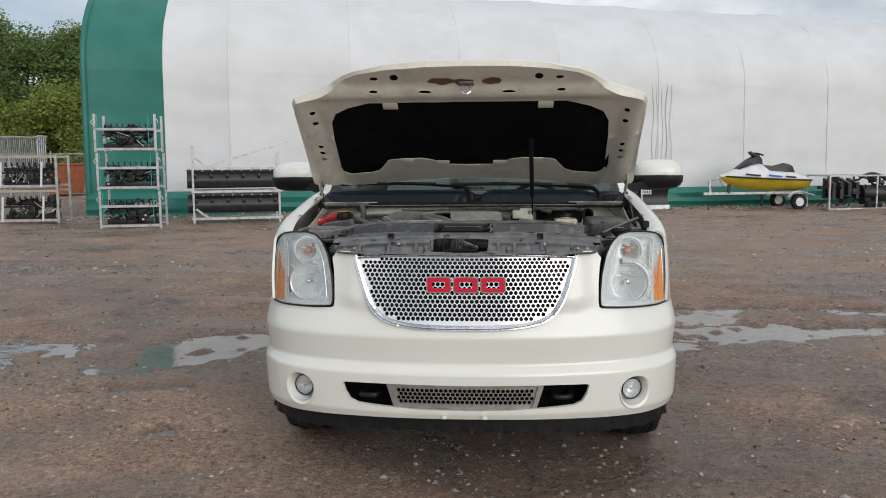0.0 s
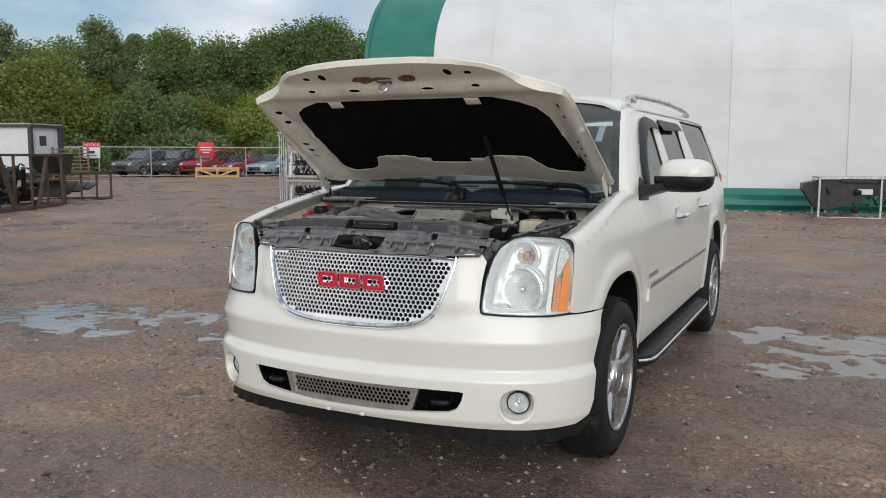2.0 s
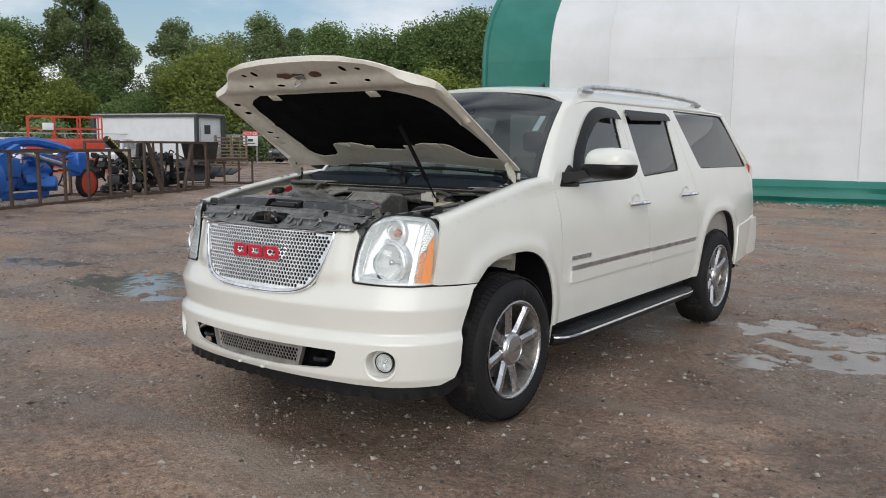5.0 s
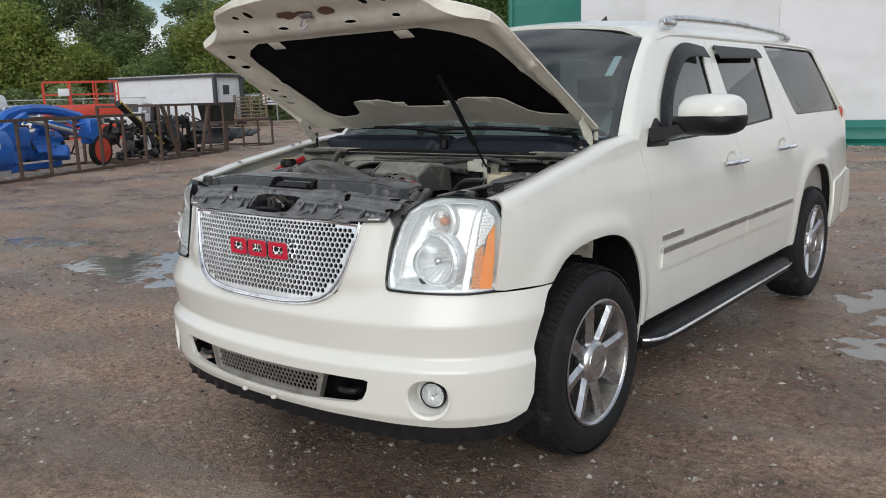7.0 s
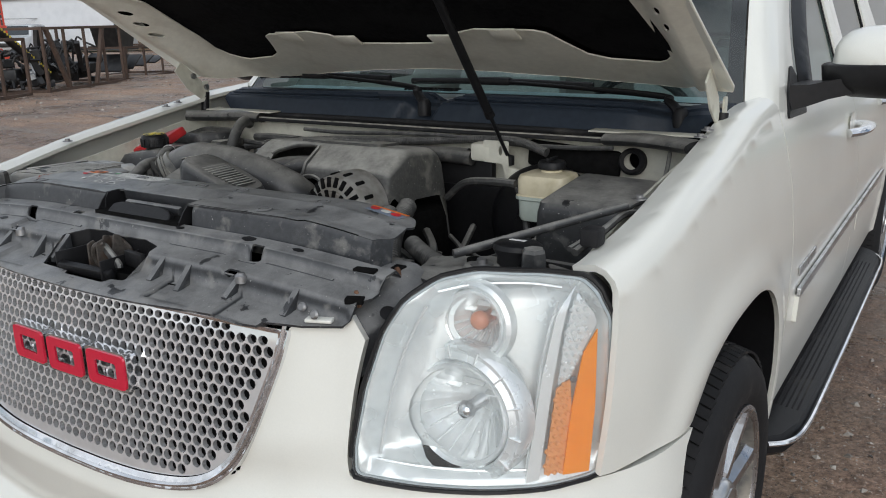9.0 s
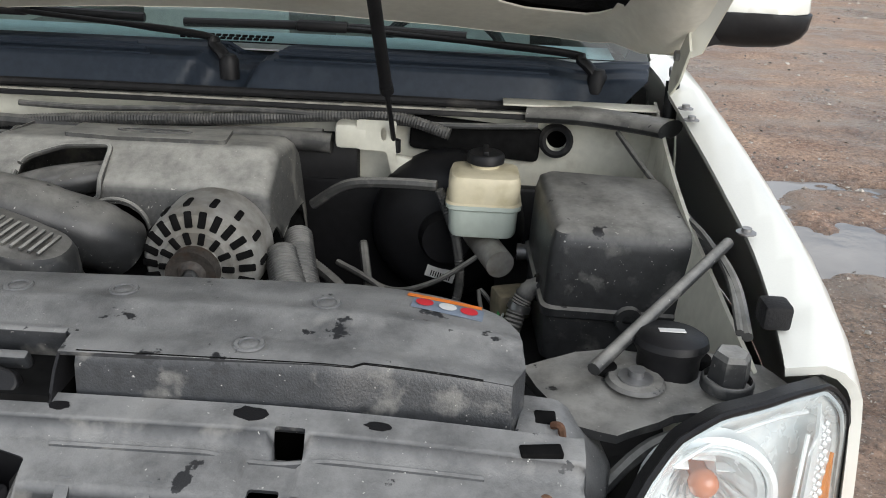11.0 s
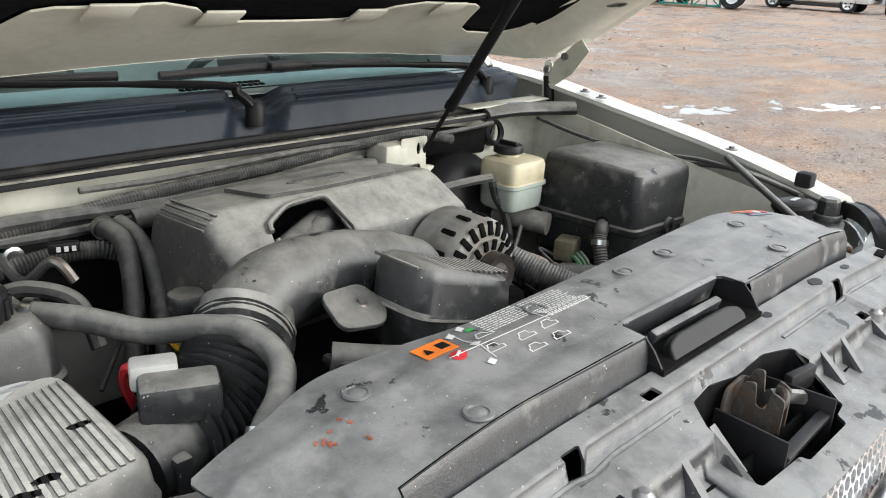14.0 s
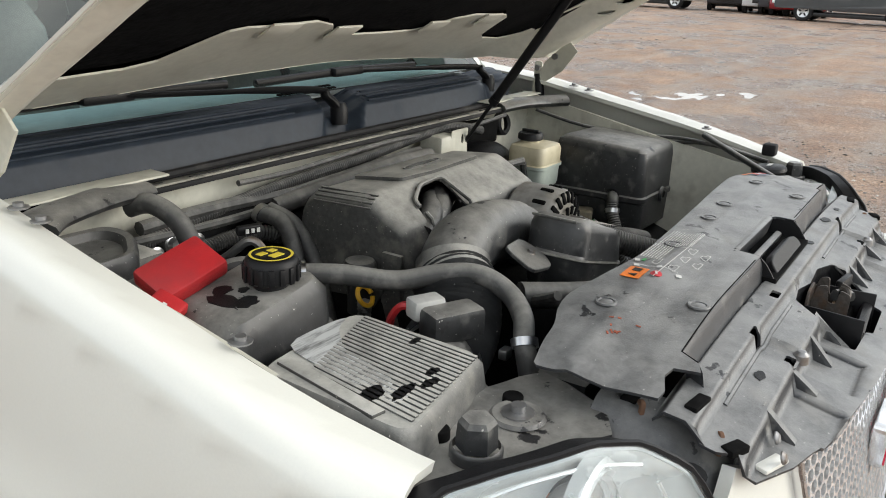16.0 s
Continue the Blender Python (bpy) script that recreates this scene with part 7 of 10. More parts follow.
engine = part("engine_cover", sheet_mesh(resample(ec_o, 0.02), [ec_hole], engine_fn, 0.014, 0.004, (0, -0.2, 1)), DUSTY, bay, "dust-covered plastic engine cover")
# black box paints the shade inside the cover's opening
part("opening", box(0.17, 0.12, 0.09, tr(-0.172, 0.920, 1.100)), HOLLOW_SHADE, engine)


def on_engine(up):
    return lambda x, t: tuple(np.array(engine_fn(x, t)) + np.array((0, 0, up)))


top_o = rounded([(-0.215, 0.170), (0.060, 0.170), (0.080, 0.285), (-0.110, 0.290), (-0.200, 0.280)], 0.012, 3)
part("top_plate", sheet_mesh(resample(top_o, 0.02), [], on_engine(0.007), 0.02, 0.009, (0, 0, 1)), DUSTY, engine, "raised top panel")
part("hole_rim", tube([Vector(engine_fn(*p)) + Vector((0, -0.003, 0.004)) for p in resample(ec_hole, 0.02)], 0.0045, 8, per=1, closed=True), DUSTY, engine)
part("arch_rim", tube([Vector(engine_fn(-0.075 + 0.061 * math.cos(a), 0.478 - 0.058 * math.sin(a))) + Vector((0, -0.002, 0.002)) for a in np.linspace(0.2, 3.0, 12)], 0.004, 8, per=2), DUSTY, engine)
for d in (0.0, 0.052):
    part("runner", tube([(-0.262 + d, 0.865 + d * 0.3, 1.150), (-0.19 + d, 0.895 + d * 0.3, 1.168), (-0.10 + d, 0.955 + d * 0.3, 1.166)], 0.024, 14), BLACK_PLASTIC, engine, "dusty intake runner")
for i, a in enumerate((12, 32, 52, 72)):
    px_, pz_ = EX0 - ER * math.sin(radians(a)), 1.2205 - ER * (1 - math.cos(radians(a)))
    part("side_rib", box(0.0045, 0.135, 0.0045, tr(px_ - 0.001, 1.000, pz_) @ rx(-3) @ ry(-a), 0.0015), DUSTY, engine)
part("side_post", box(0.012, 0.045, 0.10, tr(EX0 - ER - 0.008, 0.875, 1.085), 0.005), DUSTY, engine)
badge_o = circle(-0.06, 0.232, 0.066, 28, 0.016)
part("badge_ring", sheet_mesh(badge_o, [circle(-0.06, 0.232, 0.061, 28, 0.011)], on_engine(0.0100), 0.02, 0.003, (0, 0, 1)), DUSTY, engine)
part("badge_bars", sheet_mesh(resample([(-0.105, 0.227), (-0.015, 0.227), (-0.015, 0.236), (-0.105, 0.236)], 0.02), [], on_engine(0.0090), 0.02, 0.002, (0, 0, 1)), COVER_PLASTIC, engine)
# black filler blocks and an added floor give the bay its deep shade
part("engine_block", box(0.52, 0.44, 0.40, tr(-0.08, 0.92, 0.86), 0.03), HOLLOW_SHADE, bay)
part("bay_floor", box(1.62, 0.80, 0.02, tr(0, 0.82, 0.80)), HOLLOW_SHADE, bay)
part("radiator", box(1.05, 0.05, 0.60, tr(-0.02, 0.36, 0.86)), HOLLOW_SHADE, bay)
part("fan_shroud", loft([[(x, y, z) for x, z in ((-0.52, 0.7), (0.50, 0.7), (0.50, 1.10), (-0.52, 1.10))] for y in (0.42, 0.50)]), BLACK_PLASTIC, bay, "black fan shroud")

# intake: elbow, resonator, collar, bellows, air meter
elbow = part("intake_elbow", tube([(-0.415, 0.700, 1.158), (-0.395, 0.710, 1.172), (-0.35, 0.722, 1.186), (-0.26, 0.735, 1.184), (-0.16, 0.745, 1.164), (-0.07, 0.762, 1.132), (-0.045, 0.79, 1.10)], [0.054, 0.056, 0.057, 0.056, 0.055, 0.052, 0.05], 24), BLACK_PLASTIC, bay, "black air intake elbow")
ang = Matrix.Translation((-0.415, 0.698, 1.156)) @ Vector((-0.55, -0.45, -0.62)).to_track_quat("Z", "Y").to_matrix().to_4x4()
part("collar", lathe([(0.052, -0.030), (0.060, -0.028), (0.060, -0.010), (0.064, -0.008), (0.064, 0.010), (0.060, 0.012)], 32, ang), DUSTY, elbow)
bellows = part("bellows", tube([(-0.420, 0.694, 1.152), (-0.442, 0.672, 1.140), (-0.470, 0.652, 1.120), (-0.505, 0.638, 1.102), (-0.545, 0.628, 1.096)], 0.052, 32, ribs=0.014, pitch=0.015), BLACK_PLASTIC, bay, "black ribbed intake bellows")
part("clamp", lathe([(0.057, -0.006), (0.060, -0.006), (0.060, 0.006), (0.057, 0.006)], 32, Matrix.Translation((-0.548, 0.630, 1.088)) @ Vector((-0.9, -0.35, 0)).to_track_quat("Z", "Y").to_matrix().to_4x4()), SATIN, bellows)
part("clamp_screw", box(0.02, 0.014, 0.016, tr(-0.515, 0.545, 1.110), 0.003), SATIN, bellows)
res = []
for z, k in ((1.098, 0.86), (1.110, 0.93), (1.138, 0.95), (1.141, 0.99), (1.145, 0.99), (1.148, 0.95), (1.190, 0.92), (1.203, 0.86), (1.207, 0.76)):
    cx, cy = -0.135, 0.610
    ring = rounded([(-0.115, -0.055), (0.06, -0.065), (0.110, -0.02), (0.105, 0.06), (0.0, 0.075), (-0.115, 0.06)], 0.035, 4)
    res.append([(cx + x * k, cy + y * k, z + (0.031 * (-x) / 0.11 - 0.006 if z > 1.13 else 0)) for x, y in ring])
reso = part("resonator", loft(res), BLACK_PLASTIC, bay, "black intake resonator with a ribbed top")
part("seam", loft([[(p[0] * 1.0 + (p[0] + 0.135) * 0.004, p[1] + (p[1] - 0.61) * 0.004, p[2]) for p in q] for q in res[3:5]]), surface("pale_seam", (0.30, 0.29, 0.26), 0.7, grain=0.3), reso)
for i in range(17):
    x = -0.236 + 0.0112 * i
    part("rib", box(0.0050, 0.082 - 0.0012 * i, 0.005, tr(x, 0.617 - 0.0006 * i, 1.2015 - (x + 0.135) * 0.28) @ ry(16), 0.0015), DUSTY, reso)
tab = part("tab", prism(rounded([(-0.075, -0.045), (0.0, -0.045), (0.025, -0.01), (0.01, 0.035), (-0.07, 0.02)], 0.018, 4), 0.006, tr(-0.265, 0.640, 1.170) @ ry(10) @ rx(24), 0.002), BLACK_PLASTIC, elbow, "mounting tab")
part("tab_bolt", lathe([(0, 0.006), (0.006, 0.006), (0.006, 0.002), (0.010, 0.0)], 10, tr(-0.280, 0.634, 1.176) @ rx(24)), STEEL, elbow)
maf = part("air_meter", box(0.085, 0.05, 0.045, tr(-0.548, 0.615, 1.150) @ rz(-25), 0.008), BLACK_PLASTIC, bay, "air meter with a pale plug")
part("plug", box(0.05, 0.032, 0.030, tr(-0.556, 0.655, 1.165) @ rz(-25), 0.005), surface("pale_plug", (0.42, 0.42, 0.40), 0.5, grain=0.1), maf)
part("wires", tube([(-0.565, 0.67, 1.165), (-0.57, 0.69, 1.16), (-0.565, 0.71, 1.13), (-0.55, 0.72, 1.09)], 0.006, 6), RED_PLASTIC, maf)
part("body", tube([(-0.548, 0.630, 1.088), (-0.61, 0.61, 1.085)], 0.05, 24, per=1), BLACK_PLASTIC, maf)

# air filter box with its ribbed lid
fl = [(-0.856, 0.462), (-0.622, 0.500), (-0.618, 0.738), (-0.846, 0.716)]
fb = []
for z, k in ((0.92, 0.93), (1.10, 0.96), (1.105, 1.0), (1.120, 1.0), (1.124, 0.97), (1.155, 0.93), (1.165, 0.86)):
    c = np.mean(np.array(fl), axis=0)
    fb.append([(*(c + (np.array(p) - c) * k), z) for p in rounded(fl, 0.03, 4)])
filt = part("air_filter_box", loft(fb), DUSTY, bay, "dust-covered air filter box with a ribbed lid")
for i in range(19):
    a = i / 18
    part("lid_rib", box(0.0062, 0.165 + 0.02 * a, 0.0032, tr(-0.806 + 0.162 * a, 0.572 + 0.034 * a, 1.1660) @ rz(-8 + 5 * a), 0.0016), DUSTY, filt)
for i in range(6):
    part("wall_rib", box(0.010, 0.010, 0.10, tr(-0.628 + 0.001 * i, 0.525 + 0.038 * i, 1.06), 0.003), DUSTY, filt)
    part("wall_rib", box(0.010, 0.010, 0.10, tr(-0.835 + 0.040 * i, 0.470 + 0.0065 * i, 1.06), 0.003), DUSTY, filt)
RESIDUE = bpy.data.materials.new("dried_residue")
RESIDUE.use_nodes = True
rn = RESIDUE.node_tree
r_c = mix_rgb(rn, noise_fac(rn, 26, 7, 0.40, 0.56, rough=0.7, stretch=(0.35, 2.6, 1)), (0.12, 0.12, 0.118), (0.50, 0.51, 0.50))
rn.links.new(r_c, rn.nodes["Principled BSDF"].inputs["Base Color"])
rn.nodes["Principled BSDF"].inputs["Roughness"].default_value = 0.6
for pts in ([(-0.79, 0.575), (-0.765, 0.555), (-0.745, 0.60), (-0.735, 0.65), (-0.690, 0.700), (-0.66, 0.715), (-0.70, 0.722), (-0.765, 0.715), (-0.785, 0.65)], [(-0.80, 0.53), (-0.775, 0.525), (-0.77, 0.545), (-0.79, 0.56)]):
    part("residue", sheet_mesh(resample(spline(pts, 3, True), 0.02), [], lambda x, y: (x, y, 1.1668), 0.03, 0.0006, (0, 0, 1)), RESIDUE, filt, "streaky dried residue")
for x, y, a, b in ((-0.80, 0.56, 0.020, 0.012), (-0.775, 0.535, 0.024, 0.008), (-0.74, 0.522, 0.016, 0.007), (-0.715, 0.535, 0.012, 0.006), (-0.66, 0.60, 0.012, 0.005)):
    part("oil_spot", sheet_mesh([(x + a * (1 + 0.5 * noise.noise(Vector((x * 30, k * 1.3, 0)))) * math.cos(k * math.pi / 8), y + b * (1 + 0.5 * noise.noise(Vector((x * 30, k * 1.3, 2)))) * math.sin(k * math.pi / 8)) for k in range(16)], [], lambda x, y: (x, y, 1.1676), 0.02, 0.0006, (0, 0, 1)), TRIM, filt, "wet black oil spot")
part("lid_rim", box(0.02, 0.17, 0.006, tr(-0.815, 0.61, 1.166) @ rz(-10), 0.002), DUSTY, filt)
for x, y in ((-0.70, 0.497), (-0.62, 0.507), (-0.575, 0.57), (-0.58, 0.65)):
    part("lid_post", box(0.02, 0.02, 0.10, tr(x, y, 1.06), 0.004), BLACK_PLASTIC, filt)

# coolant tank, battery cover
ct = []
for z, k in ((0.98, 0.92), (1.105, 1.0), (1.110, 1.05), (1.120, 1.05), (1.125, 1.0), (1.165, 0.96), (1.188, 0.80), (1.192, 0.55)):
    cx, cy = -0.700, 0.858
    ct.append([(cx + x * k, cy + y * k, z + (0.16 * x * k - 0.006 if z > 1.13 else 0)) for x, y in rounded([(-0.105, -0.075), (0.105, -0.075), (0.105, 0.085), (-0.105, 0.085)], 0.035, 5)])
tank = part("coolant_tank", loft(ct), BLACK_PLASTIC, bay, "dusty black coolant tank with a wet sloping top")
for x, y, a, b in ((-0.742, 0.858, 0.013, 0.030), (-0.728, 0.830, 0.016, 0.014), (-0.722, 0.884, 0.014, 0.012), (-0.706, 0.858, 0.008, 0.007)):
    part("wet_patch", sheet_mesh([(x + a * (1 + 0.6 * noise.noise(Vector((x * 40, k * 1.3, 0)))) * math.cos(k * math.pi / 9), y + b * (1 + 0.6 * noise.noise(Vector((x * 40, k * 1.3, 3)))) * math.sin(k * math.pi / 9)) for k in range(18)], [], lambda x, y: (x, y, 1.187 + 0.16 * (x + 0.700)), 0.02, 0.0008, (0, 0, 1)), TRIM, tank, "black wet patch")
cc = part("cap", lathe([(0.0, 0.044), (0.030, 0.043), (0.036, 0.038), (0.038, 0.030), (0.038, 0.010), (0.034, 0.006), (0.026, 0.004), (0.026, -0.02)], 32, tr(-0.672, 0.838, 1.190)), TRIM, tank, "black screw cap with yellow print")
for k in range(16):
    a = 2 * math.pi * k / 16
    part("grip", box(0.004, 0.008, 0.024, tr(-0.672 + 0.0385 * math.cos(a), 0.838 + 0.0385 * math.sin(a), 1.210) @ rz(math.degrees(a)), 0.001), TRIM, cc)
part("print_ring", lathe([(0.031, 0.0440), (0.029, 0.0446), (0.027, 0.0440)], 32, tr(-0.672, 0.838, 1.190)), YELLOW_PRINT, cc)
for a, b, w, d in ((-0.010, 0.008, 0.014, 0.010), (0.010, 0.008, 0.012, 0.010), (0.0, -0.010, 0.020, 0.012)):
    part("print", box(w, d, 0.001, tr(-0.672 + a, 0.838 + b, 1.2345)), YELLOW_PRINT, cc)
red = part("battery_cover", box(0.108, 0.072, 0.028, tr(-0.742, 0.942, 1.202) @ rz(-6) @ ry(-16) @ rx(22), 0.006), RED_PLASTIC, bay, "red plastic battery terminal cover")
part("flap", box(0.062, 0.046, 0.020, tr(-0.816, 0.898, 1.176) @ rz(10) @ ry(-18) @ rx(24), 0.004), RED_PLASTIC, red)
for w, d in ((0.022, 0.006), (0.006, 0.022)):
    part("plus", box(w, d, 0.002, tr(-0.816, 0.898, 1.176) @ rz(10) @ ry(-18) @ rx(24) @ tr(0, 0, 0.0115), 0.0005), WHITE_PRINT, red)
part("battery", box(0.19, 0.26, 0.20, tr(-0.755, 1.065, 1.055), 0.012), BLACK_PLASTIC, bay, "black battery")
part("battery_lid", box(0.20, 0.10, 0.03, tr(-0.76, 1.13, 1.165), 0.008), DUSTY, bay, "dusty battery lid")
part("brace", box(0.10, 0.03, 0.012, tr(-0.80, 1.02, 1.165), 0.003), STEEL, bay)
for x, y, z in ((-0.60, 1.20, 1.13), (-0.565, 1.20, 1.145), (-0.55, 1.19, 1.12), (-0.515, 1.195, 1.135)):
    part("hose_union", lathe([(0, 0.03), (0.010, 0.03), (0.012, 0.02), (0.017, 0.018), (0.017, 0.0)], 12, tr(x, y, z) @ rx(90)), SATIN, bay, "metal hose union")

# brakes: booster, master cylinder, reservoir
boost = part("brake_booster", lathe([(0.0, 0.085), (0.045, 0.085), (0.055, 0.060), (0.110, 0.050), (0.145, 0.020), (0.152, 0.0), (0.152, -0.015), (0.145, -0.05), (0.0, -0.06)], 44, tr(0.455, 1.150, 1.025) @ rx(90)), TRIM, bay, "black round brake booster")
part("label", box(0.058, 0.002, 0.026, tr(0.446, 1.092, 0.946) @ ry(16) @ rx(-10), 0.0005), WHITE_PRINT, boost, "white printed label")
for i in range(9):
    part("bar", box(0.0022, 0.001, 0.011, tr(0.428 + 0.0045 * i, 1.0902, 0.947 - 0.0013 * i) @ ry(16) @ rx(-10)), TRIM, boost)
mc = part("master_cylinder", rod((0.50, 1.10, 1.045), (0.555, 0.95, 1.035), 0.026, 16), ALUMINIUM, bay, "grey master cylinder")
part("port", lathe([(0, 0.02), (0.014, 0.02), (0.016, 0.0)], 12, tr(0.585, 1.0, 1.04) @ ry(90)), STEEL, mc)
rs = []
for z, k in ((1.062, 0.86), (1.070, 0.92), (1.112, 0.94), (1.115, 1.03), (1.123, 1.03), (1.126, 0.96), (1.160, 0.97), (1.172, 0.90), (1.176, 0.72)):
    rs.append([(0.520 + x * k * 1.06, 1.035 + y * k * 1.06, z + 0.006) for x, y in rounded([(-0.062, -0.050), (0.062, -0.050), (0.062, 0.055), (-0.062, 0.055)], 0.024, 4)])
resv = part("brake_reservoir", loft(rs[4:]), MILK, bay, "yellowed milky brake fluid reservoir")
part("lower_half", loft(rs[:5]), FLUID, resv, "pale half with fluid")
part("neck", lathe([(0.026, 0.0), (0.026, 0.02), (0.022, 0.02)], 20, tr(0.520, 1.055, 1.173)), MILK, resv)
part("cap", lathe([(0, 0.018), (0.030, 0.017), (0.034, 0.012), (0.034, 0.0), (0.028, -0.003)], 24, tr(0.520, 1.055, 1.190)), TRIM, resv, "black cap")
part("cap_lug", box(0.01, 0.05, 0.008, tr(0.52, 1.055, 1.211), 0.002), TRIM, resv)
# fuse box
fx = []
for z, k, dy in ((0.96, 0.97, 0), (1.035, 0.98, 0), (1.040, 1.03, 0), (1.052, 1.03, 0), (1.056, 0.99, 0), (1.150, 0.96, 0), (1.172, 0.92, 0), (1.181, 0.83, 0)):
    fx.append([(0.738 + x * k, 0.885 + y * k, z + (0.012 * (y + 0.12) / 0.24 if z > 1.1 else 0)) for x, y in rounded([(-0.122, -0.125), (0.132, -0.135), (0.095, 0.125), (-0.135, 0.145)], 0.022, 4)])
fuse = part("fuse_box", loft(fx), BLACK_PLASTIC, bay, "black fuse box with a dusty lid")
part("boot", lathe([(0.022, 0.02), (0.026, 0.01), (0.030, 0.0), (0.030, -0.01)], 20, tr(0.628, 0.845, 1.045) @ ry(-90)), TRIM, fuse)
part("lug", lathe([(0.010, 0.008), (0.020, 0.008), (0.022, 0.0), (0.010, 0.0)], 18, tr(0.745, 0.752, 1.045) @ rx(90)), BLACK_PLASTIC, fuse)
for i, (y, z) in enumerate(((0.80, 1.09), (0.95, 1.10))):
    part("latch", box(0.008, 0.02, 0.03, tr(0.628, y, z - 0.035), 0.002), BLACK_PLASTIC, fuse)
plug = part("harness_plug", box(0.06, 0.05, 0.05, tr(0.575, 0.905, 0.985) @ rz(20), 0.006), surface("tan_plug", (0.22, 0.19, 0.13), 0.6, grain=0.2), bay, "tan harness plug")
for i in range(6):
    part("wire", tube([(0.555 + 0.008 * i, 0.88, 0.98), (0.55 + 0.007 * i, 0.85, 0.965), (0.545 + 0.007 * i, 0.83, 0.93)], 0.0025, 6), WHITE_PRINT if i % 2 else GREEN_PRINT, plug)
# cream bracket for the prop
pb = part("prop_bracket", sheet_mesh(resample(rounded([(-0.032, 0.03), (0.045, 0.03), (0.042, -0.01), (0.048, -0.075), (0.036, -0.075), (0.026, -0.03), (-0.032, -0.028)], 0.006, 2), 0.02), [circle(0.020, 0.004, 0.006, 12, 0.013)], lambda a, b: (0.305 + a, 1.150 - 0.01 * a, 1.200 + b), 0.02, 0.003, (0, -1, 0)), PAINT_IN, bay, "cream steel bracket for the prop")
part("foot", box(0.07, 0.07, 0.05, tr(0.265, 1.185, 1.195), 0.01), PAINT_IN, pb)
part("stay", box(0.05, 0.02, 0.12, tr(0.36, 1.16, 1.10) @ ry(12), 0.006), PAINT_IN, pb)

# alternator
alt_at = tr(0.092, 0.735, 1.098) @ rx(90)
alt = part("alternator", lathe([(0.0, 0.012), (0.030, 0.012), (0.038, 0.0), (0.052, 0.0), (0.054, -0.006), (0.080, -0.012), (0.088, -0.024), (0.090, -0.05), (0.090, -0.11), (0.070, -0.13), (0, -0.13)], 48, alt_at), ALUMINIUM, bay, "dusty cast aluminium alternator")
for k in range(22):
    # vents are black blocks that paint the shade between the ribs
    a = 2 * math.pi * k / 22
    part("vent", box(0.025, 0.0112, 0.006, alt_at @ rz(math.degrees(a)) @ tr(0.074, 0, -0.010) @ ry(18), 0.002), HOLLOW_SHADE, alt)
for k in range(14):
    a = 2 * math.pi * k / 14
    part("vent", box(0.019, 0.0095, 0.006, alt_at @ rz(math.degrees(a)) @ tr(0.048, 0, 0.001), 0.002), HOLLOW_SHADE, alt)
    part("case_vent", box(0.010, 0.010, 0.030, alt_at @ rz(math.degrees(a)) @ tr(0.088, 0, -0.045), 0.003), HOLLOW_SHADE, alt)
pulley = part("pulley", lathe([(0.012, 0.032), (0.018, 0.030), (0.022, 0.024), (0.034, 0.026), (0.038, 0.028), (0.038, 0.004), (0.030, 0.0)], 36, alt_at), RUSTY, alt, "rusty pulley")
part("nut", lathe([(0, 0.036), (0.008, 0.036), (0.010, 0.030), (0.012, 0.02)], 6, alt_at, None, False), STEEL, pulley)
part("belt", tube([(0.092, 0.715, 1.060), (0.04, 0.715, 1.00), (0.0, 0.715, 0.93)], 0.012, 8, flat=0.4), RUBBER, alt)

# caps, dipstick, hoses and looms
oil = part("oil_cap", lathe([(0, 0.020), (0.026, 0.019), (0.030, 0.012), (0.030, 0.0), (0.022, -0.002), (0.022, -0.08)], 20, tr(-0.368, 0.925, 1.100)), BLACK_PLASTIC, bay, "black oil filler cap")
part("dipstick", tube([(-0.395 + 0.017 * math.cos(a), 0.891 + 0.010 * math.sin(a), 1.068 + 0.015 * math.sin(a)) for a in np.linspace(0, 5.9, 14)], 0.0045, 8, per=2), YELLOW_RING, bay, "yellow dipstick ring")
part("dipstick_tube", tube([(-0.393, 0.895, 1.055), (-0.385, 0.90, 1.02), (-0.37, 0.91, 0.92)], 0.010, 8, ribs=0.003), HOSE, bay)
tagp = part("tag", box(0.045, 0.014, 0.018, tr(-0.470, 1.095, 1.165) @ rz(-20), 0.004), TRIM, bay, "black tag with white marks")
for i in range(3):
    part("mark", box(0.006, 0.001, 0.008, tr(-0.481 + 0.010 * i, 1.0865 - 0.0035 * i, 1.166) @ rz(-20)), WHITE_PRINT, tagp)
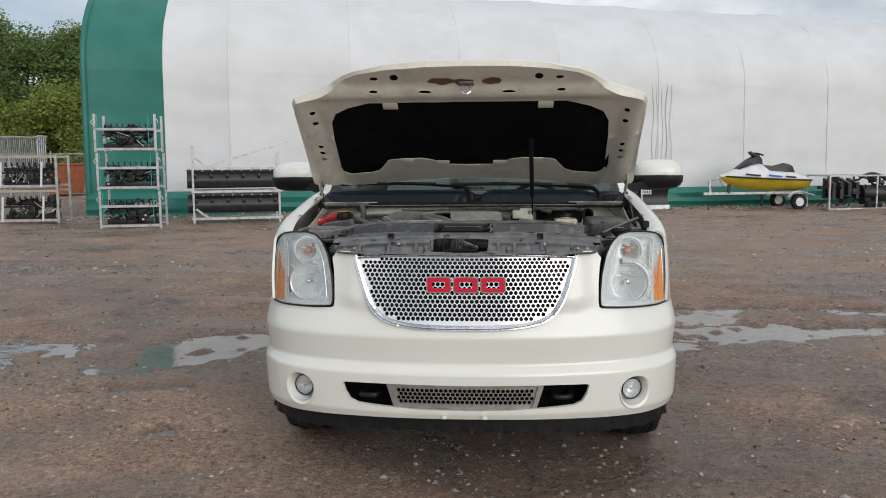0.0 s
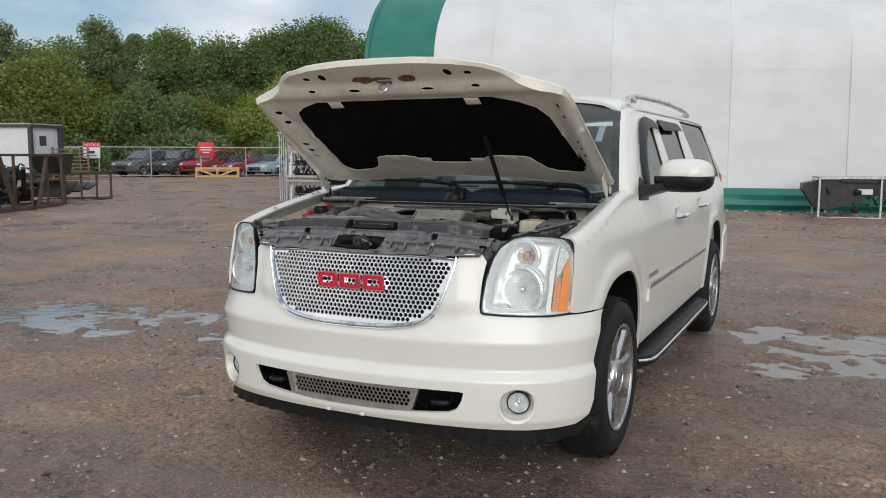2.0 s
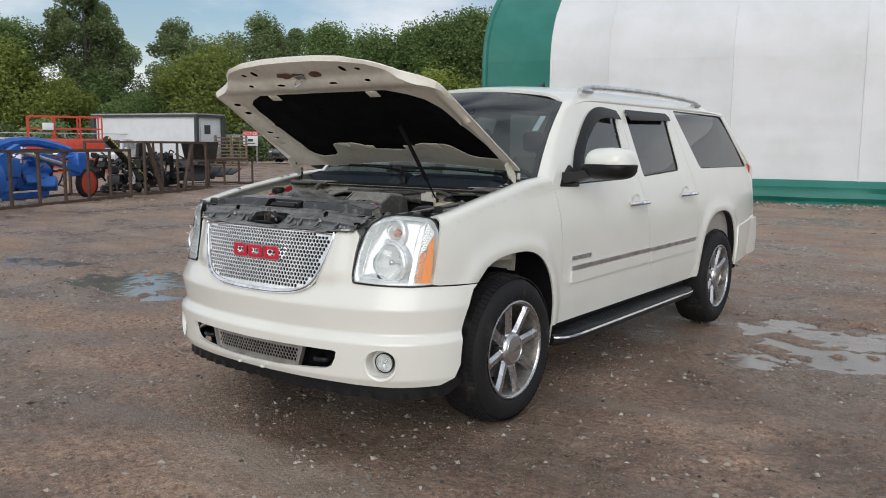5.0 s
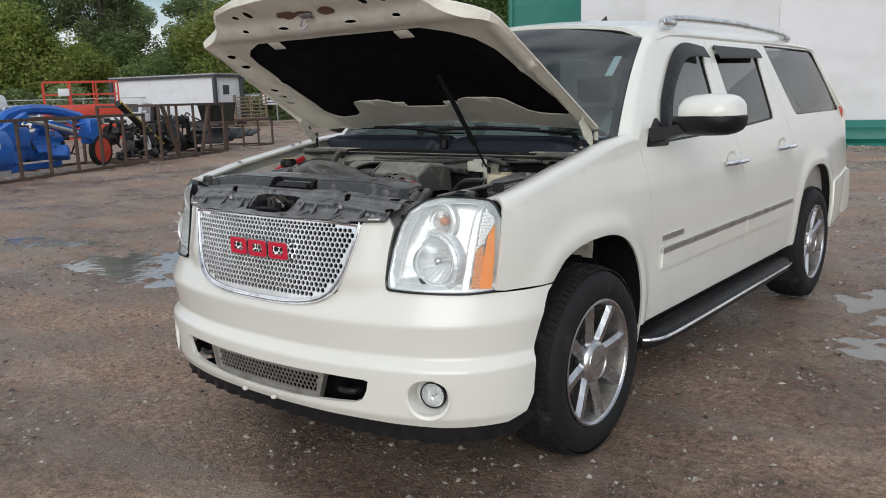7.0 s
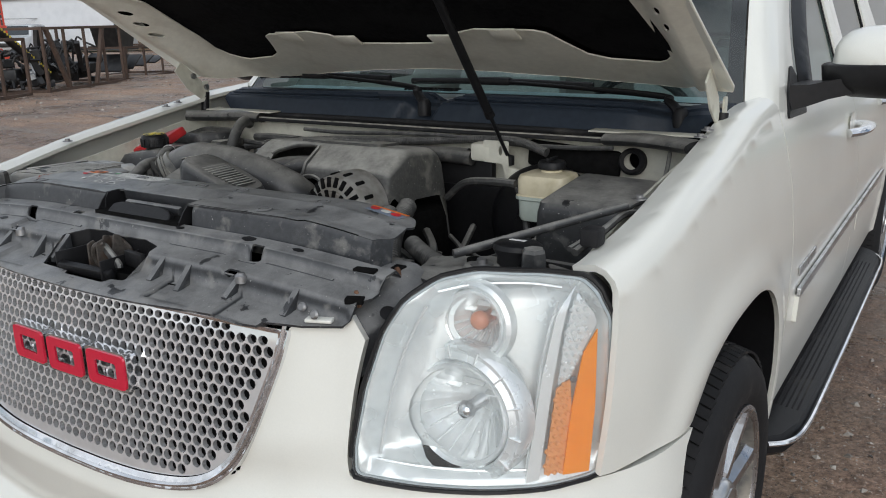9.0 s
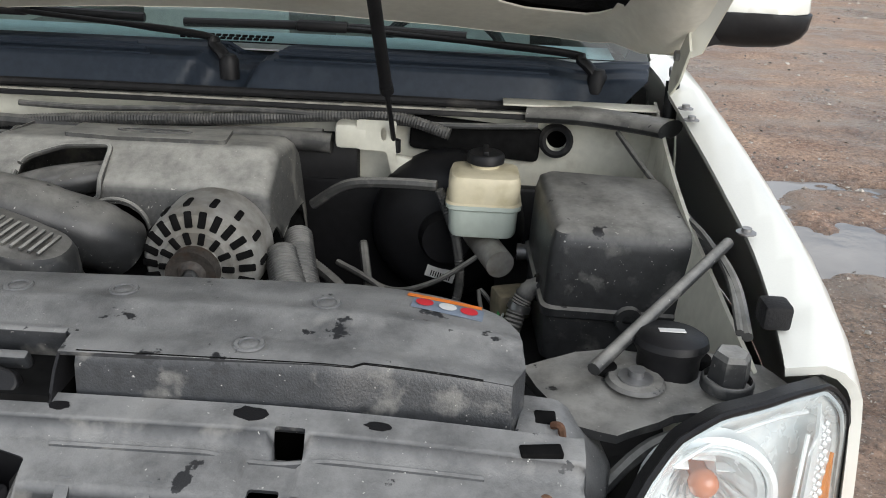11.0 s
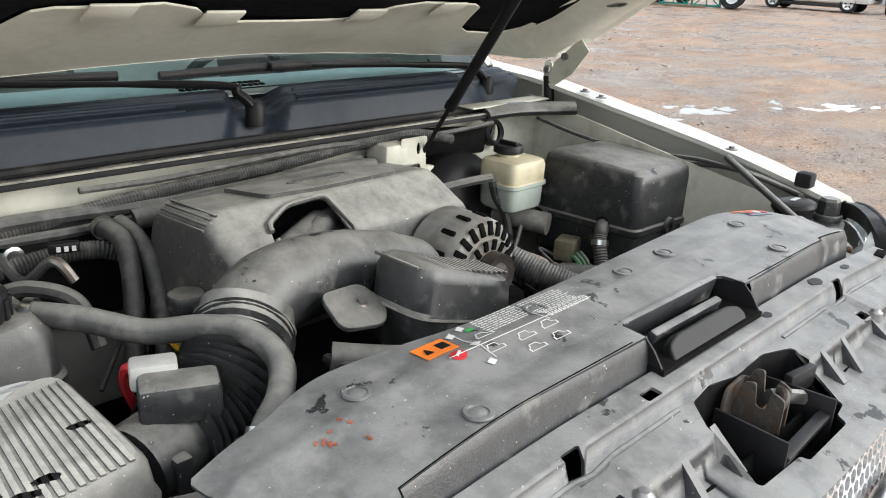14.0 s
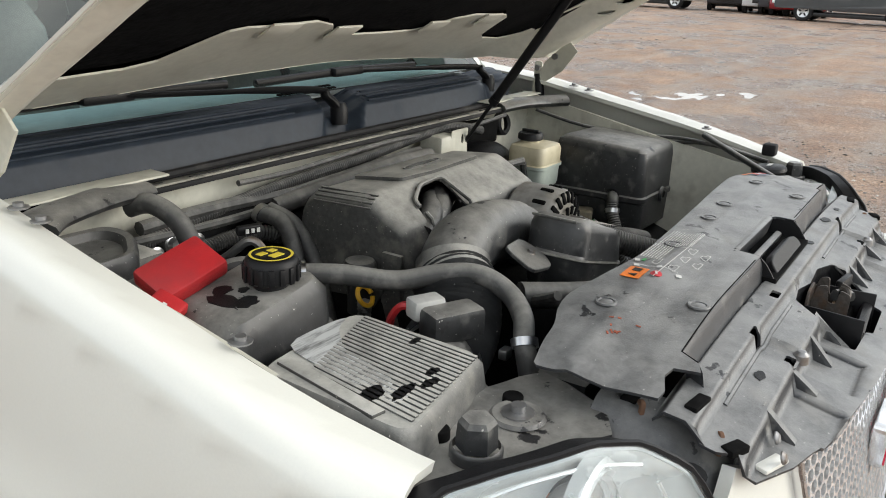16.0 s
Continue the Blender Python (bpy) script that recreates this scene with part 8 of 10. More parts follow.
HOSES = [
    ("heater_hose", [(-0.612, 0.838, 1.186), (-0.575, 0.790, 1.186), (-0.525, 0.730, 1.176), (-0.480, 0.680, 1.186), (-0.452, 0.630, 1.188), (-0.442, 0.585, 1.168), (-0.470, 0.545, 1.150), (-0.508, 0.520, 1.130), (-0.52, 0.50, 1.08)], 0.0155, 0, "long black coolant hose"),
    ("heater_hose", [(-0.385, 1.150, 1.165), (-0.375, 1.100, 1.150), (-0.385, 1.060, 1.08), (-0.42, 1.0, 0.98)], 0.016, 0, "black heater hose"),
    ("heater_hose", [(-0.355, 1.160, 1.165), (-0.345, 1.100, 1.140), (-0.350, 1.040, 1.06), (-0.38, 0.98, 0.96)], 0.015, 0, "black heater hose"),
    ("radiator_hose", [(-0.345, 0.615, 1.125), (-0.29, 0.575, 1.118), (-0.20, 0.550, 1.100), (-0.08, 0.545, 1.080), (0.10, 0.56, 1.05)], 0.022, 0, "black radiator hose"),
    ("overflow_hose", [(-0.330, 0.640, 1.110), (-0.345, 0.585, 1.125), (-0.365, 0.540, 1.15)], 0.008, 0, "thin hose"),
    ("radiator_hose", [(0.215, 0.88, 1.10), (0.245, 0.78, 1.06), (0.285, 0.70, 1.00), (0.31, 0.64, 0.92)], 0.022, 0.003, "ribbed black hose"),
    ("radiator_hose", [(0.20, 0.82, 1.09), (0.25, 0.70, 1.05), (0.33, 0.58, 1.02), (0.42, 0.50, 1.01)], 0.026, 0.003, "thick ribbed black hose"),
    ("wire", [(0.30, 1.05, 1.02), (0.33, 0.92, 0.97), (0.36, 0.80, 0.95), (0.38, 0.70, 0.90)], 0.008, 0.002, "black wiring"),
    ("wire", [(0.26, 1.00, 1.00), (0.36, 0.90, 0.99), (0.40, 0.82, 0.93), (0.42, 0.72, 0.91)], 0.006, 0, "grey wiring"),
    ("wire", [(0.22, 0.95, 1.02), (0.30, 0.86, 1.00), (0.34, 0.76, 0.96), (0.44, 0.66, 0.93)], 0.010, 0.002, "black wiring"),
    ("brake_pipe", [(0.52, 1.00, 1.03), (0.44, 0.96, 0.99), (0.36, 0.98, 0.96), (0.28, 1.04, 0.97)], 0.005, 0, "thin steel pipe"),
    ("loom", [(-0.83, 1.17, 1.10), (-0.72, 1.185, 1.135), (-0.55, 1.195, 1.165), (-0.30, 1.198, 1.190), (0.0, 1.198, 1.205), (0.20, 1.196, 1.222), (0.34, 1.19, 1.228), (0.45, 1.17, 1.205)], 0.011, 0.003, "ribbed wiring loom"),
    ("loom", [(-0.62, 1.17, 1.10), (-0.50, 1.165, 1.125), (-0.40, 1.15, 1.13), (-0.34, 1.12, 1.11)], 0.014, 0.004, "ribbed wiring loom"),
    ("pipe", [(-0.32, 1.185, 1.155), (-0.1, 1.182, 1.168), (0.1, 1.182, 1.175), (0.22, 1.18, 1.172)], 0.020, 0, "black pipe along the firewall"),
    ("drain_hose", [(-0.640, 1.19, 1.225), (-0.625, 1.15, 1.235), (-0.61, 1.10, 1.205), (-0.61, 1.06, 1.13), (-0.63, 1.03, 1.05)], 0.017, 0, "thick black hose"),
    ("hose", [(-0.66, 1.07, 1.12), (-0.60, 1.06, 1.125), (-0.55, 1.03, 1.14), (-0.50, 0.99, 1.12), (-0.49, 0.95, 1.06)], 0.012, 0, "black hose"),
    ("metal_pipe", [(-0.535, 1.18, 1.14), (-0.525, 1.12, 1.115), (-0.50, 1.06, 1.16), (-0.48, 1.04, 1.13)], 0.008, 0, "dull metal pipe"),
    ("vacuum_hose", [(0.20, 1.08, 1.08), (0.27, 1.06, 1.13), (0.36, 1.04, 1.145), (0.435, 1.03, 1.147)], 0.010, 0, "black vacuum hose"),
    ("loom", [(0.44, 1.03, 1.140), (0.455, 1.03, 1.10), (0.475, 1.01, 1.05), (0.485, 1.0, 0.97), (0.47, 0.99, 0.90)], 0.008, 0.002, "ribbed loom"),
    ("loom", [(0.628, 0.845, 1.050), (0.600, 0.835, 1.045), (0.583, 0.825, 1.015), (0.565, 0.80, 0.97), (0.52, 0.76, 0.94)], 0.015, 0.003, "ribbed loom with a grey band"),
    ("loom", [(0.28, 0.80, 1.03), (0.36, 0.75, 1.02), (0.45, 0.73, 1.00), (0.55, 0.72, 0.97)], 0.020, 0.004, "ribbed loom"),
    ("cable", [(0.77, 1.17, 1.225), (0.80, 1.05, 1.195), (0.825, 0.90, 1.180), (0.835, 0.745, 1.190), (0.838, 0.62, 1.180), (0.82, 0.50, 1.165)], 0.005, 0, "thin black cable"),
    ("cable", [(0.838, 0.80, 1.165), (0.840, 0.70, 1.185), (0.842, 0.60, 1.178), (0.83, 0.50, 1.16)], 0.007, 0, "thin black cable"),
    ("brake_pipe", [(0.585, 1.0, 1.04), (0.61, 0.99, 1.03), (0.615, 0.95, 1.0), (0.60, 0.90, 0.93)], 0.004, 0, "steel brake pipe"),
    ("hose", [(0.50, 0.86, 0.97), (0.47, 0.80, 0.99), (0.44, 0.82, 0.97), (0.42, 0.90, 0.93)], 0.011, 0, "black hose"),
    ("hose", [(0.62, 0.30, 1.05), (0.70, 0.36, 1.10), (0.80, 0.40, 1.10), (0.84, 0.46, 1.08)], 0.008, 0, "black cable")]
for name, pts, r, ribs, lab in HOSES:
    hs = part(name, tube(pts, r, 14 if r > 0.012 else 8, ribs=ribs * 0.55, pitch=0.006), HOSE if name != "metal_pipe" else STEEL, bay, lab)
for p, d in (((-0.612, 0.838, 1.186), (1, -1, 0)), ((-0.385, 1.150, 1.165), (0, 1, 0.3)), ((-0.508, 0.520, 1.130), (-0.5, -0.4, -0.8)), ((0.585, 0.826, 1.018), (-0.3, -0.2, -1))):
    q = Vector(d).normalized().to_track_quat("Z", "Y").to_matrix().to_4x4()
    part("hose_clamp", lathe([(0.018, -0.006), (0.0195, -0.006), (0.0195, 0.006), (0.018, 0.006)], 20, Matrix.Translation(p) @ q), SATIN, bay, "bright hose clamp")
rr = random.Random(9)
for i in range(26):
    x, y, z = rr.uniform(0.18, 0.60), rr.uniform(0.58, 1.0), rr.uniform(0.86, 0.98)
    pts = [(x, y, z), (x + rr.uniform(-0.08, 0.08), y + rr.uniform(-0.08, 0.08), z + rr.uniform(-0.02, 0.04)), (x + rr.uniform(-0.12, 0.12), y + rr.uniform(-0.1, 0.1), z - 0.05)]
    part("wiring", tube(pts, rr.choice([0.004, 0.007, 0.011]), 8), HOSE, bay)
for i in range(16):
    x, y, z = rr.uniform(-0.52, -0.34), rr.uniform(0.66, 1.12), rr.uniform(0.88, 1.0)
    pts = [(x, y, z), (x + rr.uniform(-0.06, 0.06), y + rr.uniform(-0.08, 0.08), z + rr.uniform(0, 0.05)), (x + rr.uniform(-0.1, 0.1), y + rr.uniform(-0.1, 0.1), z - 0.05)]
    part("wiring", tube(pts, rr.choice([0.004, 0.008, 0.012]), 8), HOSE, bay)


# stickers on the radiator cover
def sticker(x, y, w, d, mat, turn=0.0, lab="", lift=0.0016, parent=None):
    c, s = math.cos(turn), math.sin(turn)
    o = [(x + a * c - b * s, y + a * s + b * c) for a, b in ((-w / 2, -d / 2), (w / 2, -d / 2), (w / 2, d / 2), (-w / 2, d / 2))]
    return part("sticker", sheet_mesh(resample(o, 0.02), [], lambda u, v: on_cover(u, v, lift), 0.03, 0.0005, (0, 0, 1)), mat, parent or shroud, lab)


sticker(-0.356, 0.428, 0.046, 0.028, ORANGE, 0.0, "orange warning sticker")
tri = part("warning_mark", sheet_mesh([(-0.373, 0.422), (-0.362, 0.422), (-0.3675, 0.434)], [], lambda u, v: on_cover(u, v, 0.0028), 0.03, 0.0004, (0, 0, 1)), TRIM, shroud)
sticker(-0.345, 0.428, 0.014, 0.012, TRIM, 0, "", 0.0028)
part("round_mark", sheet_mesh(circle(-0.352, 0.398, 0.0105, 18, 0.0085), [], lambda u, v: on_cover(u, v, 0.0018), 0.03, 0.0004, (0, 0, 1)), RED_PRINT, shroud)
sticker(-0.352, 0.398, 0.011, 0.003, WHITE_PRINT, 0.5, "", 0.003)
pr = random.Random(12)
print_bm = None
for x0, x1, y0, rows in ((-0.280, -0.205, 0.449, 8), (-0.198, -0.118, 0.446, 13)):
    for i in range(rows):
        x, y = x0, y0 - 0.0042 * i
        while x < x1 - 0.004:
            w = min(pr.uniform(0.003, 0.010), x1 - x)
            print_bm = box(w, 0.0013, 0.0006, tr(x + w / 2, y + 0.012 * (x + 0.2), cover_z(x, y) + 0.0018), 0, 1, print_bm)
            x += w + 0.0022
tagged(part("fine_print", print_bm, WHITE_PRINT, shroud), "rows of fine white print", kind="stuff")
for x, w, y, d in ((-0.240, 0.250, 0.398, 0.0010), (-0.203, 0.0010, 0.420, 0.055), (-0.318, 0.0010, 0.410, 0.070)):
    sticker(x, y, w, d, WHITE_PRINT)
for x, y in ((-0.290, 0.418), (-0.255, 0.386), (-0.212, 0.388), (-0.305, 0.388), (-0.262, 0.365), (-0.218, 0.366)):
    o = [(x - 0.014, y - 0.005), (x + 0.014, y - 0.005), (x + 0.014, y), (x + 0.007, y + 0.001), (x + 0.004, y + 0.006), (x - 0.008, y + 0.006), (x - 0.011, y + 0.001), (x - 0.014, y)]
    i2 = [tuple(np.array((x, y)) + (np.array(p) - np.array((x, y))) * 0.86) for p in o]
    part("car_outline", sheet_mesh(o, [i2], lambda u, v: on_cover(u, v, 0.0016), 0.03, 0.0004, (0, 0, 1)), WHITE_PRINT, shroud)
for x, y in ((-0.322, 0.438), (-0.318, 0.405), (-0.328, 0.372), (-0.30, 0.445)):
    sticker(x, y, 0.010, 0.008, WHITE_PRINT, 0.4)
sticker(-0.293, 0.437, 0.012, 0.005, GREEN_PRINT, 0.0)
sticker(0.472, 0.469, 0.085, 0.010, ORANGE, -0.09, "orange warning strip")
sticker(0.476, 0.448, 0.080, 0.026, surface("faded_sticker", (0.20, 0.24, 0.30), 0.5, grain=0.15), -0.09, "faded warning sticker")
for x, mt in ((0.450, RED_PRINT), (0.476, WHITE_PRINT), (0.500, RED_PRINT)):
    part("round_mark", sheet_mesh(circle(x, 0.449 - 0.09 * (x - 0.476), 0.010, 16, 0.008), [], lambda u, v: on_cover(u, v, 0.003), 0.03, 0.0004, (0, 0, 1)), mt, shroud)
for i in range(9):
    sticker(-0.520 + rr.uniform(-0.02, 0.02), 0.385 + rr.uniform(-0.02, 0.02), rr.uniform(0.003, 0.008), 0.0025, surface("orange_paint_fleck", (0.28, 0.07, 0.035), 0.7, grain=0.3) if i == 0 else bpy.data.materials["orange_paint_fleck"], rr.uniform(0, 3), "flecks of orange paint" if i == 0 else "")

# ---- the yard: racks, machines, parked vehicles ----
GALV = surface("galvanised_steel", (0.52, 0.53, 0.54), 0.42, metal=0.5, stain=(0.30, 0.30, 0.29), stain_scale=8, grain=0.1)
BROWN_STEEL = surface("rusty_brown_steel", (0.095, 0.060, 0.043), 0.75, stain=(0.055, 0.038, 0.031), stain_scale=5, grain=0.25)
MACHINE_BLACK = surface("black_machine_paint", (0.011, 0.011, 0.012), 0.42, stain=(0.028, 0.027, 0.025), stain_scale=6, grain=0.2)
PLOW_BLUE = surface("blue_machine_paint", (0.02, 0.13, 0.50), 0.35, stain=(0.015, 0.09, 0.36), stain_scale=4, grain=0.08)
LIFT_RED = surface("red_machine_paint", (0.55, 0.06, 0.03), 0.45, stain=(0.42, 0.05, 0.03), stain_scale=4, grain=0.08)
BIN_ORANGE = surface("orange_machine_paint", (0.62, 0.24, 0.03), 0.5, stain=(0.45, 0.17, 0.03), stain_scale=4, grain=0.1)
RUST_ORANGE = surface("rusty_orange_paint", (0.42, 0.12, 0.04), 0.65, stain=(0.25, 0.08, 0.04), stain_scale=5, grain=0.15)
PINE = surface("fresh_pine", (0.55, 0.38, 0.15), 0.6, stain=(0.44, 0.29, 0.11), stain_scale=7, grain=0.15)
PANEL_WHITE = surface("white_cladding", (0.72, 0.74, 0.76), 0.45, stain=(0.66, 0.68, 0.70), stain_scale=1.5, grain=0.02)
DARK_FRAME = surface("dark_grey_frame", (0.05, 0.056, 0.06), 0.5, grain=0.1)
TEAL = surface("teal_paint", (0.04, 0.36, 0.29), 0.5, grain=0.1)
STRAP = surface("white_strap", (0.7, 0.7, 0.68), 0.6, grain=0.05)
yr = random.Random(21)


def crate(parent, w, d, h, mat, bar=0.05, mids=0, name="frame_bar"):
    """The bars of an open steel crate, each its own part, from the origin corner."""
    for x in (0, w):
        for y in (0, d):
            part(name, beam((x, y, 0), (x, y, h), bar), mat, parent)
    for z in (bar / 2, h - bar / 2):
        for y in (0, d):
            part(name, beam((0, y, z), (w, y, z), bar), mat, parent)
        for x in (0, w):
            part(name, beam((x, 0, z), (x, d, z), bar), mat, parent)
    for i in range(mids):
        x = w * (i + 1) / (mids + 1)
        part(name, beam((x, 0, 0), (x, 0, h), bar * 0.9), mat, parent)


def clutter(parent, name, lo, hi, n, mat, label="", thick=(0.015, 0.05)):
    """Small rods, hoses and blocks heaped in a space, joined into one part."""
    bm = None
    for i in range(n):
        p = Vector([yr.uniform(a, b) for a, b in zip(lo, hi)])
        q = Vector([min(b, max(a, c + yr.uniform(-0.35, 0.35))) for a, b, c in zip(lo, hi, p)])
        t = yr.uniform(*thick)
        if i % 4 == 0:
            bm = box(t * 4, t * 3, t * 3, Matrix.Translation(p) @ rz(yr.uniform(0, 180)) @ rx(yr.uniform(-30, 30)), t * 0.3, 1, bm)
        elif i % 4 == 1:
            bm = tube([p, p.lerp(q, 0.4) + Vector((0, 0, yr.uniform(-0.1, 0.15))), q], t * 0.5, 6, per=3, bm=bm)
        else:
            bm = tube([p, q], t * 0.6, 6, per=1, bm=bm)
    return tagged(part(name, bm, mat, parent), label, kind="stuff")


def along(p, q):
    """A pose at p with x towards q."""
    return Matrix.Translation((p[0], p[1], 0)) @ rz(math.degrees(math.atan2(q[1] - p[1], q[0] - p[0])))


def auger_load(parent, w, z):
    """A black rotary implement: bar, tines, gearbox, hose."""
    part("beam", box(w * 0.92, 0.16, 0.12, tr(w / 2, 0.45, z + 0.09), 0.015), MACHINE_BLACK, parent)
    part("roller", rod((0.06, 0.45, z + 0.42), (w - 0.06, 0.45, z + 0.42), 0.05, 10), MACHINE_BLACK, parent)
    for i in range(9):
        x = w * (0.10 + 0.80 * i / 8)
        part("tine", loft([[(x - 0.012, 0.40, z + 0.40), (x + 0.012, 0.40, z + 0.40), (x + 0.012, 0.52, z + 0.40), (x - 0.012, 0.52, z + 0.40)], [(x - 0.008, 0.28, z + 0.60), (x + 0.008, 0.28, z + 0.60), (x + 0.008, 0.33, z + 0.60), (x - 0.008, 0.33, z + 0.60)]]), MACHINE_BLACK, parent)
    part("rail", beam((0.04, 0.36, z + 0.34), (w - 0.04, 0.36, z + 0.34), 0.045), MACHINE_BLACK, parent)
    clutter(parent, "hardware", (0.08, 0.25, z + 0.10), (w - 0.08, 0.65, z + 0.52), 46, MACHINE_BLACK, "black fittings and hoses")
    clutter(parent, "tie", (0.02, 0.02, z + 0.08), (w - 0.02, 0.30, z + 0.50), 5, STRAP, "pale cable ties", (0.008, 0.014))
    part("gearbox", box(0.18, 0.22, 0.24, tr(w * 0.5, 0.42, z + 0.25), 0.03), MACHINE_BLACK, parent)
    part("hose", tube([(w * 0.4, 0.3, z + 0.3), (w * 0.45, 0.2, z + 0.42), (w * 0.55, 0.2, z + 0.40), (w * 0.62, 0.3, z + 0.25)], 0.018, 8), MACHINE_BLACK, parent)


tall = thing("crate_stack", "tall stack of galvanised crates holding black implements", "crate stack", at=along((-8.72, 14.30), (-7.45, 14.62)))
for k in range(3):
    z = 0.02 + 0.86 * k
    off = 0.02 * k
    for x in (0.0, 1.28):
        for y in (0.0, 0.95):
            part("post", beam((x - off if x == 0 else x - off, y, z), (x - off, y, z + 0.84), 0.05), GALV, tall)
    for zz in (z + 0.06, z + 0.50):
        for y in (0.0, 0.95):
            part("rail", beam((-off, y, zz), (1.28 - off, y, zz), 0.055), GALV, tall)
    auger_load(tall, 1.24, z + 0.04)
    part("strap", box(0.012, 0.006, 0.75, tr(0.06 - off, -0.03, z + 0.45)), TEAL, tall)
    part("strap", box(0.012, 0.006, 0.75, tr(1.14 - off, -0.03, z + 0.45)), TEAL, tall)
    for x in (-0.03, 1.30):
        part("strap_knot", tube([(x - off, -0.03, z + 0.60), (x - off - 0.03, -0.05, z + 0.66), (x - off + 0.03, -0.05, z + 0.72), (x - off + 0.05, -0.04, z + 0.64)], 0.008, 6), STRAP, tall)

GREY_PINE = surface("greyed_timber", (0.44, 0.38, 0.29), 0.7, stain=(0.34, 0.28, 0.20), stain_scale=6, grain=0.15)
low = thing("crate_stack", "two stacked steel crates holding black implements with white straps", "crate stack", at=along((-12.05, 15.75), (-10.62, 16.05)))
for k in range(2):
    z = 0.02 + 0.84 * k
    for x in (0.0, 1.42):
        for y in (0.0, 1.0):
            part("post", beam((x, y, z), (x, y, z + 0.84), 0.055), GALV, low)
    for zz in (z + 0.08, z + 0.80):
        for y in (0.0, 1.0):
            part("rail", beam((0, y, zz), (1.42, y, zz), 0.06), GALV if zz < z + 0.3 else GREY_PINE, low)
    auger_load(low, 1.38, z + 0.06)
    for x in (0.14, 1.08):
        part("strap", box(0.05, 0.006, 0.62, tr(x, -0.04, z + 0.36) @ ry(4)), STRAP, low)
barriers = thing("barrier_stack", "bundle of galvanised crowd barriers stood on edge", "barriers", at=along((-14.6, 18.8), (-12.9, 19.0)))
for j in range(5):
    y = 0.13 * j
    part("barrier", tube([(0, y, 0.05), (0, y, 2.1), (0.08, y, 2.22), (1.72, y, 2.22), (1.8, y, 2.1), (1.8, y, 0.05)], 0.022, 8, per=3), GALV, barriers)
    for i in range(10):
        part("bar", rod((0.16 + 0.165 * i, y, 0.05), (0.16 + 0.165 * i, y, 2.2), 0.012, 6), GALV, barriers)

rack = thing("bucket_rack", "steel rack with two rows of black machine buckets", "rack", at=along((-7.20, 15.95), (-5.20, 16.65)))
for x in (0.0, 2.05):
    for y in (0.0, 0.9):
        part("post", beam((x, y, 0), (x, y, 1.9 if x == 0 else 1.75), 0.05), GALV, rack)
for z in (0.12, 0.78, 1.34):
    for y in (0.0, 0.9):
        part("rail", beam((-0.05, y, z), (2.12, y, z), 0.06), GALV, rack)
part("brace", beam((0.32, 0, 1.38), (2.3, 0, 1.98), 0.05), GALV, rack)
part("brace", beam((0.02, 0, 1.62), (0.35, 0, 1.36), 0.045), GALV, rack)
part("brace", beam((0.05, -0.03, 0.36), (0.35, -0.03, 0.13), 0.05), GALV, rack)
part("brace", beam((2.02, 0, 0.14), (1.75, 0, 0.10), 0.05), GALV, rack)
for z in (0.26, 0.86):
    part("bucket", loft([[(-0.14 + 2.2 * a, y, zz) for y, zz in rounded([(0.05, z), (0.75, z), (0.85, z + 0.42), (0.70, z + 0.46), (0.12, z + 0.44), (0.0, z + 0.20)], 0.06, 3)] for a in (0, 0.5, 1)]), MACHINE_BLACK, rack, "black machine bucket")
    part("lip", box(2.2, 0.05, 0.03, tr(0.96, 0.0, z + 0.43), 0.005), MACHINE_BLACK, rack)
    for i in range(6):
        part("hook", box(0.07, 0.08, 0.10, tr(0.05 + 0.38 * i, 0.0, z + 0.30), 0.02), MACHINE_BLACK, rack)
    for i in range(9):
        part("bolt", lathe([(0, 0.02), (0.014, 0.018), (0.016, 0)], 8, tr(0.0 + 0.23 * i, -0.025, z + 0.43) @ rx(90)), STRAP, rack)

skip = thing("skip_bin", "rusty orange steel skip", "skip", at=along((-20.6, 32.6), (-18.6, 33.6)))
part("body", loft([[(x, y, z) for x, y in ((-a, 0), (2.0 + a, 0), (2.0 + a, 1.5), (-a, 1.5))] for z, a in ((0.1, -0.25), (1.45, 0.0))]), RUST_ORANGE, skip)
part("rim", box(2.1, 0.08, 0.10, tr(1.0, -0.02, 1.44), 0.02), RUST_ORANGE, skip)
for i in range(5):
    part("stiffener", beam((0.25 + 0.37 * i, -0.02, 0.15), (0.12 + 0.44 * i, -0.02, 1.42), 0.07), RUST_ORANGE, skip)

# things along the tunnel
c1 = thing("machine_crate", "open galvanised crate with black bent machine forks", "crate", at=Matrix.Translation(tun(9.75, -2.0, 0)) @ rz(math.degrees(TUN_A) - 3))
crate(c1, 2.75, 1.1, 1.02, GALV, 0.045, 1)
clutter(c1, "hardware", (0.1, 0.1, 0.1), (2.6, 0.9, 0.9), 40, MACHINE_BLACK, "black rods")
part("fork", loft([[(x, 0.5 + 0.3 * s, z) for x, z in ((-0.35, 0.85), (0.1, 0.95), (1.75, 0.95), (1.78, 0.70), (1.0, 0.45), (0.25, 0.20), (-0.05, 0.25), (-0.35, 0.70))] for s in (-1, 1)], smooth=False), MACHINE_BLACK, c1, "black folded steel")
part("bucket", loft([[(x, 0.5 + 0.4 * s, z) for x, z in ((1.95, 0.20), (2.15, 0.85), (2.62, 0.82), (2.72, 0.35), (2.45, 0.12))] for s in (-1, 1)], smooth=False), MACHINE_BLACK, c1, "black steel scoop")
part("arm", beam((0.5, 0.1, 0.95), (2.3, 0.15, 0.92), 0.10), MACHINE_BLACK, c1)
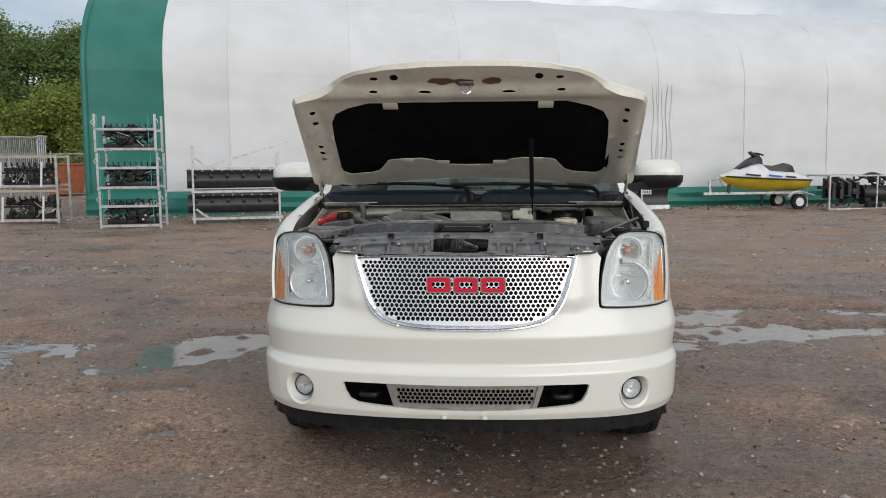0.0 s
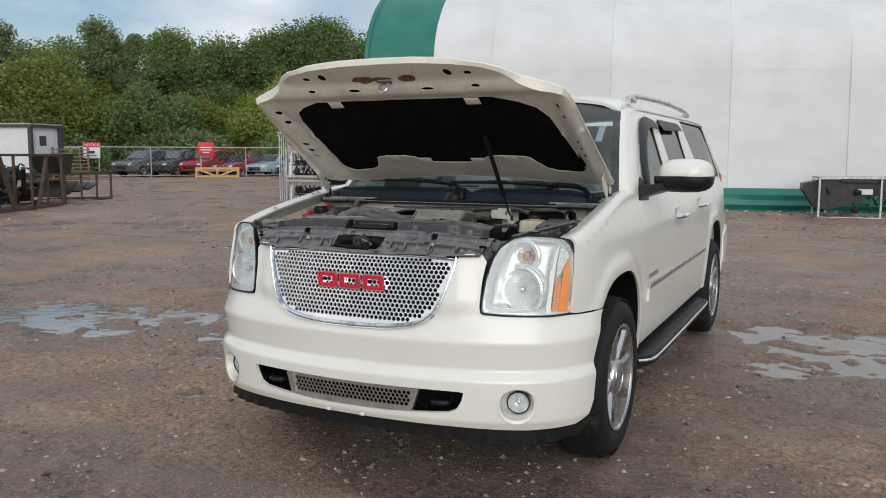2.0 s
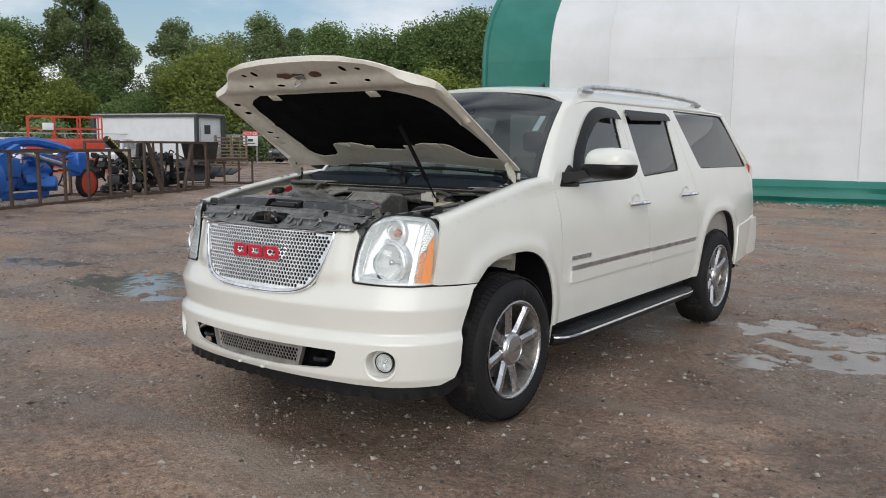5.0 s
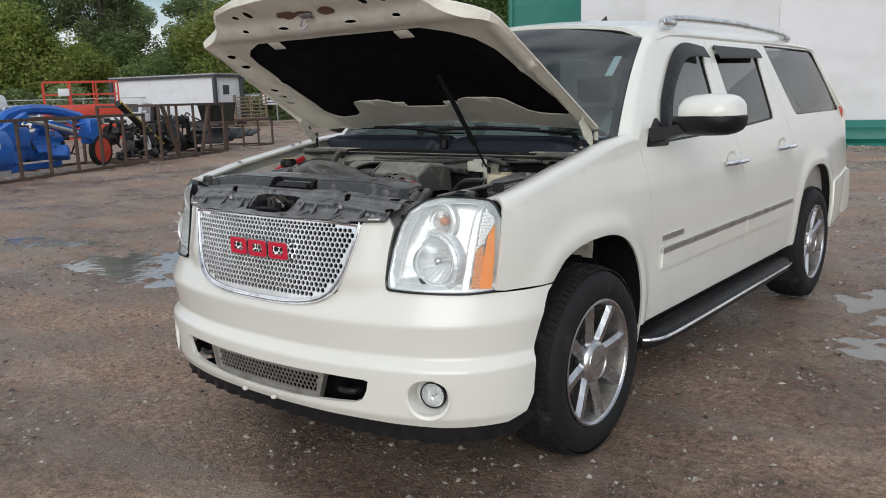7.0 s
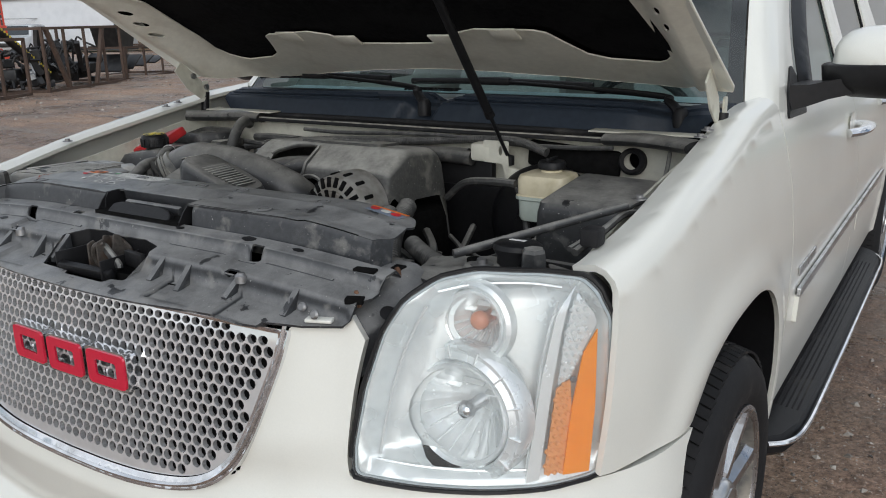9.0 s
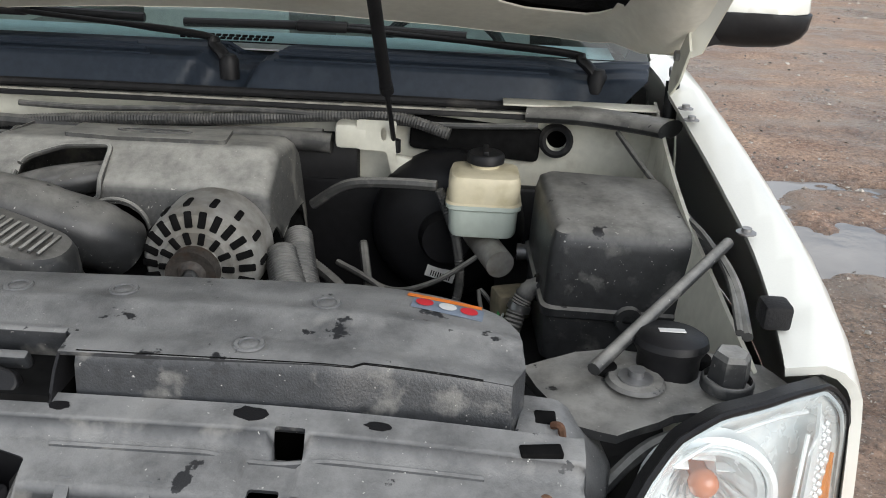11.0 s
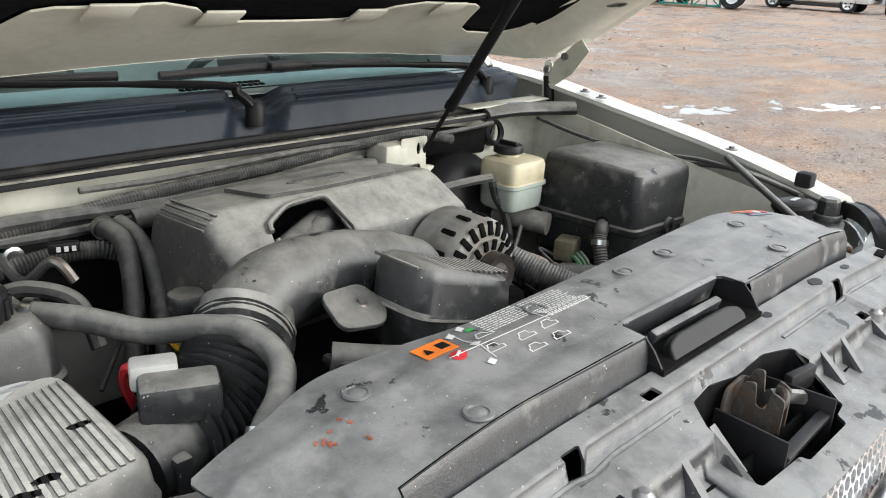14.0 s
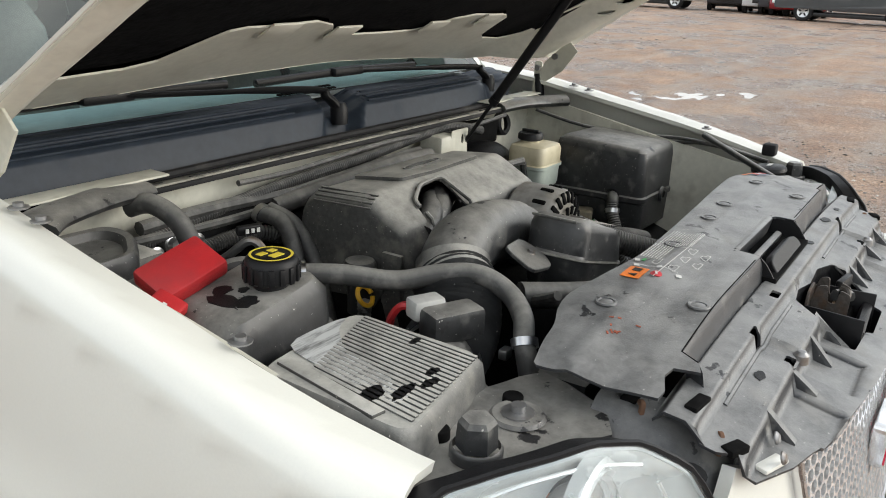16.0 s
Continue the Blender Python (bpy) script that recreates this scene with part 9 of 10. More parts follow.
part("plate", box(0.32, 0.01, 0.13, tr(1.05, 0.12, 0.66)), STRAP, c1)
blade = thing("leveller_blade", "black leveller blade with a bright toothed edge", "blade", at=Matrix.Translation(tun(12.25, -1.5, 0)) @ rz(math.degrees(TUN_A)) @ Matrix.Diagonal((0.49, 0.8, 0.78, 1)))
part("mouldboard", sheet_mesh(resample([(0, 0.20), (2.9, 0.20), (2.9, 0.85), (2.75, 1.02), (0.15, 1.02), (0, 0.80)], 0.1), [], lambda x, z: (x, 0.25 + 0.25 * ((z - 0.5) / 0.5) ** 2 * -1 + 0.1, z), 0.1, 0.03, (0, -1, 0)), MACHINE_BLACK, blade)
part("edge", sheet_mesh(resample([(0, 0.06)] + [(0.05 + 0.1 * i + (0.05 if j else 0), 0.02 if j else 0.07) for i in range(28) for j in (0, 1)] + [(2.9, 0.06), (2.9, 0.22), (0, 0.22)], 0.2), [], lambda x, z: (x, 0.17 + 0.1 * (z - 0.2), z), 0.2, 0.02, (0, -1, 0)), GALV, blade, "bright toothed edge")
part("plate", box(0.64, 0.01, 0.16, tr(1.45, 0.205, 0.70)), STRAP, blade, "white plate with dark bars")
for i in range(4):
    part("plate_bar", box(0.08, 0.012, 0.09, tr(1.24 + 0.14 * i, 0.198, 0.70)), MACHINE_BLACK, blade)
part("ring", tube([(1.2, 0.3, 1.02), (1.2, 0.3, 1.12), (1.26, 0.3, 1.16), (1.32, 0.3, 1.12), (1.32, 0.3, 1.02)], 0.015, 6), GALV, blade)
part("back_frame", box(0.9, 0.4, 0.4, tr(1.45, 0.6, 0.42), 0.03), MACHINE_BLACK, blade)
c2 = thing("machine_crate", "open galvanised crate with black toothed machine parts", "crate", at=Matrix.Translation(tun(18.15, -2.2, 0)) @ rz(math.degrees(TUN_A)))
crate(c2, 3.0, 1.1, 1.0, GALV, 0.045, 1)
for i in range(4):
    part("tooth", loft([[(0.3 + 0.25 * i + dx, y, z) for y, z in ((0.3, 0.3), (0.8, 0.3), (0.8, 0.9), (0.3, 0.75))] for dx in (0, 0.1)], smooth=False), MACHINE_BLACK, c2)
clutter(c2, "hardware", (0.1, 0.1, 0.1), (2.9, 0.9, 0.95), 60, MACHINE_BLACK, "black rods and hoses", (0.02, 0.07))
part("drum", rod((1.3, 0.5, 0.45), (2.8, 0.5, 0.42), 0.25, 14), MACHINE_BLACK, c2)
part("hose", tube([(1.2, 0.4, 0.9), (1.5, 0.3, 1.02), (1.9, 0.4, 0.95), (2.2, 0.3, 0.7)], 0.05, 8), MACHINE_BLACK, c2)

# jet ski on its trailer
js = Matrix.Translation(tun(15.35, -1.7, 0)) @ rz(math.degrees(TUN_A)) @ Matrix.Diagonal((0.86, 0.86, 0.86, 1))
trailer = thing("boat_trailer", "small galvanised boat trailer with white mudguards", "trailer", at=js)
part("drawbar", beam((-0.7, 0.5, 0.55), (3.0, 0.5, 0.55), 0.08), GALV, trailer)
part("cross_bar", beam((2.35, -0.2, 0.45), (2.35, 1.2, 0.45), 0.08), GALV, trailer)
part("winch_post", beam((-0.45, 0.5, 0.5), (-0.5, 0.5, 1.0), 0.07), GALV, trailer)
part("winch", tube([(-0.4, 0.42, 1.0), (-0.2, 0.40, 1.08), (-0.05, 0.40, 0.85), (0.08, 0.40, 0.82)], 0.03, 8), GALV, trailer)
part("bow_stop", beam((0.2, 0.5, 0.55), (0.25, 0.5, 0.95), 0.09), MACHINE_BLACK, trailer)
part("jockey", rod((1.45, 0.5, 0.1), (1.45, 0.5, 0.5), 0.05, 8), MACHINE_BLACK, trailer)
for y in (-0.15, 1.15):
    w = part("wheel", lathe([(0.0, 0.06), (0.14, 0.06), (0.16, 0.08), (0.25, 0.08), (0.27, 0.04), (0.27, -0.06), (0.24, -0.08), (0, -0.08)], 24, tr(2.42, y, 0.27) @ rx(90)), RUBBER, trailer)
    part("rim", lathe([(0, 0.085), (0.05, 0.085), (0.06, 0.065), (0.13, 0.062), (0.15, 0.085)], 20, tr(2.42, y, 0.27) @ rx(90)), PANEL_WHITE, w, "white rim")
    part("mudguard", tube([(2.05, y, 0.42), (2.15, y, 0.56), (2.42, y, 0.62), (2.72, y, 0.54), (2.95, y, 0.48)], 0.10, 8, flat=0.25), PANEL_WHITE, trailer, "white mudguard")
ski = thing("jet_ski", "white and yellow jet ski with a black seat, on a trailer", "jet ski", at=js @ tr(-0.1, 0.5, 0.62))
HULL_Y = surface("yellow_gelcoat", (0.62, 0.47, 0.03), 0.3, grain=0.05, stain=(0.5, 0.36, 0.03), stain_scale=3)
HULL_W = surface("white_gelcoat", (0.75, 0.76, 0.77), 0.3, grain=0.03, stain=(0.6, 0.6, 0.6), stain_scale=4)
part("hull", loft([[(x, w * a, z0 + (z1 - z0) * b) for a, b in ((0, 0), (0.7, 0.35), (1, 1), (-1, 1), (-0.7, 0.35))] for x, w, z0, z1 in ((0.0, 0.05, 0.42, 0.52), (0.35, 0.28, 0.20, 0.50), (0.9, 0.45, 0.06, 0.46), (1.8, 0.52, 0.0, 0.42), (2.9, 0.50, 0.0, 0.36), (3.1, 0.46, 0.05, 0.36))]), HULL_Y, ski, "yellow hull")
part("deck", loft([[(x, w * a, z0 + (z1 - z0) * b) for a, b in ((1, 0), (0.85, 0.6), (0.4, 1), (-0.4, 1), (-0.85, 0.6), (-1, 0))] for x, w, z0, z1 in ((-0.02, 0.06, 0.50, 0.56), (0.5, 0.34, 0.50, 0.74), (1.0, 0.42, 0.47, 0.98), (1.35, 0.40, 0.45, 0.96), (1.7, 0.42, 0.43, 0.70), (2.5, 0.42, 0.40, 0.66), (3.1, 0.42, 0.37, 0.44))]), HULL_W, ski, "white deck")
part("belt", tube([(0.0, 0.0, 0.52), (0.5, -0.36, 0.49), (1.2, -0.52, 0.45), (2.2, -0.54, 0.40), (3.1, -0.47, 0.37)], 0.03, 6), MACHINE_BLACK, ski)
part("seat", loft([[(x, w * a, z + h * b) for a, b in ((1, 0), (0.8, 0.8), (0, 1), (-0.8, 0.8), (-1, 0))] for x, w, z, h in ((1.5, 0.16, 0.72, 0.18), (1.9, 0.2, 0.64, 0.22), (2.3, 0.22, 0.62, 0.34), (2.55, 0.2, 0.60, 0.30), (2.65, 0.15, 0.60, 0.1))]), MACHINE_BLACK, ski, "black seat")
part("cowl", loft([[(x, w * a, z + h * b) for a, b in ((1, 0), (0.7, 0.9), (0, 1), (-0.7, 0.9), (-1, 0))] for x, w, z, h in ((0.55, 0.2, 0.74, 0.04), (1.0, 0.28, 0.90, 0.20), (1.3, 0.22, 0.95, 0.32), (1.45, 0.16, 0.90, 0.2))]), MACHINE_BLACK, ski)
part("handlebar", tube([(1.35, -0.35, 1.22), (1.22, -0.15, 1.28), (1.2, 0.15, 1.28), (1.35, 0.35, 1.22)], 0.03, 8), MACHINE_BLACK, ski)
part("screen", box(0.22, 0.20, 0.08, tr(1.12, 0, 1.26) @ ry(40), 0.02), MACHINE_BLACK, ski)
for i, (x, w_, col) in enumerate(((0.95, 0.55, MACHINE_BLACK), (1.75, 0.5, PLOW_BLUE), (2.3, 0.4, MACHINE_BLACK))):
    part("stripe", box(w_, 0.006, 0.06, tr(x, -0.46 - 0.02 * i, 0.56 - 0.04 * i) @ ry(6)), col, ski, "dark graphic bars")

# the row of brown crates with machines
row = thing("machine_crate", "rusty brown steel crate round a blue snow plow", "crate", group="brown machine crates", at=along((-15.1, 5.3), (-17.6, 10.6)))
crate(row, 5.6, 1.9, 1.32, BROWN_STEEL, 0.065, 5)
row2 = thing("machine_crate", "rusty brown steel crate round black machine attachments", "crate", group="brown machine crates", at=along((-17.75, 11.0), (-19.4, 14.4)))
crate(row2, 3.7, 1.9, 1.55, BROWN_STEEL, 0.065, 3)
part("brace", beam((0.9, 0, 0.05), (0.2, 0, 1.5), 0.09), BROWN_STEEL, row2)
part("brace", beam((2.2, 0, 0.05), (2.8, 0, 1.5), 0.09), BROWN_STEEL, row2)
row3 = thing("machine_crate", "low brown steel crate with black plates", "crate", group="brown machine crates", at=along((-19.6, 14.6), (-21.2, 18.0)))
crate(row3, 3.4, 1.8, 0.95, BROWN_STEEL, 0.06, 2)
plow = thing("snow_plow", "blue snow plow with curved blades and a castor wheel", "snow plow", at=along((-15.1, 5.3), (-17.6, 10.6)) @ tr(0.1, 0.1, 0.05) @ Matrix.Diagonal((1.22, 1.15, 1.16, 1)))
for x0, x1, d in ((-0.35, 0.75, -0.1), (0.9, 1.55, 0.35), (1.7, 2.75, 0.45)):
    vs, fs = [], []
    for i in range(9):
        a = -0.9 + 1.9 * i / 8
        for x in (x0, x1):
            vs.append((x, 0.55 + d - 0.38 * math.cos(a), 0.50 + (0.46 if d < 0 else 0.36) * math.sin(a)))
    fs = [(2 * i, 2 * i + 1, 2 * i + 3, 2 * i + 2) for i in range(8)]
    bmx = bmesh.new()
    bmx.from_mesh(mesh_of(vs, fs))
    bmesh.ops.solidify(bmx, geom=bmx.faces[:], thickness=0.05)
    part("blade", bmx, PLOW_BLUE, plow)
    part("cutting_edge", box(x1 - x0, 0.04, 0.12, tr((x0 + x1) / 2, 0.32 + d, 0.12)), GALV if d < 0 else PLOW_BLUE, plow)
part("boom", tube([(1.2, 1.0, 0.55), (1.5, 0.9, 1.15), (2.6, 0.9, 1.25), (3.5, 0.8, 1.05)], 0.11, 8, per=3), PLOW_BLUE, plow)
part("boom", tube([(0.2, 1.2, 0.4), (0.6, 1.1, 0.95), (1.3, 1.1, 1.0)], 0.10, 8, per=3), PLOW_BLUE, plow)
part("tank", box(0.75, 0.6, 0.40, tr(1.25, 0.75, 0.72), 0.05), PLOW_BLUE, plow)
part("arm", beam((2.2, 0.5, 0.95), (3.4, 0.45, 0.62), 0.14), PLOW_BLUE, plow)
part("arm", beam((0.7, 0.5, 0.75), (1.6, 0.5, 1.15), 0.12), PLOW_BLUE, plow)
part("cylinder", rod((1.6, 0.45, 1.05), (2.9, 0.42, 0.75), 0.045, 10), GALV, plow, "bright hydraulic cylinder")
part("label_bars", box(0.16, 0.006, 0.10, tr(0.35, 0.07, 0.62)), STRAP, plow)
clutter(plow, "hydraulics", (0.6, 0.5, 0.25), (3.4, 1.2, 0.95), 60, MACHINE_BLACK, "black hydraulic lines")
clutter(plow, "linkage", (0.4, 0.35, 0.2), (3.3, 0.9, 1.0), 26, PLOW_BLUE, "blue linkage", (0.05, 0.11))
part("castor_fork", box(0.35, 0.3, 0.55, tr(3.55, 0.6, 0.75), 0.05), PLOW_BLUE, plow)
part("castor", lathe([(0, 0.08), (0.18, 0.08), (0.30, 0.05), (0.30, -0.05), (0.18, -0.08), (0, -0.08)], 24, tr(3.7, 0.5, 0.32) @ rx(90)), LIFT_RED, plow, "red castor wheel")
part("castor_tyre", lathe([(0.28, 0.07), (0.34, 0.05), (0.34, -0.05), (0.28, -0.07)], 24, tr(3.7, 0.5, 0.32) @ rx(90)), RUBBER, plow)
att = thing("machine_attachment", "black auger and hydraulic arms heaped together", "attachment", at=along((-17.75, 11.0), (-19.4, 14.4)) @ tr(0, 0.4, 0.05))
part("auger", tube([(-0.9, 0.2, 1.55), (1.1, 0.3, 0.35)], 0.10, 10, per=1), MACHINE_BLACK, att)
flight = bmesh.new()
for i in range(22):
    t = i / 21
    box(0.05, 0.04, 0.05, tr(-0.9 + 2.0 * t, 0.11 + 0.1 * t, 1.58 - 1.2 * t), bm=flight)
part("auger_flights", flight, YELLOW_PRINT, att, "worn bright auger edge")
clutter(att, "scrap", (-0.2, 0.05, 0.05), (3.4, 1.3, 1.15), 150, MACHINE_BLACK, "black rods, hoses and brackets", (0.03, 0.09))
clutter(att, "glints", (0.2, 0.05, 0.2), (3.2, 0.4, 1.0), 12, GALV, "bright steel fittings", (0.02, 0.05))
for i in range(9):
    a = (yr.uniform(0.0, 3.2), yr.uniform(0, 1.2), yr.uniform(0.15, 0.7))
    b = (a[0] + yr.uniform(-0.6, 0.6), a[1] + yr.uniform(-0.3, 0.3), a[2] + yr.uniform(0.3, 0.95))
    part("arm", beam(a, b, yr.uniform(0.07, 0.16)), MACHINE_BLACK, att)
for i in range(5):
    part("casting", box(yr.uniform(0.3, 0.7), yr.uniform(0.3, 0.6), yr.uniform(0.3, 0.6), tr(0.3 + 0.7 * i, 0.7, 0.32) @ rz(yr.uniform(-20, 20)), 0.05), MACHINE_BLACK, att)
for i in range(5):
    x = yr.uniform(0.2, 2.8)
    part("hose", tube([(x, 0.3, 0.5), (x + 0.2, 0.15, 0.95), (x + 0.5, 0.2, 1.05), (x + 0.6, 0.3, 0.6)], 0.025, 6), MACHINE_BLACK, att)
hop = thing("hopper", "black steel hopper set on a crate", "hopper", at=along((-19.6, 14.6), (-21.2, 18.0)) @ tr(0.55, 0.4, 0.93))
part("body", loft([[(x, y, z) for x, y in ((-0.1 - a, 0), (0.9 + a, 0), (0.9 + a, 0.8), (-0.1 - a, 0.8))] for z, a in ((0.0, -0.15), (0.62, 0.10))], smooth=False), MACHINE_BLACK, hop)
pl = thing("steel_plates", "black folded steel plates in a low crate", "steel plates", at=along((-19.6, 14.6), (-21.2, 18.0)) @ tr(0, 0.3, 0.05))
for i in range(4):
    part("plate", box(0.75, 1.0, 0.05, tr(0.5 + 0.75 * i, 0.5, 0.42) @ ry(-38 + 8 * i), 0.01), MACHINE_BLACK, pl)

lift = thing("scissor_lift", "red scissor lift with guard rails", "scissor lift", at=along((-36.7, 17.0), (-35.3, 20.2)))
crate(lift, 3.5, 1.5, 0.3, LIFT_RED, 0.08)
part("platform", box(3.5, 1.5, 0.62, tr(1.75, 0.75, 1.35), 0.05), LIFT_RED, lift)
part("chassis", box(2.9, 1.4, 0.45, tr(1.75, 0.75, 0.45), 0.05), LIFT_RED, lift)
for x in (0.1, 1.25, 2.4, 3.4):
    for y in (0.05, 1.45):
        part("rail_post", beam((x, y, 1.6), (x, y, 2.75), 0.07), LIFT_RED, lift)
for z in (2.15, 2.75):
    for y in (0.05, 1.45):
        part("guard_rail", beam((0.1, y, z), (3.4, y, z), 0.06), LIFT_RED, lift)
part("scissor", beam((0.4, 0.7, 0.6), (3.0, 0.7, 1.1), 0.12), LIFT_RED, lift)
part("control_box", box(0.5, 0.2, 0.35, tr(0.95, 0.0, 2.25), 0.03), PANEL_WHITE, lift, "pale control box")
for x in (0.7, 2.8):
    for y in (0.0, 1.5):
        part("wheel", lathe([(0, 0.1), (0.30, 0.1), (0.32, 0), (0.30, -0.1), (0, -0.1)], 20, tr(x, y, 0.32) @ rx(90)), RUBBER, lift)
for i in range(5):
    part("name_bar", box(0.13, 0.01, 0.10, tr(0.45 + 0.16 * i, -0.012, 1.38)), STRAP, lift, "white bars")
hop2 = thing("hopper", "orange steel tipping hopper", "hopper", at=along((-28.6, 8.6), (-27.8, 11.2)))
part("body", loft([[(x, y, z) for x, y in ((-a, 0), (2.6 + a, 0), (2.6 + a, 1.4), (-a, 1.4))] for z, a in ((0.1, -0.2), (1.7, 0.0))], smooth=False), BIN_ORANGE, hop2)
part("rim", box(2.7, 0.1, 0.12, tr(1.3, 0, 1.68), 0.02), BIN_ORANGE, hop2)

office = thing("site_office", "white portable site office with a dark steel frame", "portable office", at=along((-42.6, 31.1), (-51.3, 28.85)))
part("wall", box(8.6, 2.6, 3.0, tr(4.45, -1.4, 1.75)), PANEL_WHITE, office, "white panel wall")
for x in (0.0, 8.9):
    for y in (0.0, -2.8):
        part("corner_post", box(0.22, 0.22, 3.3, tr(x, y, 1.72)), DARK_FRAME, office)
for z in (0.2, 3.3):
    part("frame_rail", box(9.0, 0.16, 0.16, tr(4.45, 0.0, z)), DARK_FRAME, office)
    part("frame_rail", box(0.16, 2.9, 0.16, tr(0.0, -1.4, z)), DARK_FRAME, office)
part("roof", box(9.1, 3.0, 0.08, tr(4.45, -1.4, 3.42)), GALV, office)
part("door", box(0.04, 1.5, 2.5, tr(0.10, -1.3, 1.65)), PANEL_WHITE, office, "pale end door")
part("window", box(0.05, 0.6, 0.6, tr(0.075, -1.2, 2.4)), DARK_FRAME, office, "small dark window")

fence = thing("fence", "tall galvanised yard fence", "fence", at=Matrix())
fpts = [(-62, 14), (-54, 22), (-47.5, 31), (-43, 36.5), (-38.4, 41.2), (-33.8, 45.2), (-29, 48.6), (-23, 52), (-16, 55), (-8, 58), (0, 61)]
for a, b in zip(fpts, fpts[1:]):
    part("post", rod((*a, 0), (*a, 2.25), 0.05, 8), GALV, fence)
    m = ((a[0] + b[0]) / 2, (a[1] + b[1]) / 2)
    part("post", rod((*m, 0), (*m, 2.1), 0.035, 8), GALV, fence)
    part("rail", rod((*a, 2.08), (*b, 2.08), 0.035, 6), GALV, fence)
    part("rail", rod((*a, 0.15), (*b, 0.15), 0.02, 6), GALV, fence)
    wires = bmesh.new()
    L = math.hypot(b[0] - a[0], b[1] - a[1])
    k = int(L / 0.35)
    for i in range(k + 6):
        for s in (1, -1):
            t0, t1 = (i - 3) / k, (i - 3 + s * 5.5) / k
            if 0 <= t0 <= 1 and 0 <= t1 <= 1:
                rod((a[0] + (b[0] - a[0]) * t0, a[1] + (b[1] - a[1]) * t0, 0.15), (a[0] + (b[0] - a[0]) * t1, a[1] + (b[1] - a[1]) * t1, 2.05), 0.003, 3, wires)
    part("wire_mesh", wires, GALV, fence)


def sign(x, y, z, w, h, red_part, lab, words=()):
    s = thing("sign", lab, "sign", at=Matrix.Translation((x, y, z)) @ rz(42))
    part("board", box(w, 0.03, h, None, 0.01), RED_PRINT if red_part == 1 else PANEL_WHITE, s)
    if red_part < 1:
        part("band", box(w * 0.98, 0.012, h * red_part, tr(0, -0.02, h / 2 - h * red_part / 2)), RED_PRINT, s, "red head band")
    for i, (bw, bz, bh, mt) in enumerate(words):
        part("print", box(w * bw, 0.012, bh, tr(0, -0.026, bz)), mt, s)
    return s


sign(-38.05, 41.35, 1.95, 1.05, 0.95, 1, "red fence sign with white print", ((0.8, 0.12, 0.07, STRAP), (0.7, -0.05, 0.07, STRAP), (0.4, -0.22, 0.07, STRAP)))
notice = sign(-43.2, 36.1, 1.85, 1.05, 1.05, 0.32, "white notice sign with a red head", ((0.35, -0.12, 0.18, MACHINE_BLACK), (0.6, -0.36, 0.05, MACHINE_BLACK)))
part("word", lettering("NOTICE", 0.26, 0.002), STRAP, notice, "white word", tr(0, -0.03, 0.265) @ rx(90))
gate = thing("gate", "galvanised mesh gate panel leaning by the fence", "gate", at=along((-43.5, 35.4), (-46.6, 31.6)))
part("leaf", tube([(0, 0, 0.1), (0, 0, 2.0), (4.6, 0, 2.0), (4.6, 0, 0.1)], 0.035, 6, per=1, closed=True), GALV, gate)
for i in range(6):
    part("upright", rod((0.7 * i + 0.5, 0, 0.1), (0.7 * i + 0.5, 0, 2.0), 0.025, 6), GALV, gate)
stack = thing("pallet_stack", "tall stack of weathered wooden pallets", "pallets", at=along((-41.2, 34.2), (-42.8, 32.3)))
WOOD = surface("weathered_wood", (0.20, 0.14, 0.09), 0.8, stain=(0.12, 0.09, 0.065), stain_scale=3, grain=0.2)
for i in range(9):
    part("board", box(2.2, 1.1, 0.07, tr(1.1, 0.5, 0.1 + 0.22 * i), 0.01), WOOD, stack)
    for x in (0.1, 1.1, 2.1):
        part("block", box(0.12, 1.1, 0.13, tr(x, 0.5, 0.2 + 0.22 * i)), WOOD, stack)
wc = thing("wooden_crate", "low fresh pine crate with diagonal braces", "crate", at=along((-38.2, 40.4), (-35.9, 42.2)))
for z in (0.08, 0.62):
    for y in (0, 1.2):
        part("rail", beam((0, y, z), (2.9, y, z), 0.14), PINE, wc)
for x in (0.05, 1.45, 2.85):
    for y in (0, 1.2):
        part("post", beam((x, y, 0), (x, y, 0.7), 0.12), PINE, wc)
part("brace", beam((0.1, -0.02, 0.6), (1.4, -0.02, 0.1), 0.12), PINE, wc)
part("brace", beam((2.8, -0.02, 0.6), (1.5, -0.02, 0.1), 0.12), PINE, wc)
part("lid", box(2.9, 1.3, 0.05, tr(1.45, 0.6, 0.45)), PINE, wc)


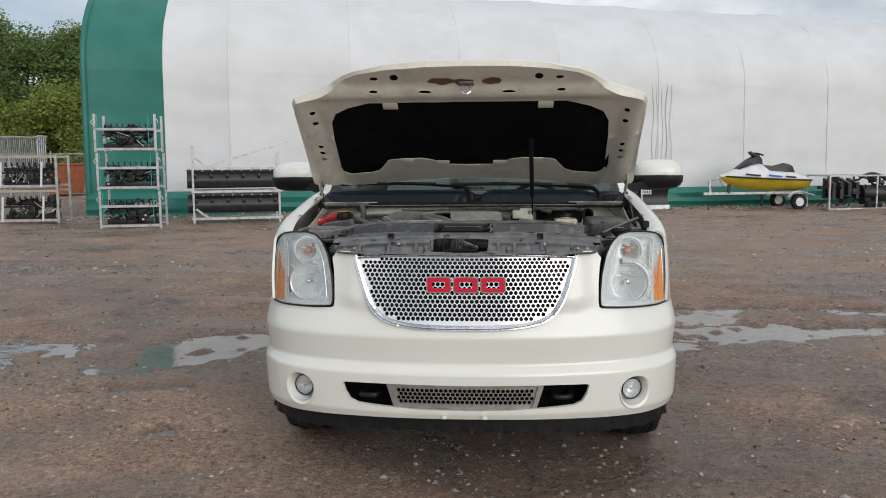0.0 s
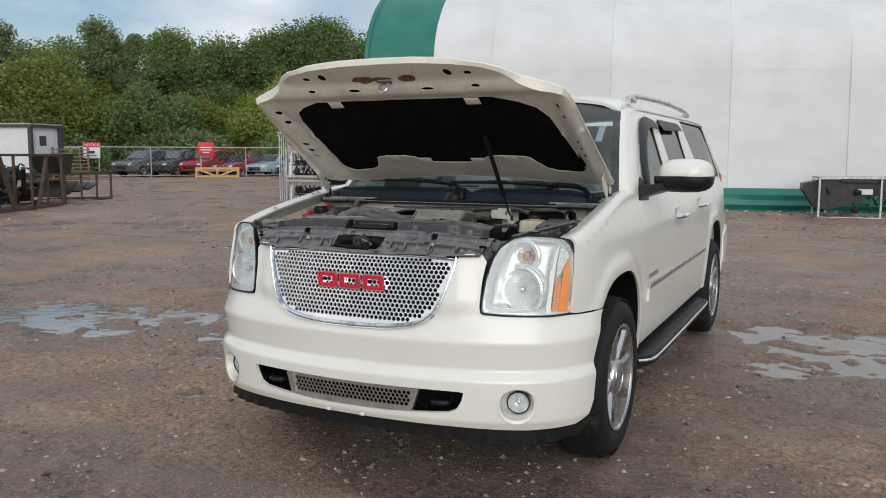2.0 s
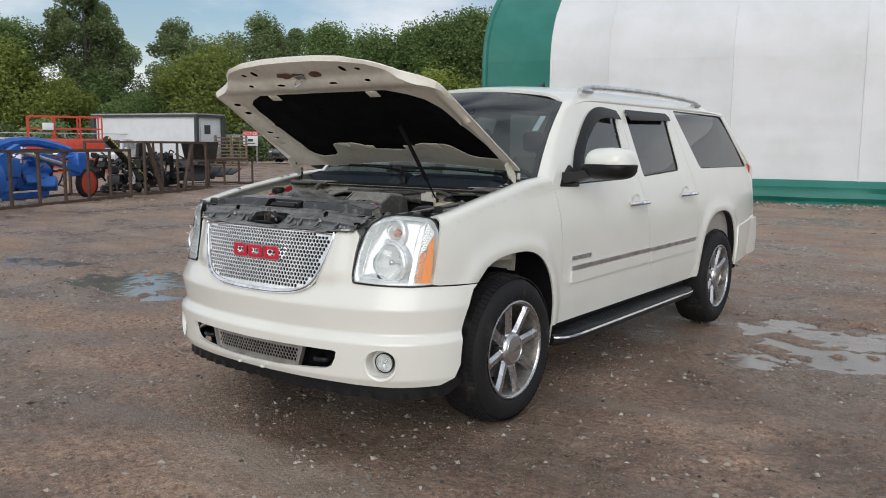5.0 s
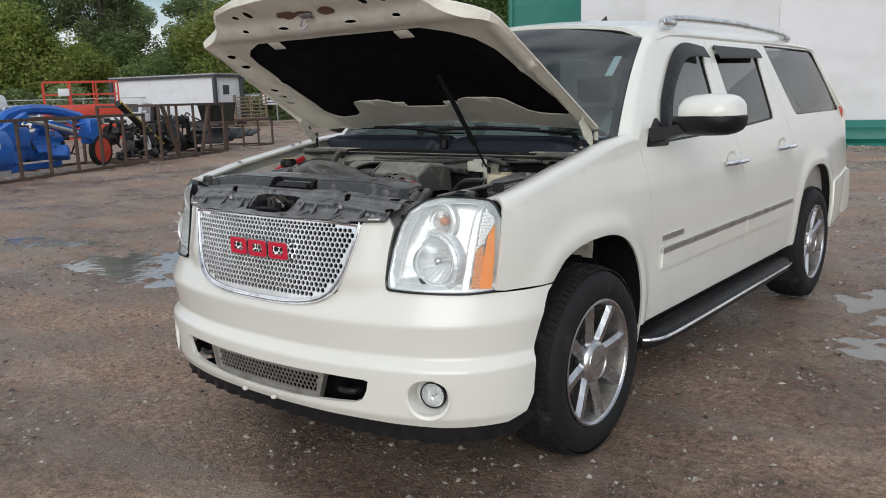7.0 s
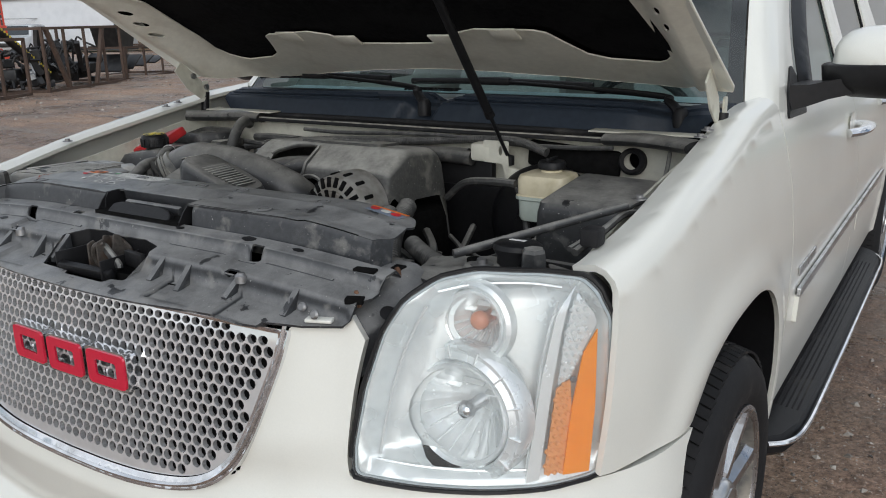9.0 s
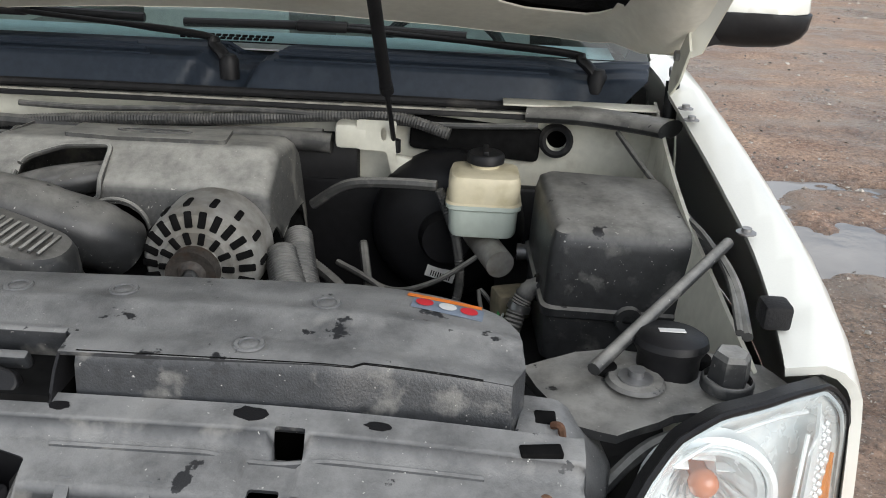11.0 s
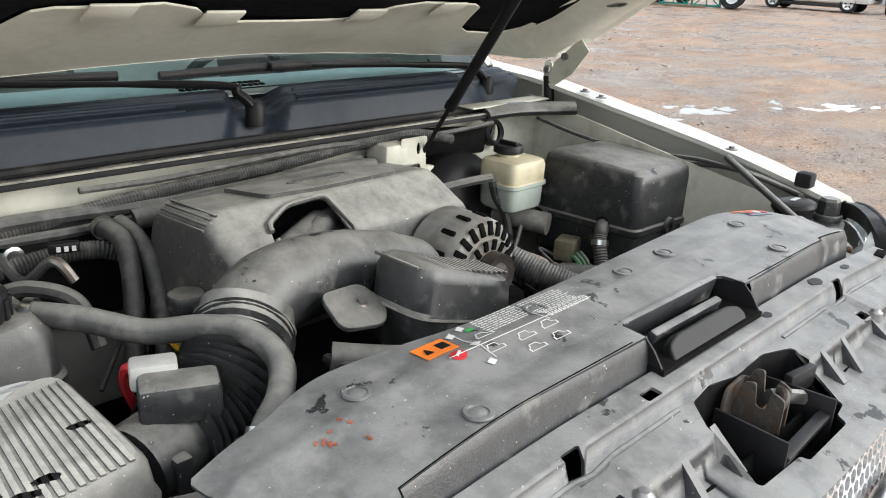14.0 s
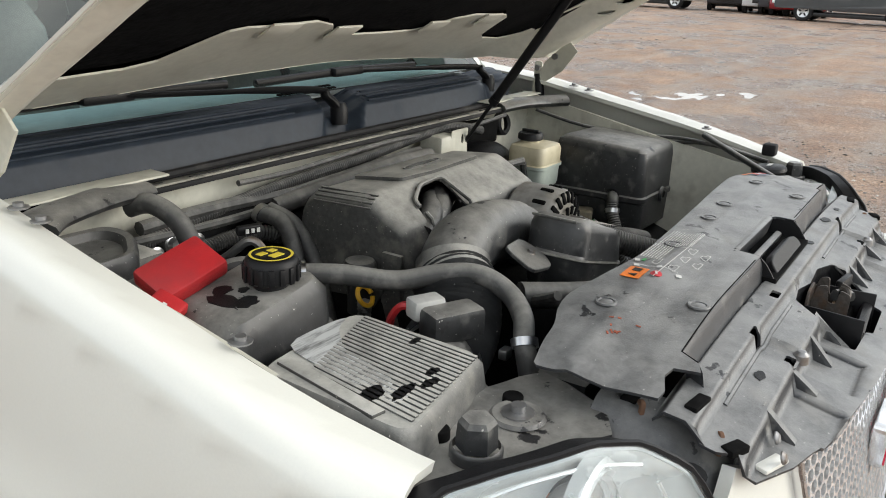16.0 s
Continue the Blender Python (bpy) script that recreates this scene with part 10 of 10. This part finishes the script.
# ---- parked vehicles ----
VEHICLES = {
    "suv": (4.7, 0.93, [(0.05, 0.35), (0.0, 0.75), (0.15, 0.98), (1.15, 1.08), (1.85, 1.66), (2.6, 1.74), (4.1, 1.70), (4.6, 1.15), (4.7, 0.9), (4.68, 0.35)], 1.06, [[(1.55, 1.08), (1.98, 1.58), (2.65, 1.64), (2.65, 1.10)], [(2.75, 1.10), (2.75, 1.64), (3.55, 1.63), (3.60, 1.12)], [(3.70, 1.12), (3.66, 1.62), (4.08, 1.58), (4.35, 1.15)]], (0.92, 3.72), 0.36),
    "sedan": (4.7, 0.9, [(0.05, 0.3), (0.0, 0.62), (0.15, 0.78), (1.25, 0.92), (2.0, 1.38), (2.7, 1.44), (3.4, 1.38), (4.1, 1.02), (4.65, 0.95), (4.7, 0.6), (4.66, 0.3)], 0.92, [[(1.55, 0.94), (2.08, 1.31), (2.65, 1.36), (2.65, 0.95)], [(2.74, 0.95), (2.74, 1.36), (3.3, 1.31), (3.75, 1.0)]], (0.90, 3.72), 0.32),
    "pickup": (5.9, 1.0, [(0.05, 0.45), (0.0, 0.85), (0.15, 1.15), (1.35, 1.22), (1.95, 1.84), (2.7, 1.90), (3.55, 1.88), (3.75, 1.22), (5.85, 1.20), (5.9, 0.6), (5.85, 0.5)], 1.22, [[(1.65, 1.24), (2.1, 1.76), (2.75, 1.82), (2.75, 1.25)], [(2.85, 1.25), (2.85, 1.82), (3.45, 1.79), (3.58, 1.27)]], (1.05, 4.65), 0.40),
    "van": (5.4, 0.98, [(0.05, 0.4), (0.0, 0.9), (0.2, 1.15), (0.8, 1.30), (1.45, 2.15), (2.0, 2.30), (5.2, 2.28), (5.38, 2.1), (5.4, 0.5), (5.36, 0.4)], 1.30, [[(1.05, 1.34), (1.55, 2.0), (2.1, 2.05), (2.1, 1.36)], [(2.9, 1.40), (2.9, 2.0), (4.6, 2.0), (4.6, 1.40)]], (1.0, 4.2), 0.36),
}
CAR_GLASS = surface("dark_car_glass", (0.03, 0.036, 0.04), 0.08, grain=0.1, coat=0.5)


def vehicle(kind, colour, at, lab, rough=0.25):
    length, hw, prof, belt, wins, axles, wr = VEHICLES[kind]
    paint = surface("car_paint", colour, rough, grain=0.03, stain=tuple(c * 0.85 for c in colour), stain_scale=1.5, coat=0.4)
    lab += " with dark windows on the muddy lot"
    car = thing("parked_car" if kind in ("suv", "sedan") else kind, lab, "car" if kind in ("suv", "sedan") else kind, at=at)

    def xs(z, k=0.0):
        return hw - 0.28 * max(0.0, z - belt) - 0.10 * max(0.0, 0.55 - z) - k

    pr = rounded(prof, 0.10, 3)
    cy, cz = length / 2, 0.9
    loops = []
    for sgn, k, sh in ((-1, 0.0, 0.93), (-1, 0.0, 1.0), (1, 0.0, 1.0), (1, 0.0, 0.93)):
        loops.append([(sgn * (xs(z) + (0.03 if sh < 1 else -0.02)), cy + (y - cy) * (sh if sh < 1 else 1) ** 0.5, cz + (z - cz) * (sh if sh < 1 else 1) ** 0.5) for y, z in pr])
    body = part("body", loft(loops), paint, car)
    for s in (1, -1):
        for wn_ in wins:
            q = [(s * (xs(z) + 0.034), y, z) for y, z in wn_]
            inn = [(s * (xs(z) + 0.010), y, z) for y, z in wn_]
            part("window", loft([inn, q], smooth=False), CAR_GLASS, car)
        part("head_lamp", box(0.32, 0.16, 0.16, tr(s * (hw - 0.24), 0.10, prof[1][1] + 0.02), 0.04), LENS_GREY, car)
        part("tail_lamp", box(0.16, 0.10, 0.30, tr(s * (hw - 0.12), length - 0.05, prof[-2][1] + 0.1), 0.03), EMBLEM_RED, car)
        part("mirror", box(0.20, 0.14, 0.13, tr(s * (hw + 0.09), wins[0][0][0] + 0.18, belt + 0.08), 0.04), paint, car)
        for y in axles:
            at_ = tr(s * (hw - 0.10), y, wr) @ ry(90 * s)
            w = part("wheel", lathe([(wr * 0.62, 0.11), (wr * 0.9, 0.125), (wr, 0.08), (wr, -0.08), (wr * 0.9, -0.1), (0, -0.1)], 24, at_), RUBBER, car)
            part("rim", lathe([(0, 0.10), (wr * 0.15, 0.11), (wr * 0.2, 0.085), (wr * 0.5, 0.09), (wr * 0.62, 0.115)], 20, at_), SATIN, w, "alloy rim")
            for k in range(5):
                part("slot", box(wr * 0.34, wr * 0.16, 0.01, at_ @ rz(72 * k) @ tr(wr * 0.38, 0, 0.092)), HOLLOW_SHADE, w)
    wy0, wz0 = prof[3]
    wy1, wz1 = prof[4]
    o = [(-xs(wz0) + 0.10, 0), (xs(wz0) - 0.10, 0), (xs(wz1) - 0.10, 1), (-xs(wz1) + 0.10, 1)]
    part("windshield", sheet_mesh(resample(o, 0.5), [], lambda x, t: (x, wy0 + (wy1 - wy0) * (0.10 + 0.82 * t) - 0.030, wz0 + (wz1 - wz0) * (0.10 + 0.82 * t) + 0.030), 0.4, 0.0, (0, -1, 1)), CAR_GLASS, car)
    part("front_grille", box(hw * 1.0, 0.05, 0.22, tr(0, 0.0, prof[1][1] - 0.12), 0.02), MACHINE_BLACK, car)
    part("sill", box(hw * 1.86, length * 0.62, 0.16, tr(0, length / 2, 0.30), 0.03), MACHINE_BLACK, car)
    part("rear_window", box(hw * 1.35, 0.06, 0.38, tr(0, length - (0.28 if kind == "suv" else 0.9 if kind == "sedan" else 2.2 if kind == "pickup" else 0.02), belt + 0.26) @ rx(35 if kind in ("suv", "sedan") else 0), 0.02), CAR_GLASS, car)
    return car


def on_line(a, b, t):
    return (a[0] + (b[0] - a[0]) * t, a[1] + (b[1] - a[1]) * t)


LOT_A, LOT_B = (-43.6, 38.9), (-33.4, 48.0)
for i, (kind, col, lab) in enumerate((("suv", (0.085, 0.095, 0.10), "dark grey parked SUV"), ("suv", (0.035, 0.037, 0.042), "black parked SUV"), ("suv", (0.34, 0.025, 0.03), "red parked SUV"), ("sedan", (0.20, 0.012, 0.02), "dark red parked car"),
                                      ("sedan", (0.30, 0.42, 0.44), "pale blue parked car"), ("sedan", (0.04, 0.05, 0.055), "dark parked car"), ("suv", (0.33, 0.34, 0.35), "silver parked SUV"))):
    x, y = on_line(LOT_A, LOT_B, i / 6)
    vehicle(kind, col, pose(x, y, 0, 0, 0, 4 * (i % 3)) @ Matrix.Diagonal((1.1, 1.1, 1.12, 1)), lab)
vehicle("sedan", (0.05, 0.058, 0.06), pose(-31.6, 54.2, 0, 0, 0, -30), "dark grey parked car")
vehicle("sedan", (0.03, 0.03, 0.033), pose(-26.5, 55.5, 0, 0, 0, -30), "black parked car")
vehicle("van", (0.70, 0.71, 0.72), pose(-25.6, 35.2, 0, 0, 0, 30) @ Matrix.Diagonal((0.94, 0.9, 0.80, 1)), "white parked minivan")
vehicle("van", (0.66, 0.68, 0.70), pose(-41.5, 15.2, 0, 0, 0, 28) @ tr(0, -3, 0), "white parked panel van")
vehicle("suv", (0.70, 0.71, 0.72), pose(-39.5, 17.0, 0, 0, 0, 60), "white parked SUV")
vehicle("suv", (0.03, 0.032, 0.034), pose(-45.0, 22.0, 0, 0, 0, 40), "black parked SUV")
vehicle("suv", (0.60, 0.62, 0.63), pose(-44.0, 25.0, 0, 0, 0, 40), "pale parked SUV")
# the far side of the yard
for kind, col, x, y, turn, lab in (("suv", (0.03, 0.032, 0.036), 43.0, 12.0, -78, "black parked SUV"), ("van", (0.03, 0.06, 0.16), 43.5, 10.9, -100, "dark blue parked van"), ("suv", (0.62, 0.64, 0.66), 42.0, 10.0, -82, "white parked SUV"),
                                   ("suv", (0.05, 0.055, 0.065), 41.8, 9.2, -84, "dark grey parked SUV"), ("sedan", (0.26, 0.02, 0.03), 41.5, 8.6, -80, "dark red parked car"), ("suv", (0.45, 0.015, 0.02), 41.2, 7.9, -86, "red parked car"),
                                   ("pickup", (0.06, 0.065, 0.07), 38.6, 2.6, -2, "dark grey parked pickup"), ("suv", (0.62, 0.63, 0.65), 37.5, 1.6, -95, "white parked SUV"), ("sedan", (0.04, 0.042, 0.045), 36.5, -0.6, -88, "dark parked car"), ("pickup", (0.70, 0.71, 0.72), 43.2, 13.4, 4, "white work pickup")):
    vehicle(kind, col, pose(x, y, 0, 0, 0, turn), lab)
shed = thing("warehouse", "long pale grey metal warehouse", "warehouse", at=Matrix())
part("wall", box(0.3, 40, 5.0, tr(62, 8, 2.5)), GALV, shed)
part("roof", box(14, 41, 0.3, tr(68, 8, 5.1)), GALV, shed)
for i in range(40):
    part("cladding_rib", box(0.08, 0.12, 5.0, tr(61.8, -11.5 + i, 2.5)), GALV, shed)
skid = thing("skid_steer", "orange skid steer loader with black tyres", "loader", at=pose(37.5, 22.6, 0, 0, 0, -62))
part("body", box(2.4, 1.3, 1.0, tr(1.2, 0.7, 0.95), 0.1), BIN_ORANGE, skid)
part("cab", box(1.2, 1.2, 1.1, tr(1.3, 0.7, 1.9), 0.08), MACHINE_BLACK, skid)
part("bucket", box(0.6, 1.8, 0.7, tr(-0.5, 0.7, 0.5) @ ry(10), 0.05), MACHINE_BLACK, skid)
for x in (0.55, 1.75):
    for y in (0.0, 1.4):
        w = part("wheel", lathe([(0.22, 0.14), (0.42, 0.15), (0.46, 0.08), (0.46, -0.08), (0.42, -0.15), (0, -0.15)], 26, tr(x, y, 0.46) @ rx(90)), RUBBER, skid)
        part("rim", lathe([(0, 0.10), (0.08, 0.11), (0.1, 0.08), (0.2, 0.09), (0.24, 0.14)], 20, tr(x, y, 0.46) @ rx(90)), BIN_ORANGE, w, "orange rim")
truck = thing("truck", "white lorry with large wheels", "truck", at=pose(35.6, 18.4, 0, 0, 0, -68))
part("cab", box(2.2, 2.3, 2.0, tr(1.2, 1.1, 2.0), 0.15), PANEL_WHITE, truck)
part("bumper", box(0.4, 2.3, 0.45, tr(2.6, 1.1, 0.75), 0.05), PANEL_WHITE, truck)
part("chassis", box(6.0, 0.9, 0.4, tr(-1.2, 1.1, 0.85), 0.03), MACHINE_BLACK, truck)
for x in (1.1, -3.2):
    for y in (0.1, 2.1):
        w = part("wheel", lathe([(0.28, 0.14), (0.48, 0.15), (0.52, 0.08), (0.52, -0.08), (0.48, -0.15), (0, -0.15)], 26, tr(x, y, 0.52) @ rx(90)), RUBBER, truck)
        part("rim", lathe([(0, 0.14), (0.10, 0.14), (0.12, 0.06), (0.24, 0.07), (0.29, 0.14)], 24, tr(x, y, 0.52) @ rx(90)), PANEL_WHITE, w, "white rim")
for i, (x, y) in enumerate(((36.0, 21.0), (36.6, 19.6))):
    fr_ = thing("storage_rack", "empty teal painted steel storage rack on mud", "rack", group="teal frames", at=pose(x, y, 0, 0, 0, -60))
    crate(fr_, 1.3, 0.9, 1.1, TEAL, 0.06, 1)
    part("brace", beam((0, 0, 0), (1.3, 0, 1.1), 0.05), TEAL, fr_)
    part("brace", beam((1.3, 0, 0), (0, 0, 1.1), 0.05), TEAL, fr_)
wood = thing("timber", "short weathered planks on the mud", "planks", at=pose(34.6, 18.9, 0, 0, 0, -65))
for i in range(3):
    part("plank", box(1.8, 0.16, 0.08, tr(0, 0.2 * i, 0.05) @ rz(3 * i)), WOOD, wood)

# ---- trees and undergrowth ----
def leaf_material(name, dark, light):
    m = bpy.data.materials.new(name)
    m.use_nodes = True
    t = m.node_tree
    p = t.nodes["Principled BSDF"]
    g = t.nodes.new("ShaderNodeNewGeometry")
    info = t.nodes.new("ShaderNodeObjectInfo")
    a = mix_rgb(t, g.outputs["Random Per Island"], dark, light)
    hsv = t.nodes.new("ShaderNodeHueSaturation")
    mr = t.nodes.new("ShaderNodeMapRange")
    mr.inputs["To Min"].default_value, mr.inputs["To Max"].default_value = 0.8, 1.2
    t.links.new(info.outputs["Random"], mr.inputs["Value"])
    t.links.new(mr.outputs["Result"], hsv.inputs["Value"])
    t.links.new(a, hsv.inputs["Color"])
    t.links.new(hsv.outputs["Color"], p.inputs["Base Color"])
    p.inputs["Roughness"].default_value = 0.6
    p.inputs["Specular IOR Level"].default_value = 0.25
    tl = t.nodes.new("ShaderNodeBsdfTranslucent")
    mx = t.nodes.new("ShaderNodeMixShader")
    mx.inputs["Fac"].default_value = 0.5
    t.links.new(hsv.outputs["Color"], tl.inputs["Color"])
    t.links.new(p.outputs["BSDF"], mx.inputs[1])
    t.links.new(tl.outputs["BSDF"], mx.inputs[2])
    t.links.new(mx.outputs["Shader"], t.nodes["Material Output"].inputs["Surface"])
    return m


LEAF = [leaf_material("deep_green_leaves", (0.10, 0.16, 0.055), (0.27, 0.36, 0.135)), leaf_material("yellow_green_leaves", (0.175, 0.235, 0.055), (0.42, 0.47, 0.13)), leaf_material("grey_green_leaves", (0.13, 0.19, 0.085), (0.34, 0.41, 0.19))]
BARK = surface("bark", (0.09, 0.075, 0.06), 0.9, stain=(0.05, 0.042, 0.035), stain_scale=3, grain=0.3)


def crown_mesh(rg, h, w, base, n, leaf, gappy):
    """Leaf sprays on clumps set round the limbs, denser outside."""
    vs, fs = [], []
    clumps = []
    for i in range(int(34 + 20 * rg.random())):
        t = rg.random() ** 0.8
        z = base + (h - base) * t
        rad = w * (1 - abs(2 * t - 0.8) ** 2.2 * 0.35) * (1.0 if t < 0.75 else max(0.45, 1 - (t - 0.75) / 0.45))
        a = rg.uniform(0, 6.28)
        k = rg.uniform(0.45, 0.95) if rg.random() < 0.8 else rg.uniform(0.1, 0.4)
        clumps.append((math.cos(a) * rad * k, math.sin(a) * rad * k, z, w * rg.uniform(0.24, 0.44) * gappy))
    for i in range(n):
        cx, cy, cz, cr = clumps[rg.randrange(len(clumps))]
        d = Vector((rg.gauss(0, 1), rg.gauss(0, 1), rg.gauss(0, 0.8)))
        d = d.normalized() * cr * rg.random() ** 0.4
        p = Vector((cx, cy, cz)) + d
        s = leaf * rg.uniform(0.6, 1.4)
        u = Vector((rg.gauss(0, 1), rg.gauss(0, 1), rg.gauss(0, 0.5))).normalized()
        v = u.cross(Vector((rg.gauss(0, 1), rg.gauss(0, 1), rg.gauss(0, 1)))).normalized()
        b = len(vs)
        vs += [p - u * s, p + v * s * 0.55, p + u * s, p - v * s * 0.55]
        fs.append((b, b + 1, b + 2, b + 3))
    return mesh_of(vs, fs, False), clumps


def tree(name, rg, h, w, base, n, leaf, mat, lab, gappy=1.0):
    t = thing(name, lab, "tree" if name == "tree" else "bush", at=Matrix())
    me, clumps = crown_mesh(rg, h, w, base, n, leaf, gappy)
    trunk = tube([(0, 0, 0), (rg.uniform(-0.1, 0.1), rg.uniform(-0.1, 0.1), h * 0.3), (rg.uniform(-0.2, 0.2), rg.uniform(-0.2, 0.2), h * 0.6), (0, 0, h * 0.85)], [h * 0.022, h * 0.018, h * 0.012, h * 0.006], 8)
    for c in clumps[:9]:
        trunk = tube([(0, 0, c[2] * 0.55), (c[0] * 0.4, c[1] * 0.4, c[2] * 0.8), (c[0], c[1], c[2])], [h * 0.008, h * 0.006, h * 0.003], 6, per=3, bm=trunk)
    part("trunk", trunk, BARK, t)
    part("crown", me, mat, t)
    return t


tg = random.Random(77)
kinds = [tree("tree", tg, 11.2, 4.8, 1.5, 34000, 0.125, LEAF[0], "tall dark green broadleaf tree behind the yard"), tree("tree", tg, 15.0, 4.0, 2.0, 34000, 0.125, LEAF[2], "tall grey-green poplar with gaps in its crown", 0.85),
         tree("tree", tg, 10.6, 5.2, 1.5, 34000, 0.13, LEAF[0], "broad dark green tree behind the yard"), tree("tree", tg, 11.5, 3.8, 2.5, 22000, 0.115, LEAF[2], "slim tree with a loose airy crown", 0.8),
         tree("bush", tg, 7.2, 4.6, 0.5, 30000, 0.12, LEAF[1], "large yellow-green bush behind the yard fence"), tree("bush", tg, 6.2, 4.2, 0.3, 26000, 0.12, LEAF[1], "dense yellow-green bush behind the yard fence"), tree("bush", tg, 5.6, 4.0, 0.2, 26000, 0.12, LEAF[0], "dense dark green bush behind the yard fence"),
         tree("bush", tg, 2.2, 2.0, 0.0, 5000, 0.13, LEAF[2], "low grey-green scrub along the fence")]
first = set()


def plant(k, x, y, s, turn):
    if k not in first:
        first.add(k)
        kinds[k].matrix_basis = pose(x, y, 0, 0, 0, turn) @ Matrix.Diagonal((s, s, s, 1))
    else:
        ob = copy_thing(kinds[k], pose(x, y, 0, 0, 0, turn))
        ob.scale = (s, s, s)


wood_line = [(-92, 12), (-76, 32), (-68, 44), (-58, 57), (-46, 68), (-33, 76), (-15, 84), (10, 90), (40, 92)]
samples = resample(wood_line, 4.6, False)
for i, (x, y) in enumerate(samples):
    k = tg.choice((4, 5, 6, 4))
    plant(k, x + tg.uniform(-1, 1) + 4, y + tg.uniform(-1, 1) - 5, tg.uniform(0.85, 1.25), tg.uniform(0, 360))
    if i % 2 == 0:
        plant(tg.choice((5, 6, 4)), x + 1, y - 1, tg.uniform(1.1, 1.45), tg.uniform(0, 360))
    plant(7, x + 8 + tg.uniform(-2, 2), y - 9 + tg.uniform(-2, 2), tg.uniform(0.8, 1.4), tg.uniform(0, 360))
TALL = ((-76, 30, 13.5, 2), (-73.5, 34, 12.5, 0), (-70.5, 39.5, 17.5, 1), (-73, 42, 16.0, 1), (-66.7, 46.3, 13.6, 3), (-65, 49.5, 11.6, 2), (-61.8, 53, 14.4, 3), (-59.5, 55, 13.6, 1), (-57, 57.8, 13.6, 0), (-53.4, 61.2, 13.2, 2), (-50.2, 63.8, 13.6, 0),
        (-47.5, 66, 14.8, 2), (-45.5, 67.4, 15.2, 0), (-42.6, 69.4, 13.8, 2), (-39, 72, 14.2, 0), (-35, 75, 14.6, 2), (-30, 78, 14, 0), (-24, 81, 14, 2), (-84, 22, 14, 0), (-88, 14, 13, 2), (-81, 27, 13, 2), (-63, 56, 12.2, 0), (-56, 63, 12.6, 2), (-52, 67, 13, 0),
        (28, 80, 12.4, 0), (33, 78, 11.6, 2), (38, 82, 12.8, 0), (45, 80, 12.2, 2), (22, 86, 11, 1), (53, 78, 11.4, 0))
CROWN_TOP = (12.4, 16.2, 11.9, 12.4)
big = [(x, y, h / CROWN_TOP[k], k) for x, y, h, k in TALL]
for x, y, s, k in big:
    plant(k, x, y, s, tg.uniform(0, 360))

# grass and weeds at the tunnel's foot
gvx, gfx = [], []
for i in range(2600):
    s = tg.uniform(-3, 25)
    p = tun(s, -0.25 - 1.3 * tg.random() ** 1.6, 0)
    if noise.noise(Vector((s * 0.8, 0, 4))) < -0.05:
        continue
    hgt = tg.uniform(0.05, 0.22) * (1 + noise.noise(Vector((s * 1.7, 3, 0))))
    d = Vector((tg.gauss(0, 1), tg.gauss(0, 1), 0)).normalized()
    b = len(gvx)
    gvx += [p - d * 0.008, p + d * 0.008, p + Vector((tg.gauss(0, 0.05), tg.gauss(0, 0.05), hgt))]
    gfx.append((b, b + 1, b + 2))
GRASS = leaf_material("dry_grass", (0.10, 0.11, 0.03), (0.28, 0.25, 0.11))
tagged(part("grass", mesh_of(gvx, gfx, False), GRASS), "thin dry grass along the foot of the tunnel", "grass", kind="stuff")
